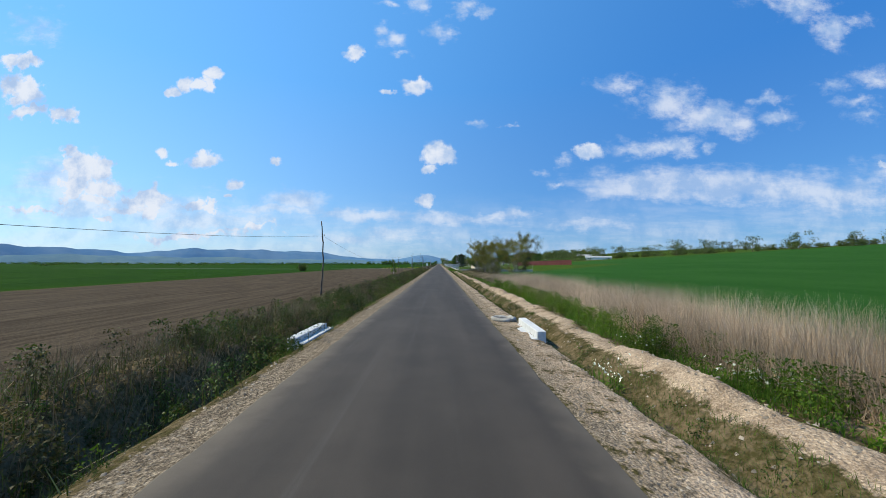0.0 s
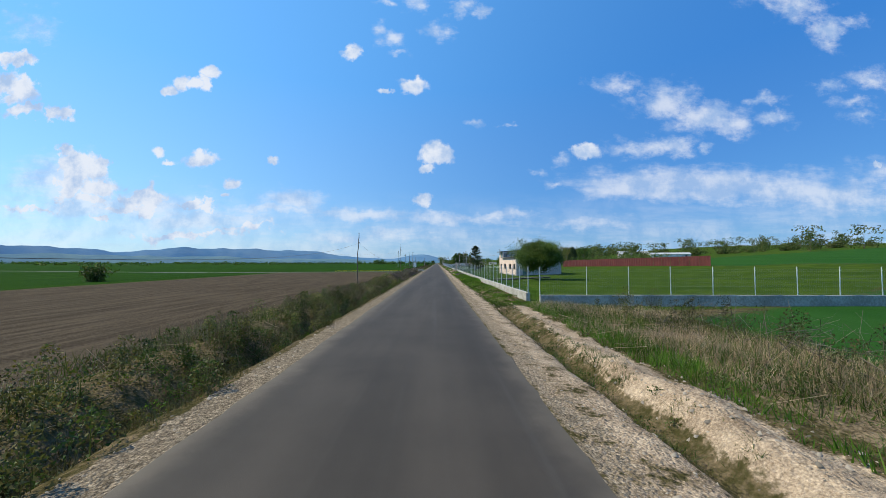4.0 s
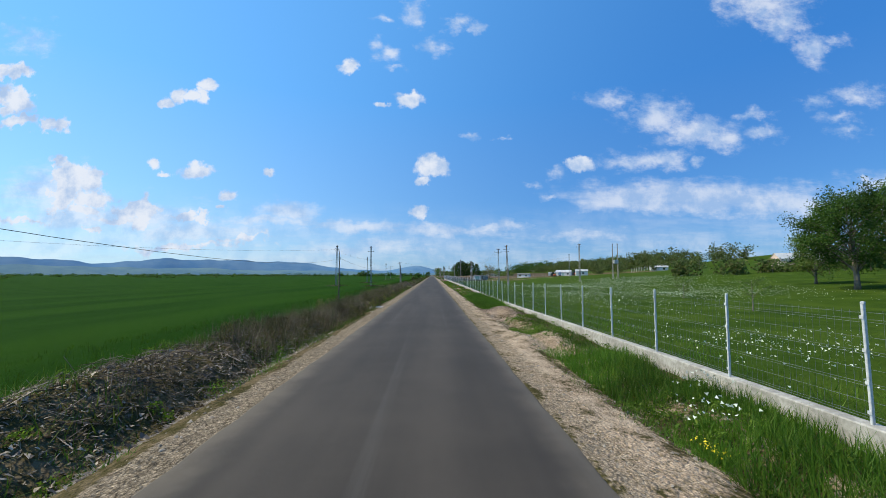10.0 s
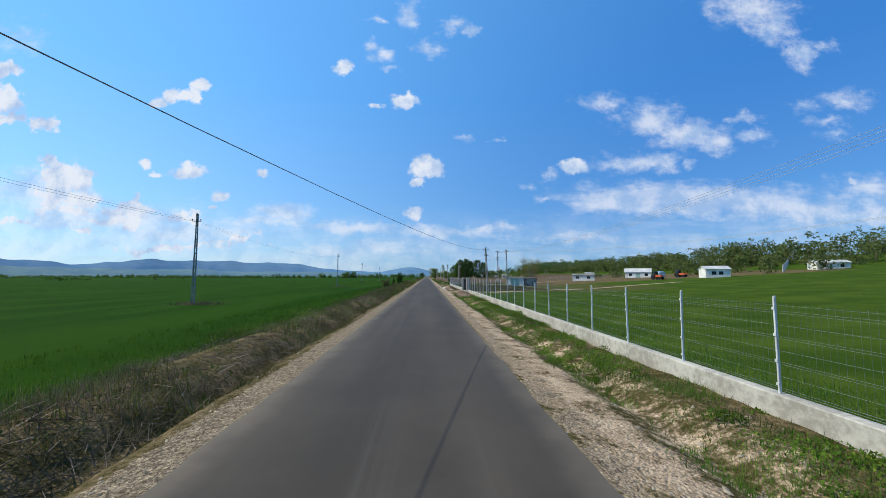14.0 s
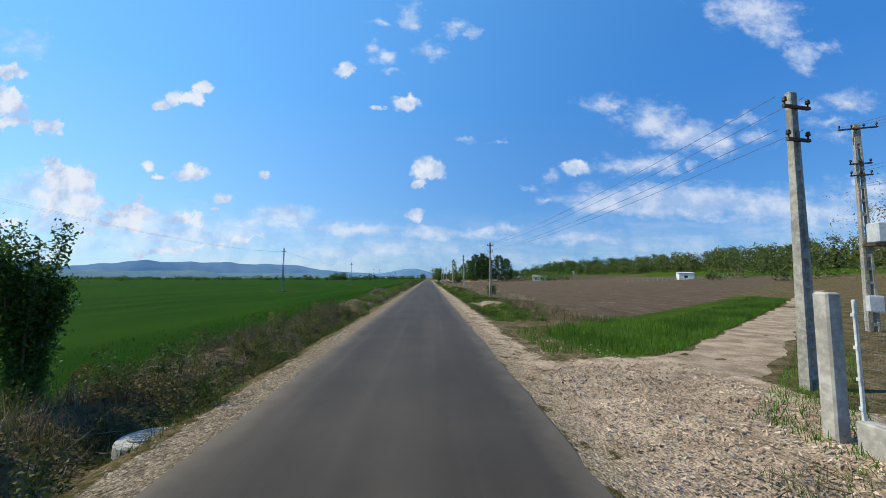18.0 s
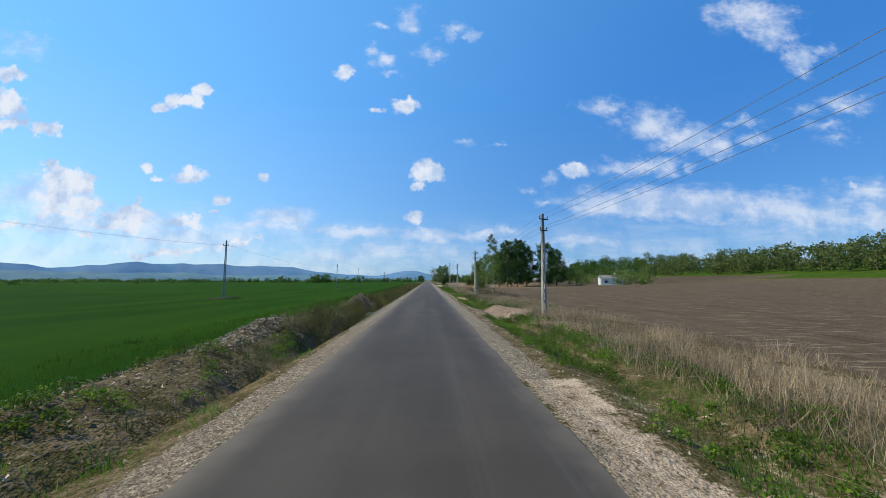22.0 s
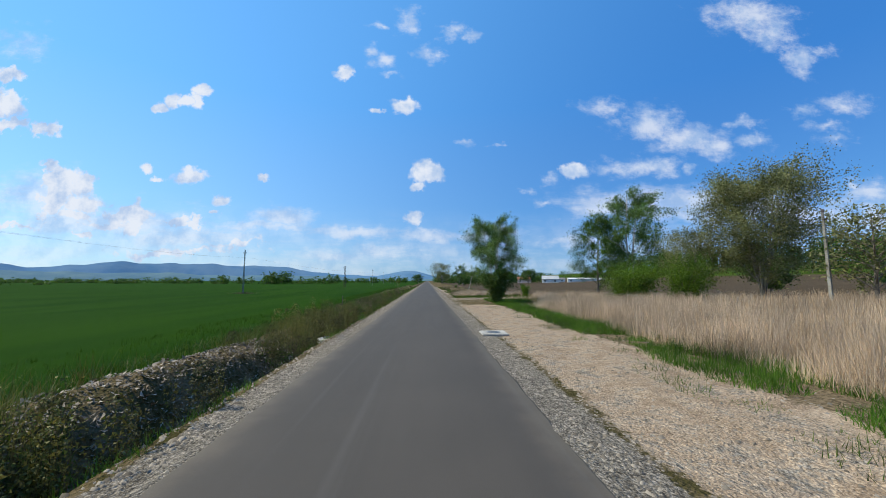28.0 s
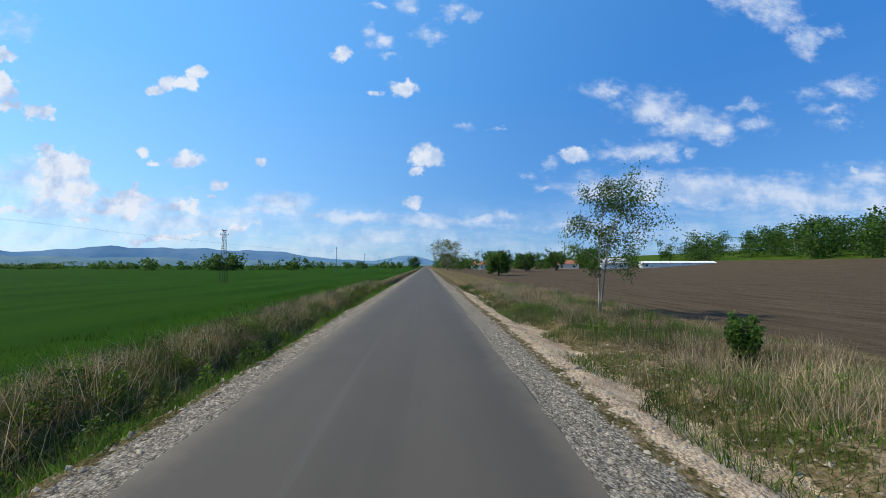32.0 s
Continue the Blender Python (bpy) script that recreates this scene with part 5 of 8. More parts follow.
part("cut_face", Shape().tube([(-0.40, -0.153, 0.26), (-0.4, -0.165, 0.257)], [0.24, 0.235], 14), M_CUT, ob, "pale sawn wood face")
ob = thing("concrete_path", (15.6, 162.6, -0.04), "narrow grey concrete garden path in the grass", "path", turn=-49.6)
for i in range(12):
    part("slab", Shape().box(-0.55, -7.4 + i * 1.16, -0.15, 0.55, -7.4 + i * 1.16 + 1.13, 0.03 + 0.006 * math.sin(i * 2), 0.01), M_OLD, ob)
solid("concrete_chamber", Shape().box(-0.7, -0.6, -0.2, 0.7, 0.6, 0.3, 0.03), M_CONCRETE, "low square concrete chamber cover in the grass", "concrete box", at=(8.9, 227.2, G(8.9, 227.2)))

# buildings -------------------------------------------------------------------


def wall(name, a, b, z0, ztop, holes, thick, mat, parent, label=""):
    """An upright wall from a to b (plan points in the parent's axes) with a sloping top (za, zb) and holes (u0, u1, low, high) cut through it."""
    a, b = Vector((*a, 0)), Vector((*b, 0))
    ln = (b - a).length
    d = (b - a) / ln
    nrm = Vector((-d.y, d.x, 0)) * thick
    us = sorted({0.0, ln, *[q for h in holes for q in h[:2]]})
    zs = sorted({z0, *[q for h in holes for q in h[2:]]})
    s = Shape()
    topz = lambda u: ztop[0] + (ztop[1] - ztop[0]) * u / ln
    for u0, u1 in zip(us, us[1:]):
        for i, zl in enumerate(zs):
            um, zm = (u0 + u1) / 2, zl + 0.01
            if any(h[0] < um < h[1] and h[2] < zm < h[3] for h in holes):
                continue
            za, zb = (zs[i + 1], zs[i + 1]) if i + 1 < len(zs) else (topz(u0), topz(u1))
            p = [a + d * u0, a + d * u1, a + d * u1 + nrm, a + d * u0 + nrm]
            s.add([(q.x, q.y, zl) for q in p] + [(p[0].x, p[0].y, za), (p[1].x, p[1].y, zb), (p[2].x, p[2].y, zb), (p[3].x, p[3].y, za)],
                  [(3, 2, 1, 0), (4, 5, 6, 7), (0, 1, 5, 4), (1, 2, 6, 5), (2, 3, 7, 6), (3, 0, 4, 7)])
    return part(name, s, mat, parent, label)


def roof_sheet(pts, thick, mat, parent, label=""):
    """A slab through plan corners with heights."""
    n = len(pts)
    s = Shape().add([(x, y, z) for x, y, z in pts] + [(x, y, z - thick) for x, y, z in pts], [tuple(range(n)), tuple(range(2 * n - 1, n - 1, -1))] + [(i, i + n, (i + 1) % n + n, (i + 1) % n) for i in range(n)])
    return part("roof", s, mat, parent, label)


def pane_window(a, b, u0, u1, z0, z1, inset, parent, lights=3, mat=None):
    """A framed window in the wall from a to b."""
    a, b = Vector((*a, 0)), Vector((*b, 0))
    d = (b - a).normalized()
    nrm = Vector((-d.y, d.x, 0)) * inset
    fr = Shape()

    def bar(p, q, zl, zh, t=0.05):
        c = [a + d * p + nrm, a + d * q + nrm, a + d * q + nrm * (1 + t / inset), a + d * p + nrm * (1 + t / inset)]
        fr.add([(v.x, v.y, zl) for v in c] + [(v.x, v.y, zh) for v in c], [(3, 2, 1, 0), (4, 5, 6, 7), (0, 1, 5, 4), (1, 2, 6, 5), (2, 3, 7, 6), (3, 0, 4, 7)])
    bar(u0, u1, z0, z0 + 0.05), bar(u0, u1, z1 - 0.05, z1), bar(u0, u0 + 0.05, z0 + 0.05, z1 - 0.05), bar(u1 - 0.05, u1, z0 + 0.05, z1 - 0.05)
    for i in range(1, lights):
        m = u0 + (u1 - u0) * i / lights
        bar(m - 0.02, m + 0.02, z0 + 0.05, z1 - 0.05)
    w = part("window", fr, M_FRAME, parent, "dark framed window")
    for i in range(lights):
        p, q = u0 + (u1 - u0) * i / lights + 0.03, u0 + (u1 - u0) * (i + 1) / lights - 0.03
        c = [a + d * p + nrm * 1.25, a + d * q + nrm * 1.25]
        part("pane", Shape().add([(c[0].x, c[0].y, z0 + 0.04), (c[1].x, c[1].y, z0 + 0.04), (c[1].x, c[1].y, z1 - 0.04), (c[0].x, c[0].y, z1 - 0.04)], [(0, 1, 2, 3)]), mat or M_GLASS, w)


# two-part workshop behind the fence
ob = thing("workshop_building", (17.4, 178.5, -0.1), "cream rendered workshop with low wing and taller end", "building")
A, B, E_ = (0.0, 0.0), (-0.2, 20.0), (12.6, 9.6)
P_ = (-0.15, 15.4)
add2 = lambda p, q: (p[0] + q[0], p[1] + q[1])
holes = [(0.7, 3.0, 1.1, 2.3), (5.4, 7.7, 1.1, 2.3), (11.4, 13.6, 1.1, 2.3)]
rev = lambda h, ln: [(ln - b_, ln - a_, c_, d_) for a_, b_, c_, d_ in h]
wall("front_wall", P_, A, -0.6, (3.75, 3.75), rev(holes, 15.4), 0.3, M_CREAM, ob, "cream rendered wall with three windows")
for a_, b_, c_, d_ in rev(holes, 15.4):
    pane_window(P_, A, a_, b_, c_, d_, 0.14, ob)
wall("side_wall", A, add2(A, E_), -0.6, (3.75, 4.8), [(2.0, 3.5, 0.0, 2.15)], 0.3, M_CREAM, ob, "cream side wall in shade")
dr = part("door", Shape().box(0, 0, 0.0, 1.5, 0.06, 2.12), M_GREENPAINT, ob, "green painted steel door")
dr.location, dr.rotation_euler = (0.795 * 2.0 - 0.06, 0.606 * 2.0 + 0.12, 0.02), (0, 0, math.atan2(9.6, 12.6))
part("door_handle", Shape().tube([(1.35, -0.05, 1.05), (1.25, -0.05, 1.05)], 0.015, 5), M_IRON, dr)
wall("back_wall", add2(A, E_), add2(P_, E_), -0.6, (4.8, 4.8), [], 0.3, M_CREAM, ob)
roof_sheet([(-0.5, -0.5, 3.92), (12.9, 9.3, 5.0), (12.9, 25.2, 5.0), (-0.6, 15.38, 3.92)], 0.14, M_ROOF, ob, "weathered dark sheet roof with overhang")
th = [(0.8, 3.1, 1.1, 2.25), (1.2, 2.9, 3.8, 5.0)]
wall("tower_front", B, P_, -0.6, (5.25, 5.25), rev(th, 4.6), 0.3, M_CREAM, ob, "cream wall of the taller end")
for a_, b_, c_, d_ in rev(th, 4.6):
    pane_window(B, P_, a_, b_, c_, d_, 0.14, ob, 2 if c_ > 3 else 3, M_PALEGREEN if c_ > 3 else None)
wall("tower_side", P_, add2(P_, E_), 3.95, (5.25, 6.3), [], 0.3, M_STAINED, ob, "black streaked bare concrete wall above the low roof")
wall("tower_back", add2(B, E_), B, -0.6, (6.3, 5.25), [], 0.3, M_CREAM, ob)
roof_sheet([(-0.75, 14.9, 5.42), (12.7, 24.8, 6.45), (12.5, 30.0, 6.45), (-0.8, 20.4, 5.42)], 0.16, M_ROOF, ob, "weathered flat concrete roof slab")
part("plinth", Shape().box(-0.10, 0.0, -0.6, -0.004, 15.4, 0.12).box(-0.28, 15.4, -0.6, -0.205, 19.9, 0.12), M_CONCRETE, ob)


def house(at, turn, lx, ly, h, rise, wallmat, roofmat, label, wins=(), door=None, category="building", group="", flat=False):
    """A simple house: walls with openings, gabled or single-pitch roof."""
    ob = thing("outbuilding", (at[0], at[1], (G(*at) if len(at) < 3 else at[2]) - 0.1), label, category, group, turn=turn)
    hs = [(u, u + w_, z, z + hh) for u, w_, z, hh in wins]
    if door:
        hs = hs + [(door[0], door[0] + door[1], 0.0, door[2])]
    wall("front_wall", (0, 0), (lx, 0), 0, (h, h), hs, 0.25, wallmat, ob)
    for a_, b_, c_, d_ in [(u, u + w_, z, z + hh) for u, w_, z, hh in wins]:
        pane_window((0, 0), (lx, 0), a_, b_, c_, d_, 0.1, ob, 2)
    if door:
        part("door", Shape().box(door[0], 0.1, 0.02, door[0] + door[1], 0.16, door[2]), M_PALEGREEN, ob, "pale green painted door")
    wall("side_wall", (lx, 0.254), (lx, ly - 0.254), 0, (h, h), [], 0.25, wallmat, ob)
    wall("side_wall", (0, ly - 0.254), (0, 0.254), 0, (h, h), [], 0.25, wallmat, ob)
    wall("back_wall", (lx, ly), (0, ly), 0, (h, h), [], 0.25, wallmat, ob)
    o = 0.25
    if flat:
        roof_sheet([(-o, -o, h + 0.12), (lx + o, -o, h + 0.12), (lx + o, ly + o, h + 0.12 + rise), (-o, ly + o, h + 0.12 + rise)], 0.1, roofmat, ob)
    else:
        roof_sheet([(-o, -o, h - 0.05), (lx + o, -o, h - 0.05), (lx + o, ly / 2, h + rise), (-o, ly / 2, h + rise)], 0.08, roofmat, ob)
        roof_sheet([(-o, ly / 2 + 0.004, h + rise), (lx + o, ly / 2 + 0.004, h + rise), (lx + o, ly + o, h - 0.05), (-o, ly + o, h - 0.05)], 0.08, roofmat, ob)
        for x in (0.1, lx - 0.1):
            part("gable", Shape().add([(x - 0.1, 0, h - 0.02), (x - 0.1, ly, h - 0.02), (x - 0.1, ly / 2, h + rise - 0.1), (x + 0.1, 0, h - 0.02), (x + 0.1, ly, h - 0.02), (x + 0.1, ly / 2, h + rise - 0.1)], [(0, 2, 1), (3, 4, 5), (0, 3, 5, 2), (1, 2, 5, 4), (0, 1, 4, 3)]), wallmat, ob)
    return ob


house((22.6, 452.6), -18, 4.2, 2.6, 2.3, 0.2, M_WHITEWASH, M_ROOF, "small whitewashed shed with wide pale green doors", (), (0.9, 2.2, 2.0), "shed", flat=True)
house((27.2, 451.4), 20, 3.6, 2.4, 2.1, 0.15, M_STAINED, M_ROOF, "ruined stone lean-to beside the white shed", (), None, "shed", flat=True)
house((54, 487), -25, 7.5, 4.5, 2.4, 0.5, M_WHITEWASH, M_ROOF, "low white farm building with dark roof", ((1.2, 1.0, 1.0, 0.9), (5, 1.0, 1.0, 0.9)), None, "farm building", "farm buildings")
house((86, 510), -30, 10, 6, 2.7, 1.6, M_WHITEWASH, M_GREYROOF, "white gabled farm house with open doors", ((1.6, 1.2, 1.0, 1.1), (7.5, 1.2, 1.0, 1.1)), (4.2, 1.6, 2.2), "farm building", "farm buildings")
house((114, 617), -20, 6, 5, 3.2, 0.6, M_WHITEWASH, M_GREYROOF, "white shed at the far edge of the field", ((2, 1.4, 1.2, 1.0),), None, "farm building", "farm buildings", flat=True)
house((150, 408), -20, 24, 9, 3.2, 2.6, M_CREAM, M_GREYROOF, "pale pink house with grey roof on the slope", ((3, 1.5, 1, 1.3), (9, 1.5, 1, 1.3), (16, 1.5, 1, 1.3)), None, "house")
house((188, 578), 33, 46, 9, 3.0, 1.8, M_WHITEWASH, M_GREYROOF, "long low white barn with pale roof on the slope", tuple((3 + 6 * i, 1.5, 1.2, 0.9) for i in range(7)), None, "barn")
for x, y, lx, ly, h, r, wm, rm_, lb in ((100, 1004, 12, 6, 2.6, 1.4, M_WHITEWASH, M_ROOF, "white farm shed with dark roof beyond the field"), (88, 985, 12, 8, 3.0, 2.6, M_WHITEWASH, M_GREYROOF, "white house with pale blue-grey roof beyond the field"),
                                      (106, 980, 32, 6, 2.8, 0.8, M_WHITEWASH, M_WHITEWASH, "long low whitewashed wall-like shed beyond the field"), (215, 1010, 14, 9, 4.5, 2.6, M_WHITEWASH, M_TILE, "white village house with a red roof"),
                                      (168, 882, 5, 5, 3.4, 0.5, M_WHITEWASH, M_GREYROOF, "small white hut before the wood"), (75, 1010, 11, 7, 3.0, 2.0, M_CREAM, M_TILE, "cream village house with a red roof"), (30, 1050, 10, 8, 3.2, 2.4, M_WHITEWASH, M_TILE, "white village house behind roadside trees"),
                                      (70, 700, 9, 6, 2.8, 1.4, M_WHITEWASH, M_ROOF, "low white shed behind the poplars")):
    house((x, y), -15, lx, ly, h, r, wm, rm_, lb, ((1.5, 1.2, 1.0, 1.0), (lx - 3.2, 1.2, 1.0, 1.0)), None, "farm building", "distant farm buildings")
for x, y, lx in ((78, 452, 6), (130, 470, 9), (122, 312, 20)):
    house((x, y), -18, lx, 5, 2.6, 0.9, M_WHITEWASH, M_GREYROOF, "low pale farm building on the slope", ((1.5, 1.1, 1.0, 0.9), (lx - 2.8, 1.1, 1.0, 0.9)), None, "farm building", "farm buildings")

# blue tank and tractors by the farm
ob = thing("fuel_tank", (74, 466, G(74, 466)), "blue-grey cylindrical steel tank on supports", "tank", turn=70)
part("tank", Shape().tube([(-2.0, 0, 1.5), (-1.9, 0, 1.5), (1.9, 0, 1.5), (2.0, 0, 1.5)], [0.7, 0.95, 0.95, 0.7], 16), material("blue_steel", two_tone((0.12, 0.2, 0.3), (0.2, 0.3, 0.4), 3, 1), 0.5), ob)
for s in (-1.2, 1.2):
    part("support", Shape().box(s - 0.1, -0.7, -0.1, s + 0.1, 0.7, 0.75), M_RUST, ob)
M_ORANGE = material("orange_machine_paint", two_tone((0.45, 0.07, 0.03), (0.6, 0.14, 0.05), 3, 1), 0.5)
for x, y, tr in ((86, 474, 20), (92, 482, 60), (68, 458, 10)):
    ob = thing("tractor", (x, y, G(x, y)), "orange-red farm machine parked on the slope", "tractor", "parked farm machines", turn=tr)
    part("body", Shape().box(-0.5, -1.6, 0.7, 0.5, 0.4, 1.4, 0.1), M_ORANGE, ob)
    part("cab", Shape().box(-0.6, 0.4, 0.8, 0.6, 1.5, 2.4, 0.1), M_GLASS, ob)
    for sx in (-1, 1):
        part("rear_wheel", Shape().tube([(sx * 0.6, 0.9, 0.75), (sx * 0.95, 0.9, 0.75)], 0.75, 16), M_IRON, ob)
        part("front_wheel", Shape().tube([(sx * 0.5, -1.2, 0.42), (sx * 0.75, -1.2, 0.42)], 0.42, 14), M_IRON, ob)

# maroon sheet fence, built of ribbed panels
ob = thing("sheet_metal_fence", (53.0, 255, G(53, 255)), "long maroon ribbed sheet metal fence", "fence")
fx, fy = 77.0 - 53.0, 150.0 - 255
for i in range(22):
    u0, u1 = i / 36, (i + 1) / 36 - 0.0006
    s = Shape()
    vs = []
    for j in range(13):
        u = u0 + (u1 - u0) * j / 12
        o = 0.03 if (j // 2) % 2 else -0.03
        x, y = fx * u, fy * u
        zb = G(53 + x, 255 + y) - G(53, 255)
        vs += [(x + o, y, zb - 0.1), (x + o, y, zb + 2.5), (x + o + 0.02, y, zb + 2.5), (x + o + 0.02, y, zb - 0.1)]
    fs = [(k * 4 + q, k * 4 + 4 + q, k * 4 + 4 + (q + 1) % 4, k * 4 + (q + 1) % 4) for k in range(12) for q in range(4)]
    part("sheet", s.add(vs, fs), M_MAROON, ob)

# weathered paling along the far pasture
ob = thing("pasture_fence", (80, 598, G(80, 598)), "grey weathered wooden pasture fence on the slope", "fence")
for i in range(46):
    x, y = i * 2.6, 0.9 * i
    z = G(80 + x, 598 + y) - G(80, 598)
    part("post", Shape().box(x - 0.07, y - 0.07, z - 0.1, x + 0.07, y + 0.07, z + 1.4), M_POLE, ob)
    if i:
        for hh in (0.5, 1.15):
            part("rail", Shape().tube([(x - 2.6, y - 0.9, G(80 + x - 2.6, 598 + y - 0.9) - G(80, 598) + hh), (x, y, z + hh)], 0.05, 4), M_POLE, ob)
for i in range(26):
    x, y = 118 + i * 2.2, 470 + 2.1 * i
    solid("vine_post", Shape().box(-0.08, -0.08, 0, 0.08, 0.08, 2.6), M_SLAB, "pale concrete orchard post on the slope", "post", "orchard posts", at=(x, y, G(x, y) - 0.1))

# trees -----------------------------------------------------------------------


def leaf_quads(centres, size, r, flat=0.5):
    """Small pointed leaves at the given points, turned at random."""
    n = len(centres)
    d = r.normal(size=(n, 3))
    d /= np.linalg.norm(d, axis=1)[:, None]
    e = np.cross(d, r.normal(size=(n, 3)))
    e /= np.linalg.norm(e, axis=1)[:, None] + 1e-9
    s = size * r.uniform(0.6, 1.3, n)[:, None]
    k = flat * 1.6
    v = np.stack([centres - d * s, centres + d * s + e * s * k * 0.5, centres + d * s * 0.4 - e * s * k], 1).reshape(-1, 3)
    return v, np.arange(3 * n).reshape(n, 3)


def tree(name, at, h, spread_r, base, trunk_r, leafmat, barkmat, leaf_n, leaf_size, seed, label, lean=(0.0, 0.0), top=1.0, stems=1, limbs=14, droop=0.0, category="tree", group="", fill=0.32, subs=5, lift=1.0, fan=0.11):
    """A trunk with limbs and twigs, and leaves in loose clumps on the twigs."""
    r = np.random.default_rng(seed)
    ob = thing(name, (at[0], at[1], (G(*at) if len(at) < 3 else at[2]) - 0.1), label, category, group)
    wood = Shape()
    tips = []
    for st in range(stems):
        sa = st * math.tau / stems + 0.6
        off = 0.0 if stems == 1 else fan * h
        n = 8
        ln = np.array([lean[0] + off * math.cos(sa), lean[1] + off * math.sin(sa)])
        pts = []
        for i in range(n + 1):
            f = i / n
            wob = 0.02 * h * np.array([math.sin(f * 5 + seed), math.cos(f * 4 + seed * 2)])
            xy = ln * f + wob * f
            pts.append((xy[0], xy[1], f * h * 0.92))
        wood.tube(pts, [trunk_r * (1.25 if i == 0 else 1.0) * (1 - 0.86 * i / n) for i in range(n + 1)], 7)
        m = max(4, limbs // stems)
        for k in range(m):
            f = base + (0.96 - base) * (k + r.uniform(0, 0.8)) / m
            p = np.array([np.interp(f, np.linspace(0, 1, n + 1), [q[j] for q in pts]) for j in range(3)])
            az = k * 2.4 + r.uniform(-0.5, 0.5) + sa
            g = (f - base) / (1 - base)
            reach = spread_r * (math.sin(min(1.0, (0.16 + g * 0.84)) * math.pi) ** 0.6 * (1.0 - 0.25 * g) * top + 0.12 + (1 - top) * (1 - g) * 0.9) * r.uniform(0.7, 1.1)
            rise = reach * r.uniform(0.35, 0.85) * (1 - droop) * lift
            q = p + np.array([math.cos(az) * reach, math.sin(az) * reach, rise])
            mid = (p + q) / 2 + np.array([0, 0, 0.08 * reach])
            rr = trunk_r * (0.42 - 0.3 * g)
            wood.tube([p, mid, q], [rr, rr * 0.6, rr * 0.2], 5, False)
            for j in range(subs):
                t = 0.35 + 0.65 * (j + r.uniform(0, 1)) / subs
                b0 = p + (q - p) * t
                dv = np.array([math.cos(az), math.sin(az), 0.3 * lift]) + r.normal(size=3) * 0.7
                b1 = b0 + dv * reach * 0.34 - np.array([0, 0, droop * reach * 0.4])
                wood.tube([b0, b1], [rr * 0.3, rr * 0.08], 3, False)
                tips += [(b0, b1)]
    part("trunk", wood, barkmat, ob, smooth=True)
    if leaf_n:
        idx = r.integers(0, len(tips), leaf_n)
        t = r.uniform(0.1, 1.12, leaf_n)[:, None] ** 0.7
        b0, b1 = np.array([q[0] for q in tips])[idx], np.array([q[1] for q in tips])[idx]
        c = b0 + (b1 - b0) * t + r.normal(size=(leaf_n, 3)) * spread_r * fill * 0.32
        c[:, 2] = np.maximum(c[:, 2], 0.25)
        v, f = leaf_quads(c, leaf_size, r)
        part("crown", bulk("crown", v, f, leafmat), None, ob)
    return ob


def shrub(at, h, rad, leafmat, n, size, seed, label, category="bush", group="", stems=9, column=False):
    r = np.random.default_rng(seed)
    ob = thing("bush", (at[0], at[1], G(*at) - 0.05), label, category, group)
    s = Shape()
    tips = []
    for i in range(stems):
        az, out = r.uniform(0, math.tau), rad * r.uniform(0.3, 0.95)
        hh = h * r.uniform(0.65, 1.0)
        p = [(0.1 * math.cos(az), 0.1 * math.sin(az), 0), (0.5 * out * math.cos(az), 0.5 * out * math.sin(az), hh * 0.55), (out * math.cos(az + 0.2), out * math.sin(az + 0.2), hh)]
        s.tube(p, [0.03, 0.02, 0.006], 4, False)
        tips.append(p)
    part("stems", s, M_BARK, ob)
    k = r.integers(0, stems, n)
    t = r.uniform(0.15, 1.08, n)
    p = np.array(tips)[k]
    c = np.where(t[:, None] < 0.55, p[:, 0] + (p[:, 1] - p[:, 0]) * (t[:, None] / 0.55), p[:, 1] + (p[:, 2] - p[:, 1]) * ((t[:, None] - 0.55) / 0.45))
    c = c + r.normal(size=(n, 3)) * rad * (0.22 if not column else 0.16)
    c[:, 2] = np.maximum(c[:, 2], 0.05)
    v, f = leaf_quads(c, size, r)
    part("foliage", bulk("foliage", v, f, leafmat), None, ob)
    return ob


M_TRUNK = material("grey_bark", two_tone((0.13, 0.115, 0.095), (0.30, 0.27, 0.225), 12, 1.4), 0.95, bump=(30.0, 0.015))
# roadside trees at the start
tree("walnut_tree", (11.2, 52.5), 5.6, 2.5, 0.16, 0.06, M_LEAF_BRONZE, M_TRUNK, 16000, 0.06, 11, "sparse young walnut tree with bronze-green leaves", stems=4, limbs=30, fill=0.2, lift=1.8)
tree("walnut_tree", (11.6, 77.0), 6.6, 2.6, 0.2, 0.06, M_LEAF_BRONZE, M_BARK, 22000, 0.06, 12, "sparse spreading walnut tree with bronze-green leaves", stems=4, limbs=34, fill=0.2, lift=1.8, fan=0.15)
tree("walnut_tree", (11.4, 89.4), 7.0, 2.1, 0.16, 0.055, M_LEAF_BRONZE, M_TRUNK, 30000, 0.052, 13, "many-stemmed walnut tree with bare lower branches", stems=7, limbs=63, fill=0.15, subs=7, lift=1.5, fan=0.2)
for i, (x, y, h, rr) in enumerate(((14.2, 91.5, 2.3, 1.9), (15.0, 97.0, 2.0, 1.8), (12.8, 84.5, 1.7, 1.4), (13.4, 106.0, 2.0, 1.8))):
    shrub((x, y), h, rr, M_OLIVE, 5200, 0.05, 130 + i, "brownish half-bare bush in the undergrowth", group="bushes under the walnut trees", stems=40)
tree("walnut_tree", (10.6, 102.0), 8.0, 2.4, 0.24, 0.08, M_LEAF_BRONZE, M_TRUNK, 13000, 0.06, 14, "slim walnut tree with sparse bronze-green leaves", stems=3, limbs=30, fill=0.2, lift=1.8)
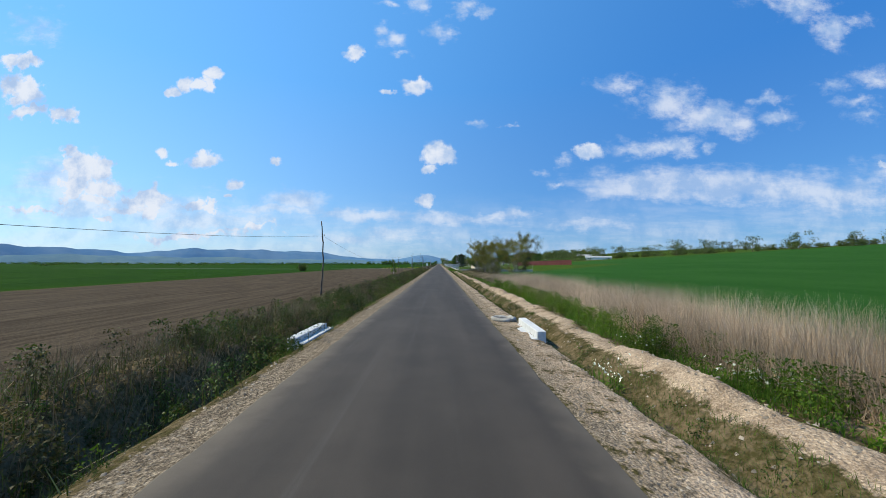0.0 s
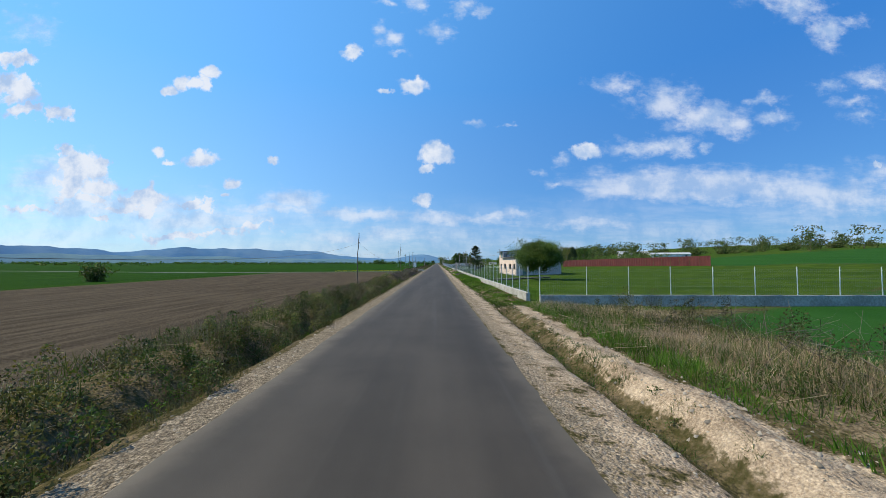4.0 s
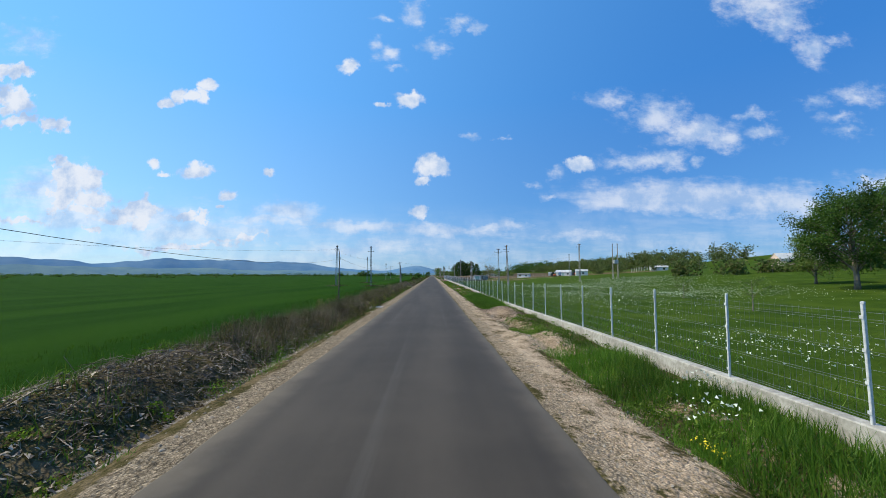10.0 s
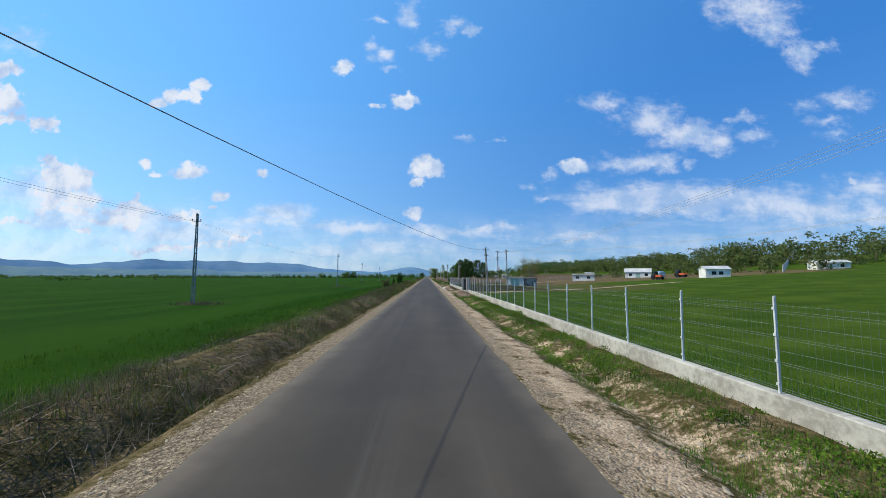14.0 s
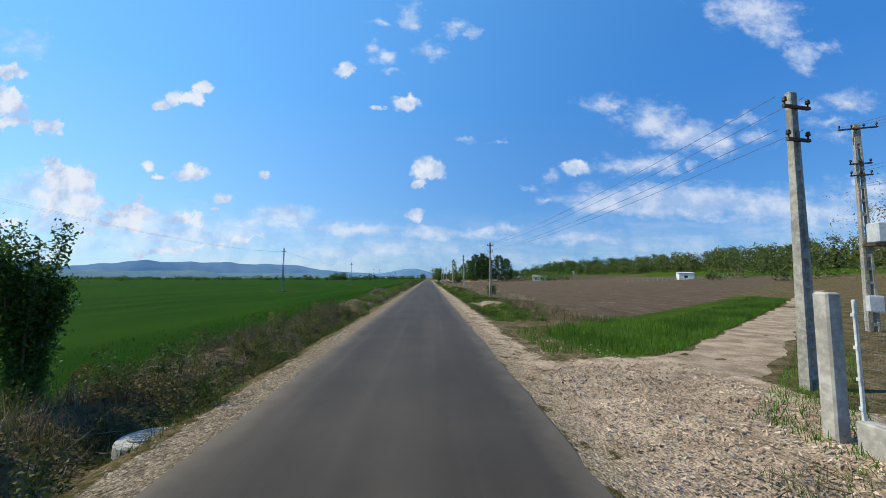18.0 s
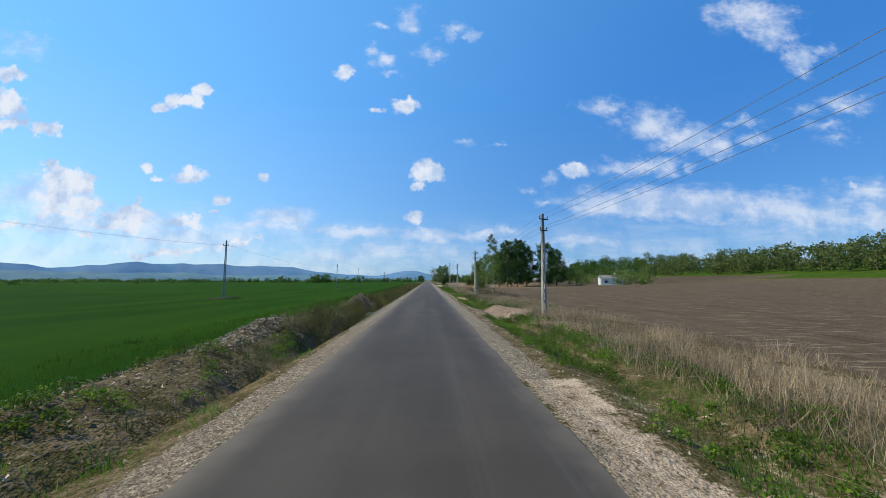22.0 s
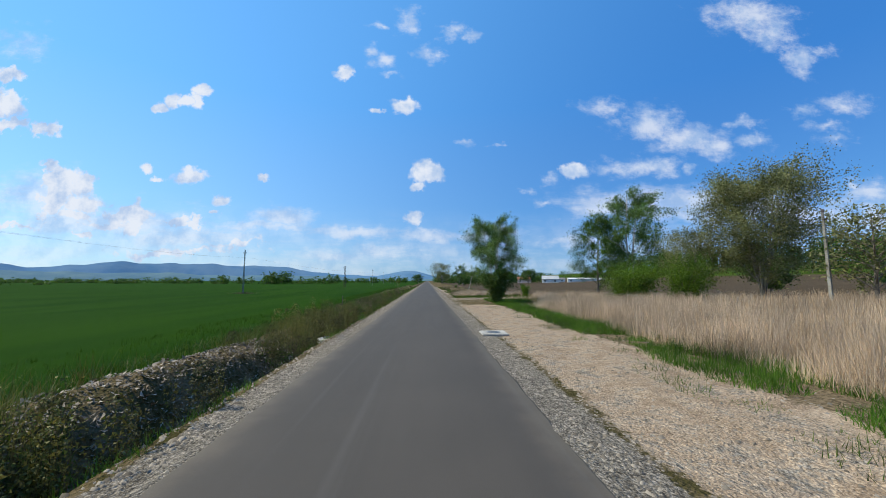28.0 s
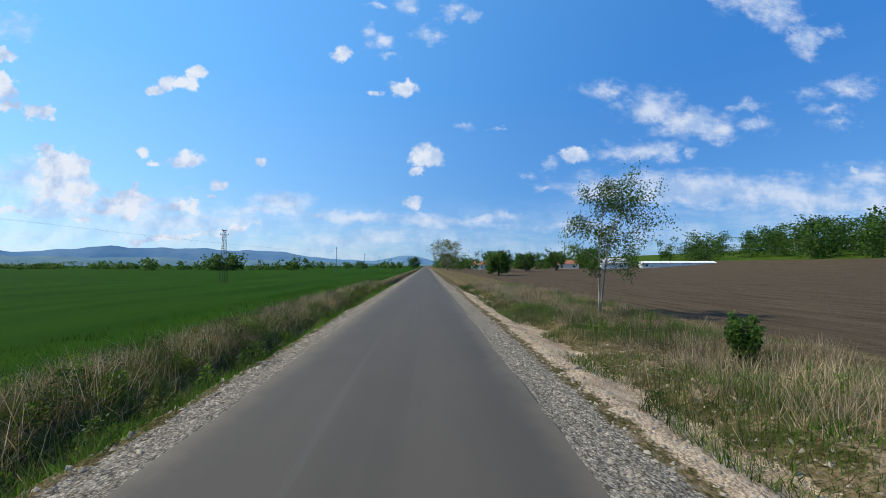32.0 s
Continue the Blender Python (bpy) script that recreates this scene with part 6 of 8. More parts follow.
tree("fruit_tree", (17.2, 159.8), 5.0, 2.6, 0.3, 0.15, M_LEAF_NEW, M_PALEBARK, 60000, 0.095, 15, "rounded green fruit tree with whitewashed trunk in the garden", limbs=44, fill=0.5, lift=1.2)
# garden and meadow trees
ob = thing("spruce_tree", (14.0, 229.0, G(14, 229) - 0.1), "dark broad conifer beside the driveway", "tree")
r_ = np.random.default_rng(5)
part("trunk", Shape().tube([(0, 0, 0), (0.1, 0, 8.6)], [0.22, 0.03], 8), M_BARK, ob)
cs = []
sh = Shape()
for k in range(120):
    f = r_.uniform(0.06, 0.98)
    az, reach = r_.uniform(0, math.tau), 3.0 * (1 - f) ** 0.55 * r_.uniform(0.6, 1.1) + 0.25
    p, q = np.array([0, 0, f * 8.4]), np.array([math.cos(az) * reach, math.sin(az) * reach, f * 8.4 + 0.3 * reach])
    sh.tube([p, q], [0.035, 0.008], 3, False)
    cs.append(p + (q - p) * r_.uniform(0.25, 1.05, 150)[:, None] + r_.normal(size=(150, 3)) * 0.16)
part("branches", sh, M_BARK, ob)
v, f = leaf_quads(np.concatenate(cs), 0.10, r_, 0.35)
part("needles", bulk("needles", v, f, M_NEEDLE), None, ob)
tree("meadow_tree", (50.5, 293), 10.4, 4.6, 0.16, 0.28, M_LEAF, M_BARK, 30000, 0.12, 21, "spreading dark green tree with forked trunk in the meadow", stems=2, limbs=40, fill=0.28, lift=1.5)
tree("small_fruit_tree", (27.6, 255), 3.9, 2.2, 0.3, 0.09, M_BRIGHTWEED, M_BARK, 12000, 0.055, 22, "small yellow-green fruit tree in the meadow", limbs=20, fill=0.35)
for i, (x, y) in enumerate(((20, 262), (24, 277), (29, 292), (18.5, 250))):
    tree("young_fruit_tree", (x, y), 2.6, 1.0, 0.35, 0.05, M_LEAF_NEW, M_BARK, 500, 0.07, 23 + i, "thin young fruit tree planted in the meadow", limbs=8, group="young fruit trees")
for i, (x, y, h, m_) in enumerate(((64, 298, 8.0, M_LEAF_BRONZE), (71, 303, 8.6, M_LEAF_BRONZE), (79, 300, 7.4, M_LEAF), (57, 304, 6.6, M_LEAF_NEW))):
    tree("slope_tree", (x, y), h, h * 0.42, 0.14, 0.18, m_, M_BARK, 9000, 0.12, 140 + i, "rounded tree beside the driveway on the slope", limbs=26, group="trees by the driveway", fill=0.35, lift=1.4)
ob = thing("spruce_tree", (67.5, 284.0, G(67.5, 284) - 0.1), "dark broad conifer beside the driveway", "tree")
part("trunk", Shape().tube([(0, 0, 0), (0.1, 0, 8.6)], [0.22, 0.03], 8), M_BARK, ob)
r_ = np.random.default_rng(6)
fr_ = r_.uniform(0.06, 1.0, 9000)
az_, rc_ = r_.uniform(0, math.tau, 9000), 3.0 * (1 - fr_) ** 0.6 * np.sqrt(r_.uniform(0.2, 1.1, 9000))
v, f = leaf_quads(np.stack([np.cos(az_) * rc_, np.sin(az_) * rc_, fr_ * 8.6 + rc_ * 0.15], 1), 0.17, r_, 0.4)
part("needles", bulk("needles", v, f, M_NEEDLE), None, ob)
# verge trees farther on
tree("poplar_sapling", (12.2, 616.8), 11.9, 1.4, 0.16, 0.07, M_LEAF_NEW, M_TRUNK, 12000, 0.055, 31, "tall thin young poplar with open leafy top", limbs=34, top=0.5, lean=(-0.3, 0.2))
tree("poplar_sapling", (8.9, 609.2), 6.2, 1.2, 0.35, 0.045, M_LEAF_NEW, M_TRUNK, 4200, 0.055, 32, "thin leaning poplar sapling with few leaves", limbs=14, lean=(1.4, 0.3))
tree("poplar_sapling", (10.4, 617.8), 3.0, 0.7, 0.2, 0.04, M_LEAF_BRONZE, M_BARK, 500, 0.08, 33, "small brownish sapling beside the ploughed field", limbs=9)
for i, (x, y, h, rr, n) in enumerate(((31, 694, 17.5, 3.6, 9000), (36, 699, 18.5, 4.0, 10000), (41, 704, 16.5, 3.6, 8000), (47, 699, 17.0, 4.0, 8000), (29, 700, 14, 3.0, 6500), (54, 706, 15, 4, 7000))):
    tree("poplar_tree", (x, y), h * 1.1, rr, 0.03, 0.24, M_LEAF_DARK, M_BARK, int(n * 2.4), 0.16, 40 + i, "tall dense dark green poplar in the roadside grove", limbs=54, top=0.75, group="poplar grove", fill=0.22)
for i, (x, y, h, rr) in enumerate(((15.5, 684, 4.6, 2.6), (20, 689, 6.0, 3.2), (24, 694, 6.5, 3.2), (19, 680, 3.6, 2.2))):
    shrub((x, y), h, rr, M_LEAF_NEW, 8000, 0.11, 60 + i, "dense green thicket before the poplar grove", group="grove thicket", stems=16)
tree("aspen_tree", (8.7, 745.6), 10.6, 2.7, 0.14, 0.11, M_LEAF_ASPEN, M_PALEBARK, 30000, 0.085, 51, "silvery green aspen with pale trunks beside the gravel", stems=3, limbs=38)
shrub((8.7, 744.5), 3.0, 1.5, M_LEAF_NEW, 5200, 0.10, 52, "dense leafy shrub at the foot of the aspen", stems=14)
tree("aspen_tree", (34.0, 760.5), 17.8, 4.2, 0.2, 0.2, M_LEAF_ASPEN, M_PALEBARK, 26000, 0.125, 53, "tall silvery aspen with open crown", stems=2, limbs=34)
tree("poplar_tree", (29.0, 762.0), 14.6, 3.6, 0.12, 0.2, M_LEAF, M_BARK, 18000, 0.11, 54, "dark green poplar beside the aspen", limbs=30, top=0.8)
tree("willow_tree", (44.5, 748.0), 16.5, 5.4, 0.1, 0.16, M_WILLOW, M_TRUNK, 60000, 0.12, 55, "large pale willow with many bare twigs", stems=6, limbs=72, subs=7, lift=1.8, fan=0.16)
tree("willow_tree", (38.0, 752.0), 10.0, 3.6, 0.16, 0.18, M_WILLOW, M_TRUNK, 14000, 0.10, 56, "smaller pale willow with fine twigs", stems=3, limbs=34, subs=6)
for i, (x, y, h) in enumerate(((62, 742, 7), (70, 752, 8), (80, 760, 9), (54, 757, 6), (92, 772, 10))):
    tree("grove_tree", (x, y), h, h * 0.42, 0.12, 0.16, M_LEAF_NEW if i % 2 else M_LEAF, M_BARK, 5200, 0.2, 57 + i, "leafy tree at the edge of the reed bed", limbs=24, group="reed bed trees")
tree("leaning_birch", (10.6, 793.5), 6.9, 1.5, 0.5, 0.075, M_LEAF_NEW, M_PALEBARK, 700, 0.09, 71, "thin pale leaning tree with sparse leaves", lean=(1.9, 0.2), limbs=16)
tree("verge_tree", (10.3, 820.3), 7.9, 2.0, 0.28, 0.065, M_LEAF, M_TRUNK, 11000, 0.06, 72, "slanting pale-trunked tree with open leafy crown", lean=(0.9, 0.3), stems=2, limbs=26)
tree("bare_sapling", (-6.8, 795.0), 2.6, 0.8, 0.35, 0.03, M_LEAF_BRONZE, M_BARK, 120, 0.06, 73, "thin nearly bare sapling above the ditch", limbs=9)
# columnar bushes and saplings on the crop side
tree("leafy_sapling", (-10.6, 92.0), 4.1, 0.62, 0.12, 0.04, M_BRIGHTWEED, M_PALEBARK, 5000, 0.042, 81, "slim leafy sapling beside the wooden pole", limbs=18, top=0.4, fill=0.8)
shrub((-7.4, 455.4), 3.2, 0.6, M_LEAF, 16000, 0.042, 82, "dense upright dark green bush on the ditch bank", stems=14, column=True)
shrub((-6.9, 457.4), 3.5, 0.62, M_LEAF, 15000, 0.042, 83, "dense upright dark green bush on the ditch bank", stems=14, column=True)
shrub((-8.5, 452.6), 2.1, 0.5, M_WEED, 6000, 0.042, 84, "small upright bush beside the taller one", stems=10, column=True)
shrub((-9.4, 441.6), 2.0, 1.0, M_BROWNWEED, 8000, 0.042, 85, "rounded olive-green bush at the wheat's edge", stems=12)
tree("half_bare_tree", (34.5, 473.0), 7.4, 3.4, 0.12, 0.09, M_LEAF_BRONZE, M_BARK, 9000, 0.07, 87, "wide brownish half-bare tree behind the shed", stems=6, limbs=54, subs=7, lift=1.6, fan=0.2)
shrub((9.6, 503.5), 1.5, 0.9, M_WEED, 1500, 0.08, 89, "small green bush by the concrete pole")
shrub((8.9, 809.0), 1.3, 0.4, M_LEAF, 5000, 0.05, 90, "small bright green bush in dry grass", column=True)
shrub((17.6, 765.4), 1.9, 0.9, M_BRIGHTWEED, 9000, 0.045, 91, "rounded green bush beside the stony track")
shrub((-60, 168), 2.6, 2.4, M_WEED, 1500, 0.2, 92, "dark bush standing alone in the field")
tree("poplar_tree", (16, 668), 7.5, 1.8, 0.1, 0.12, M_LEAF_NEW, M_BARK, 3600, 0.14, 93, "young green tree at the edge of the ploughed field", limbs=22)
tree("willow_tree", (44, 735), 10, 3.6, 0.14, 0.2, M_WILLOW, M_BARK, 3600, 0.16, 94, "pale half-bare willow at the field's end", limbs=34, subs=6)
for i, (x, y, h, rr) in enumerate(((12.5, 1010, 16, 7.5), (15, 1060, 11, 5), (-9, 1100, 9, 4), (30, 960, 8, 4.5), (42, 955, 7, 4), (58, 965, 8, 4), (70, 958, 8.5, 5), (20, 900, 6, 3))):
    tree("roadside_tree", (x, y), h, rr, 0.1, 0.3, M_WILLOW if i == 0 else M_LEAF, M_BARK, 3200, 0.34, 100 + i, "rounded tree near the road's far end", limbs=30, group="far roadside trees")

shrub((26.0, 746.5), 4.4, 3.4, M_BRIGHTWEED, 16000, 0.10, 150, "wide bright green thicket beside the reed bed", stems=30)
shrub((31.0, 743.5), 4.8, 3.2, M_BRIGHTWEED, 12000, 0.10, 151, "wide bright green thicket beside the reed bed", stems=30)
# far tree belts, hedges and scattered trees: uncountable growth


def woods(name, spots, label, mat, leaf=0.75, per=130, seed=1):
    r = np.random.default_rng(seed)
    cs = []
    trunks = Shape()
    for x, y, h, rad in spots:
        n = int(per * r.uniform(0.8, 1.2))
        z0 = G(x, y)
        lobes = np.stack([r.normal(0, rad * 0.5, 9), r.normal(0, rad * 0.5, 9), r.uniform(0.22, 0.88, 9) * h], 1)
        k = r.integers(0, 9, n)
        d = r.normal(size=(n, 3))
        d /= np.linalg.norm(d, axis=1)[:, None]
        c = lobes[k] + d * rad * 0.55 * r.uniform(0.3, 1.1, n)[:, None] * np.array([1, 1, 0.85])
        low = r.uniform(0, 1, n) < 0.36
        c[low, 2] = r.uniform(0.03, 0.45, low.sum()) * h
        c[:, 2] = np.clip(c[:, 2], 0.3, h)
        cs.append(c + np.array([x, y, z0]))
        trunks.tube([(x, y, z0 - 0.3), (x + 0.1, y, z0 + h * 0.6)], [0.16, 0.06], 4, False)
    v, f = leaf_quads(np.concatenate(cs), leaf, r, 0.62)
    ob = thing(name, (0, 0, 0), label, "trees", kind="stuff")
    part("crowns", bulk("crowns", v, f, mat), None, ob)
    part("trunks", trunks, M_BARK, ob)


r_ = np.random.default_rng(17)
U = r_.uniform
woods("tree_belt", [(x + U(-12, 12), y + U(-12, 12), U(8, 13), U(3.5, 5.5)) for x, y in zip(np.linspace(95, 330, 30), np.linspace(330, 400, 30))] + [(x, y, U(9, 13), U(4, 5.5)) for x, y in ((210, 250), (232, 240), (250, 262), (262, 236), (281, 250), (300, 245), (322, 262), (188, 262), (170, 268))] + [(x + U(-4, 4), y + U(-6, 6), U(3, 5.5), U(3, 4.5)) for x, y in zip(np.linspace(70, 345, 64), np.linspace(352, 262, 64))][::2], "line of green trees along the hill crest", M_LEAF_WOOD, 0.45, 420, 2)
woods("tree_belt", [(U(150, 215) + 0.02 * (y - 500), y + U(-8, 8), U(9, 14), U(4.5, 6.5)) for y in np.linspace(500, 850, 120)] + [(U(200, 260), y, U(11, 16), U(4, 6)) for y in np.linspace(600, 1000, 50)], "long wooded belt on the slope", M_LEAF_WOOD, 0.55, 420, 3)
woods("tree_belt", [(U(105, 170), y + U(-10, 10), U(5, 9), U(3, 5)) for y in np.linspace(455, 600, 26)], "scattered trees above the farm", M_LEAF_WOOD, 0.42, 320, 4)
woods("tree_belt", [(U(25, 150), U(1000, 1250), U(6, 11), U(3.5, 6)) for i in range(60)] + [(U(12, 40), U(1020, 1500), U(7, 12), U(4, 6)) for i in range(30)], "trees round the far village", M_LEAF, 0.6, 220, 5)
woods("tree_belt", [(U(150, 235), y, U(13, 19), U(5, 7)) for y in np.linspace(860, 1060, 54)], "dense wood beyond the ploughed field", M_LEAF, 0.5, 800, 6)
woods("tree_belt", [(U(60, 110), y, U(5, 9), U(3, 4.5)) for y in np.linspace(690, 745, 12)], "trees behind the reed bed", M_LEAF_NEW, 0.32, 420, 7)
woods("orchard", [(60 + 7 * i + U(-1, 1), 262 + 9 * j + 3 * i, U(3, 4), U(1.5, 2)) for i in range(9) for j in range(4)], "rows of small trees on the slope", M_LEAF_NEW, 0.24, 130, 8)
woods("field_hedge", [(-x, y + U(-25, 25), U(3.5, 9), U(3, 7)) for x, y in zip(np.linspace(110, 900, 90), np.linspace(1090, 1420, 90))] + [(-U(16, 150), U(1120, 1500), U(6, 10), U(4, 6)) for i in range(34)], "dark bushes and trees beyond the wheat", M_LEAF, 1.0, 90, 9)
woods("field_hedge", [(-148 + U(-12, 12), 1080 + U(-12, 12), U(10, 14), U(4, 6)) for i in range(9)] + [(-98, 1085, 12, 5), (-92, 1090, 11, 5), (-200, 1080, 9, 6), (-205, 1090, 8, 5)], "small copse standing in the wheat", M_LEAF, 0.9, 170, 10)
woods("field_hedge", [(-U(250, 1500), U(500, 1500), U(3, 6), U(3, 7)) for i in range(150)], "low scattered bushes far across the plain", M_LEAF, 1.1, 45, 11)
woods("field_hedge", [(-U(1200, 3200), U(300, 2600), U(5, 11), U(8, 18)) for i in range(220)], "distant tree lines and hamlets on the plain", M_LEAF_DARK, 3.0, 36, 12)

# small growth and litter: uncountable, joined stretch by stretch ---------------


def spots(n, y0, y1, x0, x1, r, thr=0.0, scale=1.6, seed=1, tuft=1, loose=0.08):
    """Random ground points, gathered in tufts and left out where the patch noise is low."""
    m = max(1, int(n / tuft))
    x, y = r.uniform(x0, x1, m), r.uniform(y0, y1, m)
    keep = patchy(x, y, scale, seed) * 0.65 + patchy(x, y, scale * 0.35, seed + 3) * 0.35 > thr
    x, y = x[keep], y[keep]
    x, y = np.repeat(x, tuft) + r.normal(0, loose, len(x) * tuft), np.repeat(y, tuft) + r.normal(0, loose, len(y) * tuft)
    ok = np.abs(x) > HALF + 0.25
    x, y = x[ok], y[ok]
    return np.stack([x, y, land(x, y) - 0.01], 1)


def blades(p, lo, hi, width, lean, r, plain=False, vary=0.0, tall=1.0):
    n = len(p)
    h = r.uniform(lo, hi, n) * tall
    if vary:
        h = h * (1 - vary + 2 * vary * (0.6 * patchy(p[:, 0], p[:, 1], 2.3, 5) + 0.4 * patchy(p[:, 0], p[:, 1], 0.8, 9)))
    az, ln = r.uniform(0, math.tau, n), np.abs(r.normal(0, lean, n)) * h
    d = np.stack([np.cos(az), np.sin(az), np.zeros(n)], 1)
    fa = r.uniform(0, math.tau, n)
    s = np.stack([np.cos(fa), np.sin(fa), np.zeros(n)], 1) * (width * r.uniform(0.6, 1.3, n) / 2)[:, None]
    up = np.array([0, 0, 1.0])
    m = p + d * (ln * 0.32)[:, None] + up * (h * 0.55)[:, None]
    t = p + d * ln[:, None] + up * (h * np.sqrt(np.clip(1 - 0.35 * (ln / h) ** 2, 0.2, 1)))[:, None]
    if plain:
        return np.stack([p - s, p + s, t], 1).reshape(-1, 3), np.arange(3 * n).reshape(n, 3)
    v = np.stack([p - s, p + s, m - s * 0.75, m + s * 0.75, t], 1).reshape(-1, 3)
    k = np.arange(n)[:, None] * 5
    f = np.concatenate([k + np.array([0, 1, 3]), k + np.array([0, 3, 2]), k + np.array([2, 3, 4])])
    return v, f


def grow(name, label, category, mat, v, f):
    if len(v):
        tagged(new(name, bulk(name, v, f, mat)), label, category, kind="stuff")


def grass(y0, y1, x0, x1, per_m, lo, hi, width, lean, mat, label, seed, thr=0.0, scale=1.6, tuft=7, loose=0.09, name="grass", plain=False, vary=0.0):
    r = np.random.default_rng(seed)
    v, f = blades(spots(per_m * (y1 - y0), y0, y1, x0, x1, r, thr, scale, seed, tuft, loose), lo, hi, width, lean, r, plain, vary)
    grow(name, label, "grass", mat, v, f)


# places kept bare of growth: y, y, x, x
CLEAR = [(603, 610, 4.7, 6.0), (621, 627, 4.3, 5.6), (583.2, 590.6, -8.4, -3.9), (562.5, 571, -8.8, -5.8), (707, 714, -7.2, -3.9), (577.5, 584.6, 4.0, 8.6), (204.2, 211.6, 4.3, 6.5), (228, 234, 3.9, 6.4), (272, 279, 4.1, 6.0), (398.5, 408, 4.4, 6.6), (549, 554, 4.6, 8.2), (485, 490, 4.6, 7.8), (436, 440, 4.2, 6.2)]


def bare(x, y):
    m = np.zeros(len(x), bool)
    for y0, y1, x0, x1 in CLEAR:
        e = 0.5 * np.sin(x * 3.1 + y * 1.7)
        m |= (y > y0 + e) & (y < y1 + e) & (x > x0 + e * 0.4) & (x < x1 + e * 0.4)
    return m


def sward(y0, y1, x0, x1, dens, lo, hi, width, lean, mat, label, seed, thr=0.4, scale=1.5, name="grass", grad=0.16):
    """Close growth in domed patches, so many blades to the square metre, lower towards each patch's edge."""
    r = np.random.default_rng(seed)
    m = int(0.5 * dens * (y1 - y0) * (x1 - x0))
    x, y = r.uniform(x0, x1, m), r.uniform(y0, y1, m)
    f = patchy(x, y, scale, seed) * 0.62 + patchy(x, y, scale * 0.3, seed + 3) * 0.38
    side = np.minimum(np.minimum(x - x0, x1 - x) / (0.18 * (x1 - x0)), 1.0)
    f = f - 0.16 * (1 - side)
    keep = (f > thr) & (np.abs(x) > HALF + 0.25) & ~bare(x, y)
    x, y, f = x[keep], y[keep], f[keep]
    tall = 0.3 + 0.7 * np.clip((f - thr) / grad, 0, 1) ** 0.7
    v, fc = blades(np.stack([x, y, land(x, y) - 0.015], 1), lo, hi, width * 1.15, lean * (1.5 if name == "reeds" else 1.7), r, True, 0.0, tall)
    grow(name, label, "grass", mat, v, fc)


def leaf_tris(c, size, r, flat=0.8):
    n = len(c)
    d = r.normal(size=(n, 3))
    d /= np.linalg.norm(d, axis=1)[:, None]
    e = np.cross(d, r.normal(size=(n, 3)))
    e /= np.linalg.norm(e, axis=1)[:, None] + 1e-9
    s = size * r.uniform(0.6, 1.4, n)[:, None]
    return np.stack([c - d * s, c + d * s + e * s * flat * 0.5, c + d * s * 0.4 - e * s * flat], 1).reshape(-1, 3), np.arange(3 * n).reshape(n, 3)


def weeds(y0, y1, x0, x1, per_m, lo, hi, rad, nleaf, size, mat, label, seed, thr=0.0, scale=2.2, spike=0.5):
    """Leafy plants: leaves gathered round upright stems."""
    r = np.random.default_rng(seed)
    p = spots(per_m * (y1 - y0), y0, y1, x0, x1, r, thr, scale, seed, 1)
    p = p[~bare(p[:, 0], p[:, 1])]
    n = len(p)
    if not n:
        return
    h, rr = r.uniform(lo, hi, n), rad * r.uniform(0.6, 1.3, n)
    k = np.repeat(np.arange(n), nleaf)
    t = r.uniform(0.05, 1.0, len(k)) ** 0.8
    az, q = r.uniform(0, math.tau, len(k)), np.sqrt(r.uniform(0, 1, len(k)))
    out = rr[k] * q * (1 - spike * t)
    c = p[k] + np.stack([np.cos(az) * out, np.sin(az) * out, t * h[k]], 1)
    v, f = leaf_tris(c, size * 0.8, r)
    sv, sf = blades(np.repeat(p, 3, 0) + r.normal(0, 0.02, (n * 3, 3)) * np.array([1, 1, 0]), lo * 0.9, hi, 0.012, 0.12, r)
    grow("weeds", label, "weeds", mat, v, f)
    grow("weed_stems", "thin stems of " + label, "weeds", M_BROWNWEED if mat is not M_WEED else M_WEED, sv, sf)


def twigs(y0, y1, x0, x1, n, lo, hi, rad, seed, label, mat=None, thr=0.0, tilt=0.35, pile=0.0):
    """Dead branches lying criss-cross."""
    r = np.random.default_rng(seed)
    p = spots(n, y0, y1, x0, x1, r, thr, 2.4, seed, 1)
    n = len(p)
    p[:, 2] += r.uniform(0.0, 0.06 + pile, n)
    ln, az, el = r.uniform(lo, hi, n) * 0.5, r.uniform(0, math.tau, n), r.normal(0, tilt, n)
    d = np.stack([np.cos(az) * np.cos(el), np.sin(az) * np.cos(el), np.sin(el)], 1) * ln[:, None]
    s1 = np.stack([-np.sin(az), np.cos(az), np.zeros(n)], 1)
    s2 = np.array([0, 0, 1.0])
    w_ = (rad * r.uniform(0.5, 1.5, n))[:, None]
    bow = r.normal(0, 0.22, (n, 1)) * ln[:, None] * s1
    ring = lambda c, k: [c + s1 * w_ * k, c - s1 * w_ * 0.5 * k + s2 * w_ * 0.87 * k, c - s1 * w_ * 0.5 * k - s2 * w_ * 0.87 * k]
    v = np.stack(ring(p - d + bow, 1.0) + ring(p + d, 0.5), 1).reshape(-1, 3)
    k = np.arange(n)[:, None] * 6
    f = np.concatenate([k + np.array(q) for a in (0,) for q in ((a, a + 1, a + 4), (a, a + 4, a + 3), (a + 1, a + 2, a + 5), (a + 1, a + 5, a + 4), (a + 2, a, a + 3), (a + 2, a + 3, a + 5))])
    grow("dead_branches", label, "brushwood", mat or M_TWIG, v, f)


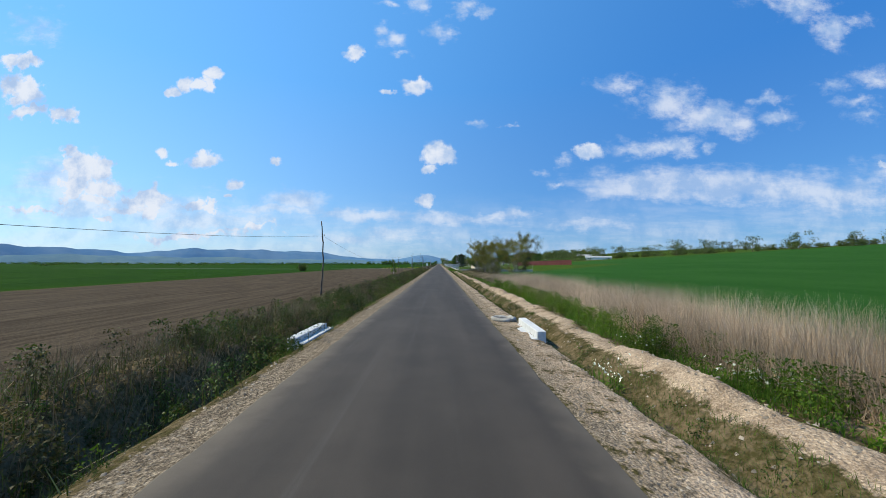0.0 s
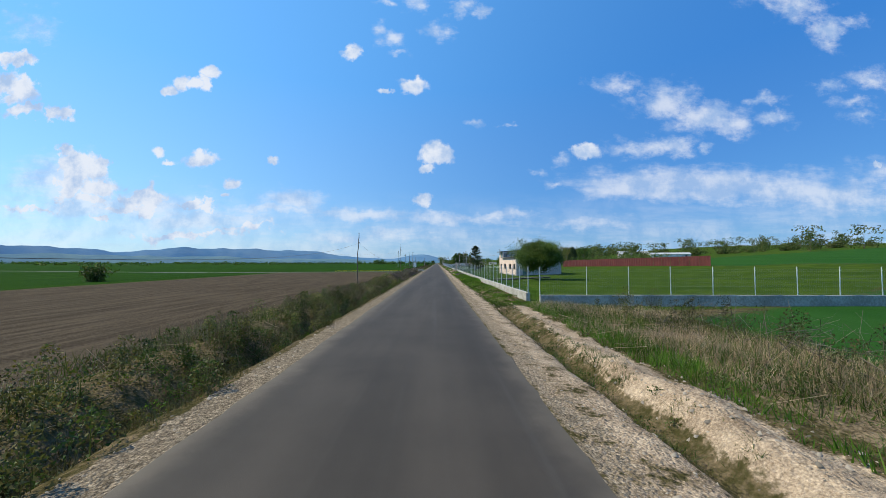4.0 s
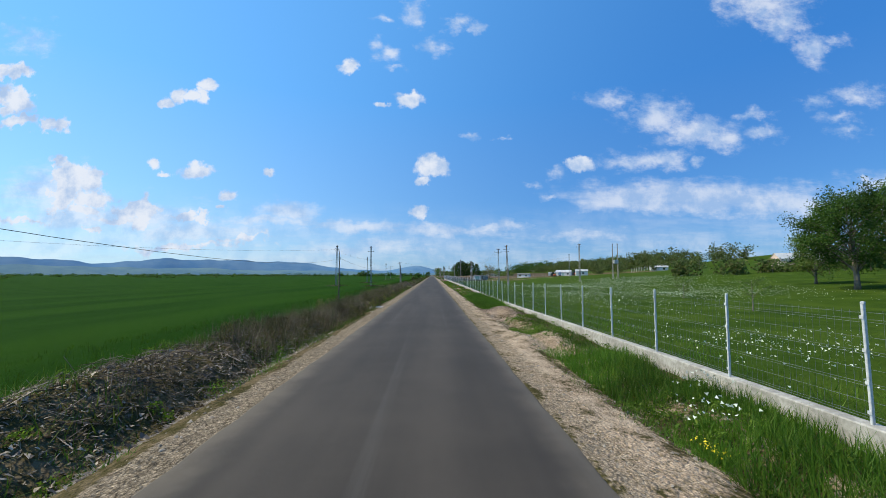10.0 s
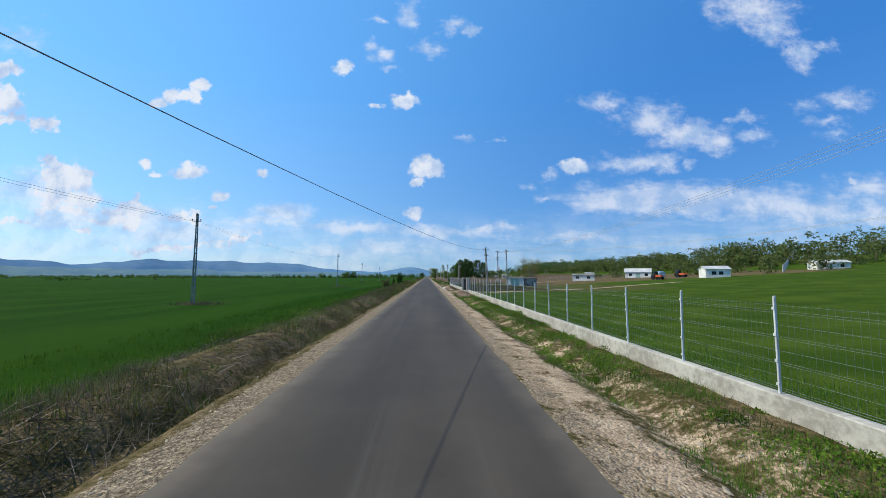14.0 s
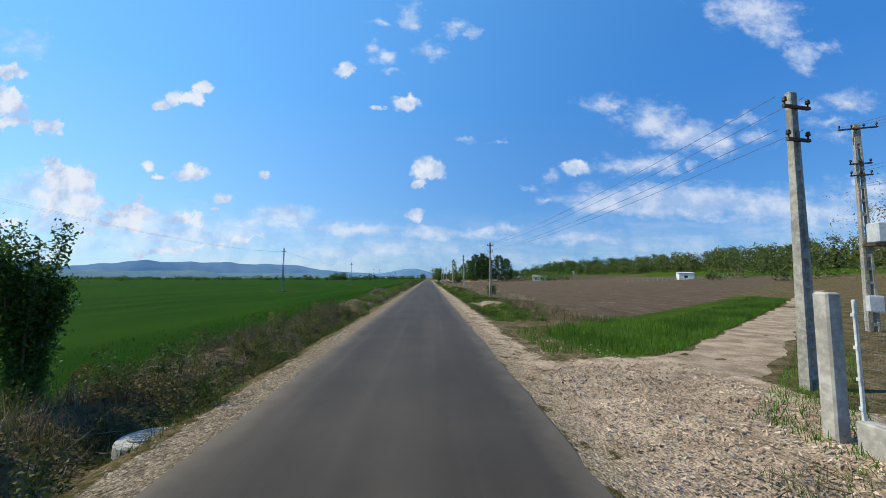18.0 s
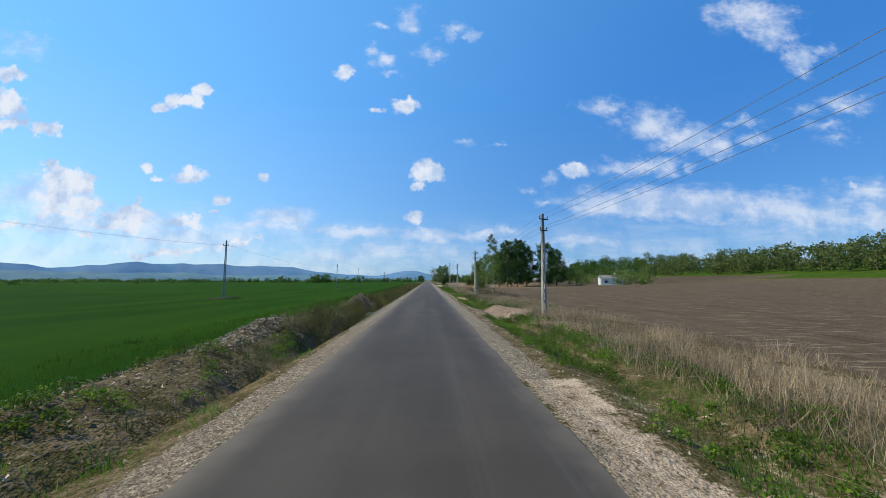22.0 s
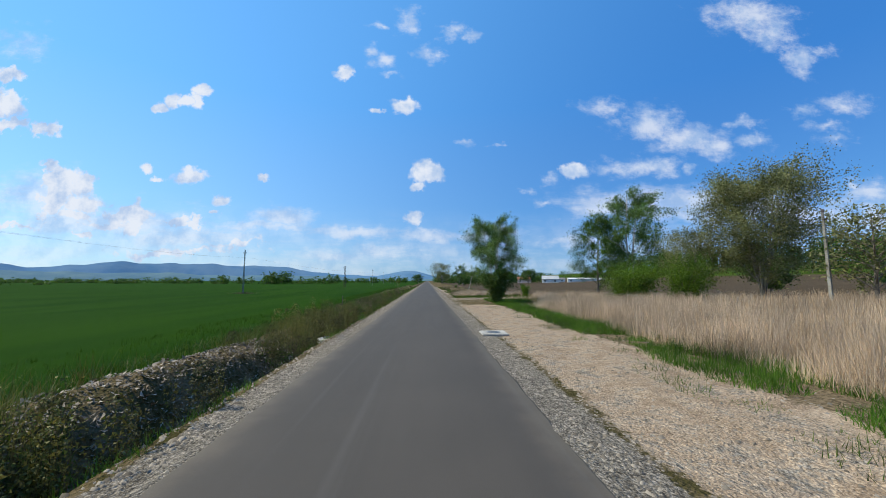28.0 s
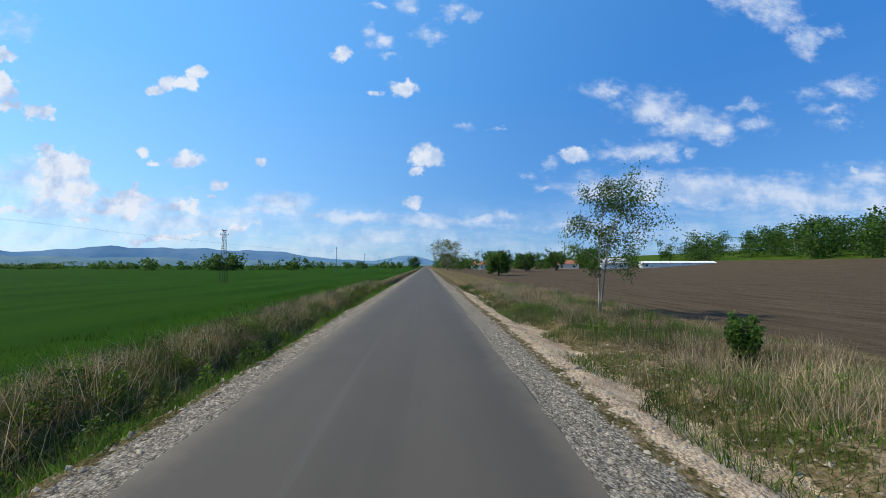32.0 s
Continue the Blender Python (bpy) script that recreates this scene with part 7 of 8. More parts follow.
def stones(y0, y1, x0, x1, n, lo, hi, seed, label, thr=0.0, mat=None):
    r = np.random.default_rng(seed)
    p = spots(n, y0, y1, x0, x1, r, thr, 1.2, seed, 1)
    n = len(p)
    sz = 1.15 * (lo + (hi - lo) * r.uniform(0, 1, n) ** 2.2)
    base = np.array([(1, 0.1, -0.3), (0.1, 0.9, -0.3), (-1, -0.1, -0.3), (-0.1, -0.9, -0.3), (0.4, 0.25, 0.5), (-0.42, -0.2, 0.42)], float)
    az = r.uniform(0, math.tau, n)
    ca, sa = np.cos(az)[:, None], np.sin(az)[:, None]
    u = base[None] * r.uniform(0.65, 1.3, (n, 6, 1)) + r.normal(0, 0.13, (n, 6, 3))
    u = np.stack([u[:, :, 0] * ca - u[:, :, 1] * sa, u[:, :, 0] * sa + u[:, :, 1] * ca, u[:, :, 2]], 2)
    v = p[:, None, :] + u * sz[:, None, None]
    v[:, :, 2] += (sz * 0.25)[:, None]
    k = np.arange(n)[:, None] * 6
    f = np.concatenate([k + np.array(q) for q in ((0, 1, 4), (1, 5, 4), (1, 2, 5), (2, 3, 5), (3, 4, 5), (3, 0, 4))])
    grow("stones", label, "gravel", mat or M_STONE, v.reshape(-1, 3), f)


def chips(y0, y1, x0, x1, n, lo, hi, seed, label, thr=0.0, mat=None):
    """Shredded wood: flat splinters lying loose."""
    r = np.random.default_rng(seed)
    p = spots(n * (0.8 if hi < 0.045 else 1.0), y0, y1, x0, x1, r, thr, 2.0, seed, 1)
    n = len(p)
    p[:, 2] += r.uniform(0.01, 0.06, n)
    big = 1.9 if hi < 0.045 else 1.3
    az, ln = r.uniform(0, math.tau, n), r.uniform(lo, hi, n) * big
    d = np.stack([np.cos(az), np.sin(az), r.normal(0, 0.4, n)], 1) * ln[:, None]
    e = np.stack([-np.sin(az), np.cos(az), r.normal(0, 0.5, n)], 1) * (ln * r.uniform(0.15, 0.4, n))[:, None]
    v = np.stack([p - d - e, p + d, p - d * 0.6 + e * 1.6], 1).reshape(-1, 3)
    grow("wood_chips", label, "wood chips", mat or M_CHIP, v, np.arange(3 * n).reshape(n, 3))


def flowers(at, n, rad, lo, hi, size, mat, seed, label):
    r = np.random.default_rng(seed)
    x, y = at[0] + r.normal(0, rad, n), at[1] + r.normal(0, rad, n)
    c = np.stack([x, y, land(x, y) + r.uniform(lo, hi, n)], 1)
    ob = thing("flowering_plant", (0, 0, 0), label, "flowers", "flowering plants by the road")
    ob.matrix_world = pose(at[0], at[1], G(*at))
    base = np.array([at[0], at[1], G(*at)])
    v, f = leaf_quads(c - base, size, r, 0.9)
    part("blossoms", bulk("blossoms", v, f, mat), None, ob)
    sv, sf = blades(np.stack([x, y, land(x, y)], 1) - base, lo, hi, 0.01, 0.15, r)
    part("stalks", bulk("stalks", sv, sf, M_LUSH), None, ob)
    lv, lf = leaf_quads(np.stack([at[0] + r.normal(0, rad * 0.9, n * 2), at[1] + r.normal(0, rad * 0.9, n * 2), G(*at) + r.uniform(0.02, lo, n * 2)], 1) - base, 0.05, r, 0.4)
    part("leaves", bulk("leaves", lv, lf, M_BRIGHTWEED), None, ob)


# gravel shoulders
for y0, y1 in ((-12, 120), (120, 300), (300, 470), (470, 570)):
    stones(y0, y1, -3.7, -2.85, 22 * (y1 - y0), 0.010, 0.045, 200 + y0, "pale loose gravel along the asphalt edge")
    stones(y0, y1, 2.85, 4.6, 44 * (y1 - y0), 0.010, 0.042, 300 + y0, "pale loose gravel and pebbles along the asphalt edge")
for y0, y1 in ((570, 660), (660, 750), (750, 850)):
    stones(y0, y1, -3.72, -2.85, 64 * (y1 - y0), 0.018, 0.062, 400 + y0, "crushed grey stone along the asphalt edge")
    stones(y0, y1, 2.85, 4.5, 64 * (y1 - y0), 0.016, 0.058, 500 + y0, "crushed grey stone along the asphalt edge")
stones(704, 757, 4.0, 10.0, 5500, 0.014, 0.05, 600, "stones strewn over the stony opening")
stones(0, 121, 4.6, 6.4, 6000, 0.01, 0.05, 601, "stones in the spoil ridge")
stones(401, 466, 3.4, 7.2, 4200, 0.012, 0.06, 602, "stones in dug earth")
stones(758, 812, 4.0, 7.0, 5200, 0.012, 0.06, 603, "rubble stones on the verge")
stones(122, 400, 4.2, 6.4, 4500, 0.01, 0.06, 604, "stones in the bare verge", 0.4)
stones(470, 700, 4.2, 6.6, 5200, 0.014, 0.055, 605, "stones in the bare verge", 0.45)

# ditch and bank beside the crop ------------------------------------------------
DW = "dense mixed weeds and grass on the ditch bank"
GR, BR = "thick green grass lining the ditch", "fine brown dead weeds massed on the bank"
# y0, y1, green strip thr, brown thr, brown height, mixed thr, brown colour
for i, (y0, y1, tg, tb, hb, tm, bm_) in enumerate(((-8, 60, 0.34, 0.40, 0.95, 0.40, M_HAZE), (60, 152, 0.38, 0.40, 0.95, 0.40, M_HAZE), (152, 214, 0.50, 0.60, 0.5, 0.52, M_HAZE), (222.5, 262, 0.44, 0.56, 0.5, 0.48, M_HAZE),
                                            (262, 322, 0.36, 0.30, 1.0, 0.46, M_HAZE), (322, 400, 0.46, 0.52, 0.6, 0.46, M_HAZE), (400, 478, 0.42, 0.42, 0.8, 0.42, M_HAZE), (478, 566, 0.60, 0.62, 0.35, 0.50, M_HAZE),
                                            (566, 650, 0.48, 0.42, 1.0, 0.46, M_OLIVE), (650, 726, 0.42, 0.42, 1.2, 0.44, M_OLIVE), (726, 780, 0.28, 0.46, 0.75, 0.30, M_HAZE), (780, 850, 0.18, 0.48, 0.9, 0.2, M_DRY))):
    low = y0 == 478
    sward(y0, y1, -5.2, -3.5, 380, 0.12, 0.36, 0.013, 0.5, (M_BROWNWEED if i < 3 or 4 <= i < 7 else M_LUSH) if i % 2 else M_GRASS, GR, 1000 + i, tg + (0.06 if i < 7 else 0.02), 1.8)
    sward(y0, y1, -5.6 if low else -7.9, -4.7, 230, hb * 0.45, hb, 0.013, 0.38, bm_, BR, 1020 + i, tb, 2.6)
    sward(y0, y1, -9.6, -4.4, 140, 0.18, 0.3 if low else 0.55, 0.020, 0.5, M_GRASS, "mixed green and dry grass on the ditch bank", 1040 + i, tm, 2.2)
    sward(y0, y1, -9.2, -6.6, 90, 0.15, 0.45, 0.016, 0.4, M_WHEAT if y0 > 220 else M_DRY, "grass along the field's edge", 1060 + i, 0.45, 2.0)
sward(64, 75, -5.6, -3.9, 420, 0.25, 0.6, 0.015, 0.35, M_LUSH, "tall bright green grass filling the ditch", 1080, 0.42, 4.0)
sward(78, 88, -6.2, -4.0, 420, 0.3, 0.65, 0.015, 0.35, M_LUSH, "tall bright green grass filling the ditch", 1081, 0.2, 4.0)
for i, (y0, y1, per, hi, mats) in enumerate(((-8, 70, 4.4, 0.95, (M_WEED, M_BROWNWEED, M_WEED)), (70, 150, 3.6, 0.95, (M_OLIVE, M_WEED, M_BROWNWEED)), (262, 325, 1.8, 0.9, (M_BROWNWEED, M_OLIVE)), (400, 478, 2.2, 0.85, (M_WEED, M_OLIVE)),
                                             (566, 660, 2.6, 1.0, (M_OLIVE, M_BROWNWEED)), (660, 726, 3.0, 1.3, (M_OLIVE, M_BROWNWEED)), (726, 850, 2.4, 0.7, (M_WEED, M_BRIGHTWEED, M_OLIVE)))):
    for j, m_ in enumerate(mats):
        weeds(y0, y1, -6.6, -3.75, per / len(mats) * 1.9, hi * 0.35, hi, 0.5, 190, 0.04, m_, "rounded leafy mound of weeds on the ditch bank", 1100 + 10 * i + j, 0.42, 3.0, 0.7)
weeds(-8, 150, -7.6, -4.0, 3.2, 0.3, 0.9, 0.3, 90, 0.034, M_BROWNWEED, "brownish leafy weeds on the ditch bank", 6, 0.42)
weeds(-8, 150, -5.6, -3.7, 3.4, 0.25, 0.7, 0.28, 90, 0.034, M_WEED, DW, 4, 0.45)
weeds(-8, 150, -5.6, -3.8, 1.4, 0.15, 0.45, 0.26, 70, 0.034, M_BRIGHTWEED, "bright green weeds on the ditch bank", 5, 0.5)
twigs(-8, 150, -7.5, -4.0, 1950, 0.3, 1.0, 0.005, 7, "dead stalks among the weeds", M_DRY, 0.35, 0.7, 0.3)
TW = "tangled heap of dead branches along the ditch"
twigs(157, 180, -6.9, -4.0, 11000, 0.10, 0.5, 0.0055, 8, TW, None, 0.15, 0.35, 0.30)
twigs(180, 213.5, -6.8, -3.9, 18000, 0.10, 0.5, 0.0055, 9, TW, None, 0.08, 0.32, 0.34)
twigs(231, 250, -7.4, -4.2, 5250, 0.2, 0.8, 0.008, 10, TW, None, 0.15, 0.35, 0.22)
twigs(256, 285, -7.6, -4.6, 2250, 0.25, 0.9, 0.008, 11, TW, None, 0.35, 0.3, 0.12)
twigs(286, 322, -7.4, -4.6, 1500, 0.2, 0.5, 0.005, 110, "dry bent stalks in brown weeds", None, 0.2, 0.6, 0.4)
twigs(318, 352, -8.6, -4.2, 14000, 0.12, 0.6, 0.009, 12, "broad mat of grey dead branches over the bank", None, 0.08, 0.28, 0.16)
twigs(352, 412, -7.4, -4.4, 3000, 0.25, 1.0, 0.008, 13, TW, None, 0.3, 0.3, 0.1)
twigs(412, 478, -7.6, -4.2, 3750, 0.25, 1.1, 0.008, 14, TW, None, 0.3, 0.3, 0.12)
twigs(503, 511.5, -8.8, -6.0, 4200, 0.12, 0.5, 0.009, 15, "mound of shredded grey branches by the ditch", None, 0.1, 0.3, 0.2)
twigs(515, 570, -7.2, -4.2, 2200, 0.12, 0.5, 0.006, 16, TW, None, 0.42, 0.25, 0.06)
twigs(566, 600, -6.6, -4.0, 1800, 0.15, 0.8, 0.008, 111, "bent dead branches at the ditch's edge", None, 0.3, 0.4, 0.15)
chips(247, 268, -8.5, -3.9, 16000, 0.02, 0.06, 17, "grey-brown shredded wood spread over the bank", 0.15)
chips(478, 562, -7.2, -4.7, 9000, 0.018, 0.05, 18, "grey-brown shredded wood spread over the bank", 0.44)
chips(561.5, 571.5, -9.0, -5.6, 7500, 0.02, 0.06, 19, "heap of grey shredded wood by the ditch", 0.05)
chips(583, 590.5, -8.2, -4.2, 9000, 0.02, 0.075, 20, "heap of grey shredded wood by the ditch", 0.0)
chips(703, 716, -6.8, -4.4, 5200, 0.02, 0.06, 21, "heap of grey shredded wood by the ditch", 0.1)
weeds(150, 213, -5.4, -4.0, 3.0, 0.3, 0.75, 0.22, 60, 0.03, M_BROWNWEED, "brownish weeds in the ditch", 23, 0.45)
weeds(222, 262, -7.0, -3.9, 2.6, 0.15, 0.5, 0.28, 90, 0.034, M_BRIGHTWEED, "bright green weeds beside the road", 27, 0.42)
weeds(262, 330, -7.4, -4.0, 2.4, 0.4, 1.0, 0.26, 80, 0.034, M_BROWNWEED, "brown leafy weeds crowding the ditch", 25, 0.35)
weeds(280, 330, -5.2, -3.8, 2.2, 0.15, 0.45, 0.26, 80, 0.034, M_BRIGHTWEED, "bright green weeds beside the road", 112, 0.4)
weeds(286, 300, -7.6, -6.4, 0.7, 1.0, 1.5, 0.2, 90, 0.04, M_WEED, "tall dark thistle-like weeds on the bank", 113, 0.0)
weeds(395, 478, -7.4, -4.0, 5.0, 0.25, 0.8, 0.3, 90, 0.034, M_WEED, DW, 29, 0.35)
weeds(440, 478, -7.6, -4.4, 2.6, 0.3, 0.9, 0.25, 70, 0.034, M_BROWNWEED, "brownish weeds on the ditch bank", 30, 0.35)
weeds(476, 566, -7.6, -4.7, 12.0, 0.10, 0.34, 0.32, 80, 0.036, M_BRIGHTWEED, "low bright green weeds on the ditch bank", 32, 0.46)
weeds(478, 566, -9.0, -6.2, 3.4, 0.12, 0.35, 0.36, 80, 0.036, M_WEED, "dark green leafy weeds at the wheat's edge", 114, 0.40)
weeds(566, 655, -6.2, -3.75, 6.0, 0.4, 1.2, 0.28, 100, 0.03, M_BROWNWEED, "tall brown-green weeds crowding the ditch", 33, 0.44)
weeds(578, 583, -5.8, -4.4, 5.0, 0.7, 1.35, 0.3, 150, 0.03, M_OLIVE, "tall yellow-green bushy weeds beside a manhole", 115, 0.0)
weeds(699.5, 706, -5.8, -4.0, 7.0, 0.7, 1.6, 0.26, 150, 0.032, M_OLIVE, "tall yellow-green bushy weeds by the ditch", 119, 0.0)
weeds(655, 726, -5.9, -3.75, 9.0, 0.6, 1.7, 0.28, 120, 0.033, M_OLIVE, "tall yellow-green weeds crowding the ditch", 34, 0.38)
weeds(726, 850, -6.6, -3.9, 4.0, 0.25, 0.8, 0.3, 90, 0.034, M_WEED, DW, 39, 0.38)
weeds(726, 850, -5.4, -3.9, 1.6, 0.2, 0.5, 0.28, 80, 0.038, M_BRIGHTWEED, "bright green nettles beside crushed stone", 116, 0.42)
sward(762, 850, -8.4, -6.0, 260, 0.35, 0.8, 0.012, 0.4, M_DRY, "dry beige grass above the ditch", 117, 0.44, 3.0)
twigs(726, 850, -6.6, -4.0, 975, 0.3, 1.0, 0.006, 118, "dead bent stalks among green weeds", M_DRY, 0.35, 0.6, 0.3)
sward(192, 213, -13.0, -6.6, 170, 0.08, 0.3, 0.013, 0.45, M_LUSH, "fresh grass between ditch and ploughed field", 1090, 0.36, 2.2)
sward(196, 214, -9.6, -6.2, 90, 0.4, 0.9, 0.010, 0.4, M_DRY, "tall pale stalks above the ditch", 1091, 0.42, 2.4, "dry_grass")
r_ = np.random.default_rng(79)
x = r_.uniform(-34, -9, 3200)
y = SIDE(x) + 4.2 + np.abs(r_.normal(0, 1.1, len(x)))
v, f = leaf_tris(np.stack([x, y, land(x, y) + r_.uniform(0.15, 0.4, len(x))], 1), 0.035, r_, 0.9)
grow("yellow_flowers", "drift of yellow flowers along the side road", "flowers", M_YELLOW, v, f)
# crop edges
grass(222, 520, -13.5, -6.9, 150, 0.12, 0.26, 0.016, 0.3, M_WHEAT, "young green wheat", 41, 0.1, tuft=5, plain=True)
grass(520, 850, -13.5, -7.6, 150, 0.12, 0.26, 0.016, 0.3, M_WHEAT, "young green wheat", 42, 0.1, tuft=5, plain=True)
for x, y in FIELD_POLES[:6] + [(-14.7, 344.7), (-25.0, 351.2)]:
    r_ = np.random.default_rng(int(y))
    p = np.stack([x + r_.normal(0.4, 1.3, 700), y + r_.normal(0, 0.5, 700), np.zeros(700)], 1)
    p[:, 2] = land(p[:, 0], p[:, 1])
    v, f = blades(p, 0.15, 0.5, 0.03, 0.5, r_)
    grow("grass", "rough uncut grass round a pole's foot", "grass", M_HAZE, v, f)

# the other verge ---------------------------------------------------------------
RD = "dense stand of fine dry beige reeds"
sward(-8, 44, 7.2, 11.8, 700, 0.6, 2.0, 0.010, 0.40, M_REED, RD, 50, 0.20, 3.0, "reeds", 0.22)
sward(44, 66, 7.0, 11.6, 460, 0.45, 1.4, 0.010, 0.36, M_REED, RD, 51, 0.32, 3.0, "reeds", 0.22)
sward(-8, 66, 6.8, 11.6, 150, 0.5, 1.3, 0.012, 0.4, M_HAZE, "brown dead stems among reeds", 150, 0.3, 3.0, "reeds")
sward(62, 122, 6.4, 11.8, 200, 0.25, 0.65, 0.014, 0.45, M_DRY, "tangled dry grass under the walnut trees", 52, 0.40, 2.4, "dry_grass")
sward(60, 122, 5.9, 12.5, 260, 0.15, 0.5, 0.020, 0.45, M_GRASS, "green and straw grass under the walnut trees", 151, 0.36, 2.4)
sward(62, 122, 6.0, 12.4, 200, 0.25, 0.7, 0.013, 0.45, M_DRY, "straw-coloured grass under the walnut trees", 152, 0.42, 2.0, "dry_grass")
sward(-8, 122, 5.9, 7.4, 340, 0.15, 0.5, 0.020, 0.45, M_LUSH, "green grass at the foot of the reeds", 53, 0.46, 2.4)
weeds(-8, 40, 6.1, 7.5, 6.0, 0.45, 1.0, 0.4, 170, 0.038, M_BRIGHTWEED, "bright yellow-green bushy weeds before the reeds", 54, 0.22, 3.0)
weeds(44, 122, 6.0, 8.0, 2.2, 0.2, 0.6, 0.3, 80, 0.034, M_WEED, "green weeds along the spoil ridge", 55, 0.45)
sward(-8, 122, 4.0, 5.2, 900, 0.05, 0.22, 0.010, 0.6, M_GRASS, "grass tufts between gravel and spoil", 56, 0.40, 1.6)
weeds(-8, 122, 4.1, 5.0, 3.2, 0.08, 0.28, 0.22, 60, 0.026, M_WEED, "low weeds in gravel", 57, 0.5)
twigs(18, 122, 6.0, 9.5, 1125, 0.3, 1.3, 0.007, 58, "pale dead branches among dry grass", M_DRY, 0.4, 0.5, 0.25)
weeds(80, 122, 9.0, 14.0, 3.2, 0.5, 1.5, 0.45, 110, 0.045, M_BROWNWEED, "brown undergrowth beneath the walnut trees", 59, 0.3)
twigs(80, 118, 9.0, 14.5, 1050, 0.6, 1.8, 0.008, 159, "bare brown branches in the undergrowth", None, 0.25, 0.8, 0.7)
# verge before the fence
for i, (y0, y1) in enumerate(((122, 213), (222, 315), (315, 408))):
    sward(y0, y1, 4.3, 6.75, 900, 0.06, 0.24, 0.012, 0.45, M_LUSH, "cushions of green grass before the fence wall", 60 + 3 * i, 0.37, 1.6)
    sward(y0, y1, 3.9, 6.7, 260, 0.06, 0.2, 0.013, 0.55, M_GRASS, "thin dull grass on the bare verge", 61 + 3 * i, 0.46, 1.2)
    weeds(y0, y1, 4.2, 6.7, 8.0, 0.08, 0.28, 0.34, 90, 0.034, M_BRIGHTWEED, "low broad-leaved green weeds on the verge", 62 + 3 * i, 0.44)
    sward(y0, y1, 5.8, 6.8, 240, 0.05, 0.2, 0.014, 0.5, M_HAZE, "dry brown litter along the fence wall", 160 + i, 0.40, 1.6, "dry_grass")
    sward(y0, y1, 6.95, 11.0, 80, 0.08, 0.28, 0.018, 0.4, M_LUSH, "green meadow grass behind the fence", 74 + i, 0.20, 2.2)
for i, (y0, y1) in enumerate(((151, 160), (250, 262), (280, 298), (224, 227.6))):
    sward(y0, y1, 4.5, 6.85, 1100, 0.18, 0.50, 0.018, 0.4, M_LUSH, "thick bright green grass before the fence wall", 170 + i, 0.26, 2.4)
sward(416, 456, 7.0, 24, 150, 0.15, 0.6, 0.018, 0.4, M_HAZE, "rough brown growth on the neglected yard", 163, 0.34, 3.0, "dry_grass")
sward(416, 456, 7.0, 22, 160, 0.1, 0.4, 0.018, 0.4, M_GRASS, "rough grass on the neglected yard", 164, 0.44, 3.0)
weeds(444, 458, 7.4, 12, 2.6, 0.3, 1.0, 0.32, 100, 0.036, M_BRIGHTWEED, "yellow-green weeds behind the fence's end", 165, 0.3)
twigs(177.5, 184, 4.9, 6.5, 2600, 0.10, 0.5, 0.006, 190, "dry cut branches before the fence wall", None, 0.15, 0.35, 0.22)
sward(176, 180.5, 5.5, 6.8, 1500, 0.15, 0.42, 0.012, 0.4, M_LUSH, "thick bright green grass before the fence wall", 189, 0.2, 2.4)
sward(184.5, 190, 5.0, 6.6, 1200, 0.12, 0.34, 0.012, 0.4, M_LUSH, "thick bright green grass before the fence wall", 188, 0.34, 1.8)
twigs(320, 345, 4.6, 6.6, 675, 0.3, 1.2, 0.008, 191, "grey dry branches before the fence wall", None, 0.3, 0.25, 0.06)
chips(204.5, 212, 4.8, 6.6, 9000, 0.008, 0.025, 192, "heap of pale wood chips before the fence", 0.05, M_PALECHIP)
chips(227.5, 234.5, 3.8, 6.7, 22100, 0.007, 0.022, 193, "pale wood chips covering the verge", 0.05, M_PALECHIP)
chips(271, 280, 4.0, 6.4, 11900, 0.010, 0.032, 194, "pale wood chips spread on the verge", 0.1, M_PALECHIP)
chips(398.5, 407.5, 4.3, 6.7, 12000, 0.012, 0.04, 199, "pale wood chips and splinters over dug earth", 0.1, M_PALECHIP)
twigs(398, 420, 4.2, 6.6, 900, 0.15, 0.5, 0.006, 200, "splintered roots in dug earth", None, 0.2, 0.3, 0.05)
chips(403, 409, 4.4, 6.6, 6800, 0.010, 0.032, 195, "pale wood chips beside the gate", 0.1, M_PALECHIP)
twigs(416, 455, 4.2, 6.6, 1950, 0.2, 0.9, 0.006, 196, "roots and dead branches in dug earth", None, 0.3, 0.3, 0.05)
sward(416, 455, 4.2, 6.7, 380, 0.06, 0.25, 0.015, 0.45, M_GRASS, "grass tufts on dug earth", 197, 0.5, 1.4)
chips(448, 461, 3.5, 8.2, 16000, 0.010, 0.032, 198, "pale wood chips strewn over the dirt track", 0.2, M_PALECHIP)
r_ = np.random.default_rng(76)
p = np.concatenate([np.stack([r_.normal(a, b, n), r_.normal(c, d, n), np.zeros(n)], 1) for a, b, c, d, n in ((14, 2.2, 262, 3, 500), (36, 6, 300, 6, 3000), (45, 9, 340, 8, 4200), (60, 10, 360, 9, 3500), (30, 7, 330, 6, 2500), (20, 3, 300, 5, 700), (17, 3, 290, 9, 600), (40, 8, 318, 5, 1500))])
p[:, 2] = land(p[:, 0], p[:, 1]) + 0.22
v, f = leaf_tris(p, 0.04, r_, 0.9)
grow("white_flowers", "drifts of small white flowers in the meadow", "flowers", M_WHITE, v, f)
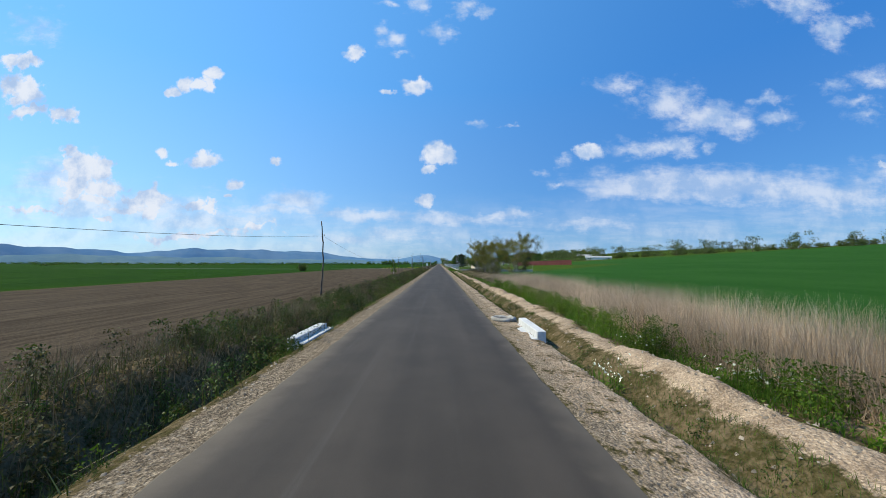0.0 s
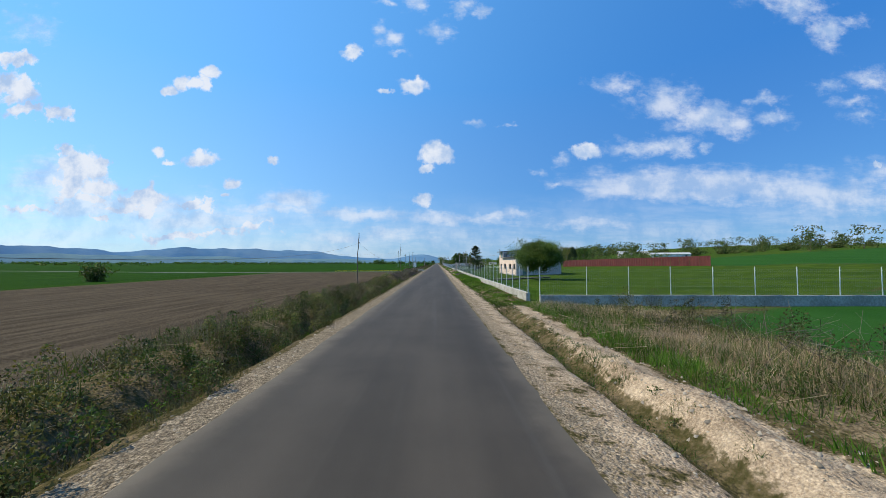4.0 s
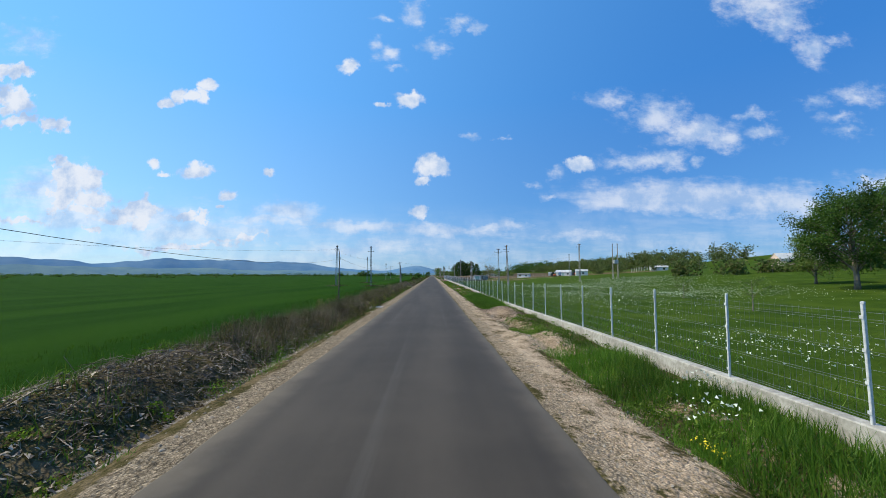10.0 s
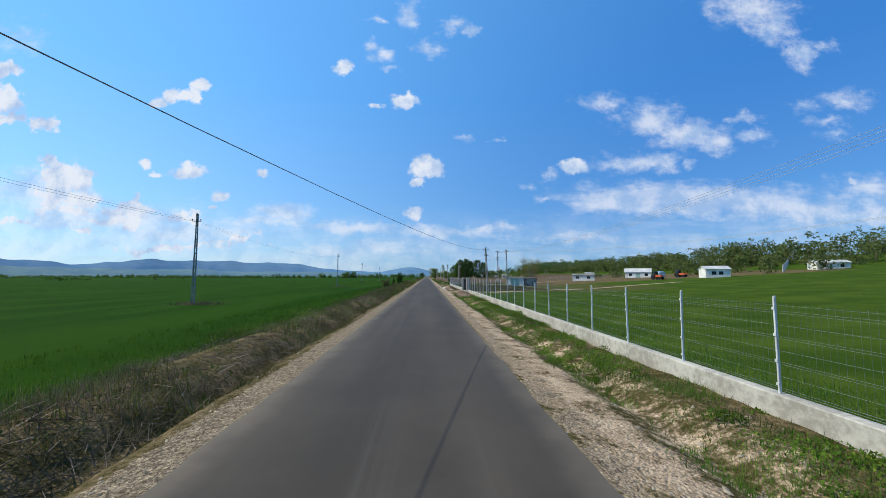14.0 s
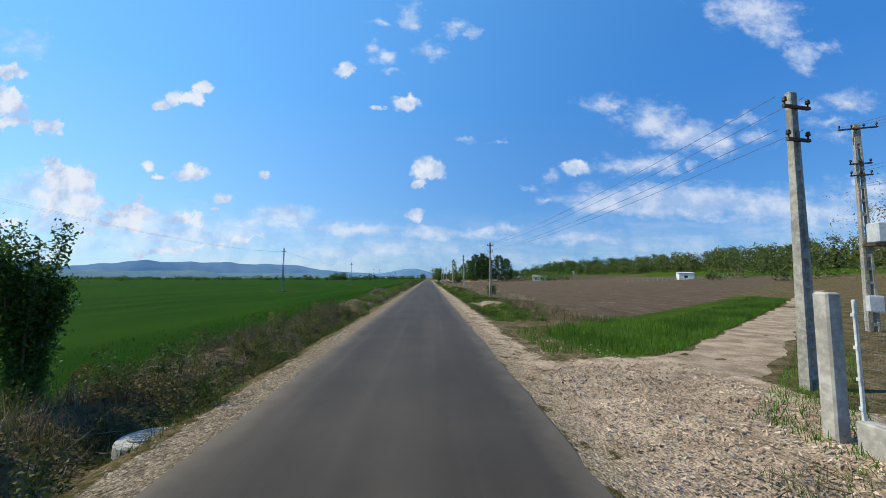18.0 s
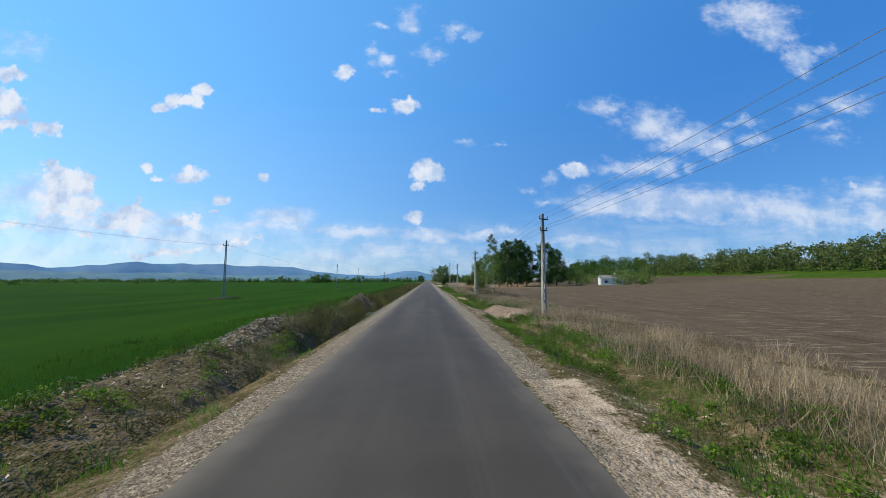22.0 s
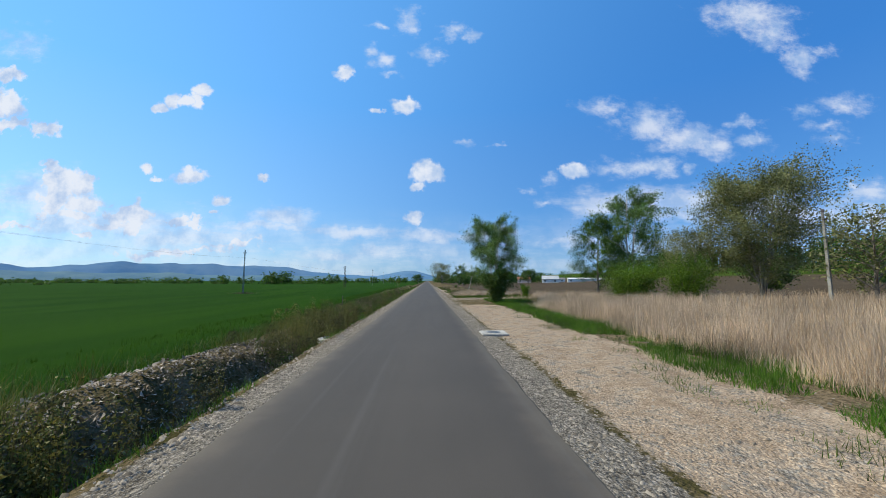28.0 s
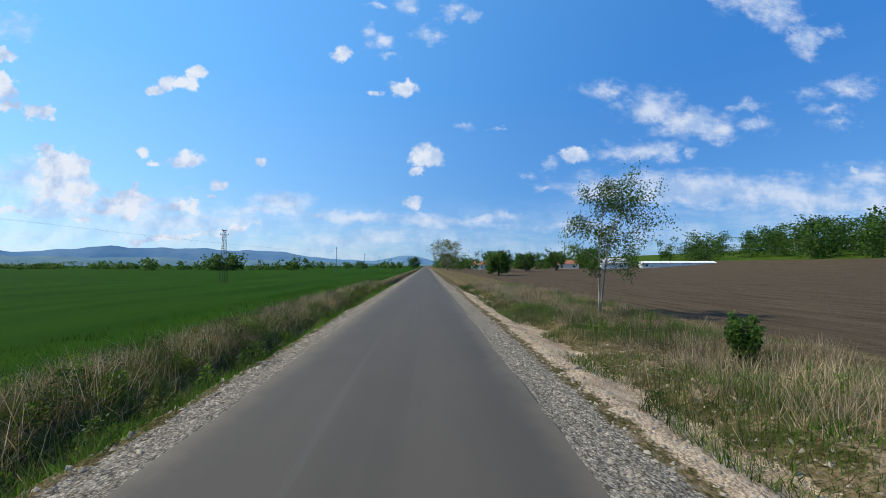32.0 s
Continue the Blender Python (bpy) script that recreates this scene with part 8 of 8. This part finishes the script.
# beyond the dirt track
r_ = np.random.default_rng(77)
x = r_.uniform(4.6, 40, 26000)
y = 0.88 * (x - 8) + 462.0 + r_.uniform(0, 1, len(x)) ** 1.4 * np.where(x < 14, 9.0, 5.0)
p = np.stack([x, y, land(x, y) - 0.01], 1)[y > 462.5]
v, f = blades(p, 0.12, 0.42, 0.026, 0.4, r_, True)
grow("grass", "lush green grass beside the dirt track", "grass", M_LUSH, v, f)
x = r_.uniform(6.3, 16, 2600)
y = 0.9 * (x - 7) + 457.2 - r_.uniform(0, 1, len(x)) * 2.0
v, f = blades(np.stack([x, y, land(x, y) - 0.01], 1), 0.06, 0.25, 0.02, 0.5, r_, True)
grow("grass", "grass tufts round the concrete pole's foot", "grass", M_LUSH, v, f)
for i, (y0, y1) in enumerate(((472, 545), (545, 620), (620, 700))):
    sward(y0, y1, 4.4, 7.6, 400, 0.10, 0.34, 0.013, 0.42, M_LUSH, "green grass and herbs on the verge", 80 + i, 0.38, 2.2)
    sward(y0, y1, 4.2, 8.6, 200, 0.08, 0.35, 0.015, 0.5, M_GRASS, "mixed grass on the verge", 180 + i, 0.34, 1.8)
    weeds(y0, y1, 4.4, 7.8, 6.0, 0.10, 0.36, 0.32, 80, 0.042, M_BRIGHTWEED, "broad-leaved green weeds on the verge", 280 + i, 0.38)
    sward(max(y0, 494), y1, 7.8 if y0 < 540 else 6.5, 13.2, 240, 0.25, 0.85, 0.011, 0.4, M_DRY, "dry straw-coloured grass beside the field", 380 + i, 0.36, 3.5, "dry_grass")
    sward(y0, y1, 6.2, 12.0, 130, 0.2, 0.7, 0.012, 0.45, M_HAZE, "brown dead weeds beside the field", 480 + i, 0.40, 2.6, "dry_grass")
    weeds(y0, y1, 6.8, 10.5, 1.2, 0.3, 0.95, 0.24, 70, 0.03, M_BROWNWEED, "brown leafy weeds beside the field", 580 + i, 0.42)
weeds(474, 548, 4.3, 8.6, 9.0, 0.12, 0.45, 0.34, 80, 0.042, M_WEED, "dark green broad-leaved weeds on the verge", 585, 0.36)
weeds(474, 604, 4.2, 8.0, 5.0, 0.10, 0.38, 0.32, 80, 0.042, M_BRIGHTWEED, "fresh green herbs on the verge", 586, 0.36)
sward(585, 600, 7.5, 13, 420, 0.2, 0.5, 0.02, 0.4, M_LUSH, "bright green grass patch before the ploughed field", 83, 0.38, 3.0)
weeds(604, 640, 8.8, 13.5, 4.0, 0.4, 1.2, 0.4, 90, 0.036, M_BROWNWEED, "dark brown undergrowth round the poplar saplings", 590, 0.34)
twigs(603, 640, 8.6, 13.5, 1800, 0.4, 1.5, 0.008, 591, "bare dead branches round the poplar saplings", None, 0.2, 0.8, 0.6)
twigs(500, 690, 5.5, 10.5, 1650, 0.3, 1.2, 0.006, 85, "bleached dead stalks in the weeds", M_DRY, 0.4, 0.4, 0.2)
chips(484, 491, 4.6, 8.2, 10200, 0.010, 0.032, 86, "spread heap of pale wood chips", 0.1, M_PALECHIP)
chips(548, 555, 4.6, 8.6, 11900, 0.010, 0.032, 87, "spread heap of pale wood chips", 0.1, M_PALECHIP)
chips(578, 588, 4.4, 9.5, 23800, 0.010, 0.032, 88, "spread heap of pale wood chips", 0.1, M_PALECHIP)
chips(522, 530, 4.6, 8.2, 10200, 0.010, 0.032, 89, "spread heap of pale wood chips", 0.15, M_PALECHIP)
# reed bed by the poplars
sward(680, 706, 8.8, 13, 520, 0.35, 1.15, 0.011, 0.55, M_REED, RD, 90, 0.2, 3.0, "reeds", 0.25)
sward(680, 706, 12.6, 24, 170, 0.7, 1.75, 0.022, 0.3, M_REED, RD, 93, 0.16, 3.0, "reeds")
sward(704, 736, 10.4, 20, 330, 0.55, 1.75, 0.015, 0.34, M_REED, RD, 91, 0.2, 3.0, "reeds", 0.25)
sward(704, 742, 20, 50, 40, 1.0, 1.8, 0.04, 0.22, M_REED, RD, 92, 0.2, 3.0, "reeds")
sward(690, 742, 9.6, 22, 50, 0.6, 1.4, 0.014, 0.4, M_HAZE, "brown dead stems among reeds", 190, 0.3, 3.0, "reeds")
sward(640, 702, 4.9, 8.6, 520, 0.15, 0.5, 0.013, 0.42, M_LUSH, "thick green grass before the reeds", 193, 0.40, 2.6)
sward(690, 736, 8.0, 11.4, 420, 0.2, 0.6, 0.02, 0.4, M_LUSH, "green grass edging the reed bed", 94, 0.42, 3.0)
sward(700, 742, 6.4, 9.4, 200, 0.08, 0.3, 0.015, 0.45, M_GRASS, "grass straying over stony ground", 199, 0.58, 1.6)
sward(738, 752, 8.0, 14.0, 360, 0.15, 0.5, 0.018, 0.4, M_LUSH, "green grass under the aspen", 95, 0.34, 2.4)
weeds(690, 736, 7.6, 10.6, 1.4, 0.15, 0.5, 0.28, 80, 0.034, M_WEED, "dark green nettles before the reeds", 96, 0.42)
sward(738, 764, 13.5, 46, 70, 0.5, 1.4, 0.03, 0.34, M_REED, RD, 98, 0.30, 4.0, "reeds")
sward(738, 766, 9.5, 40, 40, 0.2, 0.6, 0.03, 0.45, M_GRASS, "rough grass beneath the aspens", 99, 0.36, 3.0)
# corner of the stony track
r_ = np.random.default_rng(78)
def corner(n, x0, x1, off, deep, lo, hi, width, lean, mat, label, name="grass"):
    x = x0 + (x1 - x0) * r_.uniform(0, 1, n)
    y = 756.6 + 0.85 * np.clip(x - 6.6, 0, 99) + off + r_.uniform(0, 1, n) * deep
    y = y + 1.6 * (patchy(x, y, 0.9, 21) - 0.5) + 0.7 * (patchy(x, y, 0.3, 22) - 0.5)
    ok = patchy(x, y, 1.5, 9) * 0.6 + patchy(x, y, 0.5, 4) * 0.4 > 0.33
    v, f = blades(np.stack([x, y, land(x, y) - 0.01], 1)[ok], lo, hi, width, lean, r_, True)
    grow(name, label, "grass", mat, v, f)
corner(8000, 4.7, 17, 0.0, 3.4, 0.12, 0.45, 0.02, 0.55, M_GRASS, "mixed grass at the corner of the stony track")
corner(9000, 4.7, 17, 0.0, 2.6, 0.12, 0.42, 0.020, 0.55, M_LUSH, "lush green grass at the corner of the stony track")
corner(30000, 5.0, 18, 1.4, 9.0, 0.3, 1.1, 0.012, 0.4, M_REED, "thin dry reeds behind the green grass", "reeds")
corner(5000, 5.0, 18, 1.2, 9.0, 0.3, 0.9, 0.012, 0.4, M_HAZE, "brown stems among dry reeds", "reeds")
# last stretch
sward(768, 850, 6.4, 13.2, 270, 0.3, 0.9, 0.013, 0.42, M_DRY, "dry straw-coloured grass before the ploughed field", 100, 0.38, 3.0, "dry_grass")
sward(768, 850, 5.4, 12.8, 130, 0.25, 0.75, 0.012, 0.45, M_HAZE, "brown stalks before the ploughed field", 104, 0.36, 2.4, "dry_grass")
sward(758, 850, 4.6, 9.6, 340, 0.1, 0.4, 0.018, 0.45, M_GRASS, "green grass among dry stalks", 101, 0.40, 2.0)
sward(786, 850, 5.6, 12.0, 420, 0.12, 0.45, 0.013, 0.45, M_LUSH, "fresh green grass among dry stalks", 107, 0.48, 2.4)
sward(780, 850, -6.2, -3.7, 460, 0.25, 0.6, 0.012, 0.45, M_GRASS, "tall fresh green grass filling the ditch", 108, 0.36, 4.0)
sward(768, 850, 9.6, 13.4, 260, 0.2, 0.55, 0.02, 0.4, M_LUSH, "green grass along the field's edge", 105, 0.44, 3.0)
weeds(758, 850, 4.8, 9.0, 2.4, 0.12, 0.45, 0.28, 80, 0.032, M_WEED, "green weeds among dry grass", 102, 0.42)
weeds(764, 850, 8.0, 12.5, 1.2, 0.3, 1.0, 0.24, 80, 0.034, M_BRIGHTWEED, "yellow-green weeds at the field's edge", 103, 0.45)
twigs(764, 850, 5.0, 10.5, 1200, 0.3, 1.2, 0.006, 106, "bleached dead stalks in dry grass", M_DRY, 0.35, 0.4, 0.15)
# flowers
for i, (x, y) in enumerate(((4.3, 155.6), (4.9, 157.2), (4.6, 181.0), (4.1, 180.4), (4.7, 255.4), (4.6, 334.2), (5.2, 332.2), (5.9, 331.2), (5.9, 479.6), (8.2, 704.2), (5.3, 767.0), (-5.2, 306.3), (-6.6, 540.5), (-6.2, 533.5))):
    flowers((x, y), 42, 0.11, 0.16, 0.3, 0.017, M_YELLOW, 700 + i, "clump of small yellow flowers on the verge")
for i, (x, y) in enumerate(((6.4, 11.0), (6.7, 7.8), (6.9, 7.0), (4.4, 8.6), (-7.2, 157.5), (-6.8, 158.4), (5.3, 256.2), (5.1, 224.6), (6.2, 257.8))):
    flowers((x, y), 40, 0.26, 0.25, 0.5, 0.028, M_WHITE, 730 + i, "clump of flat white flower heads on the verge")
solid("plastic_bottle", Shape().lathe([(0.03, 0), (0.035, 0.02), (0.035, 0.15), (0.012, 0.2), (0.012, 0.22)], 10), material("teal_plastic", two_tone((0.03, 0.22, 0.22), (0.05, 0.32, 0.3), 4, 1), 0.25), "crushed teal plastic bottle lying on gravel", "bottle", at=(4.6, 781.6, G(4.6, 781.6) + 0.02), turn=30).rotation_euler = (1.4, 0.2, 0.6)
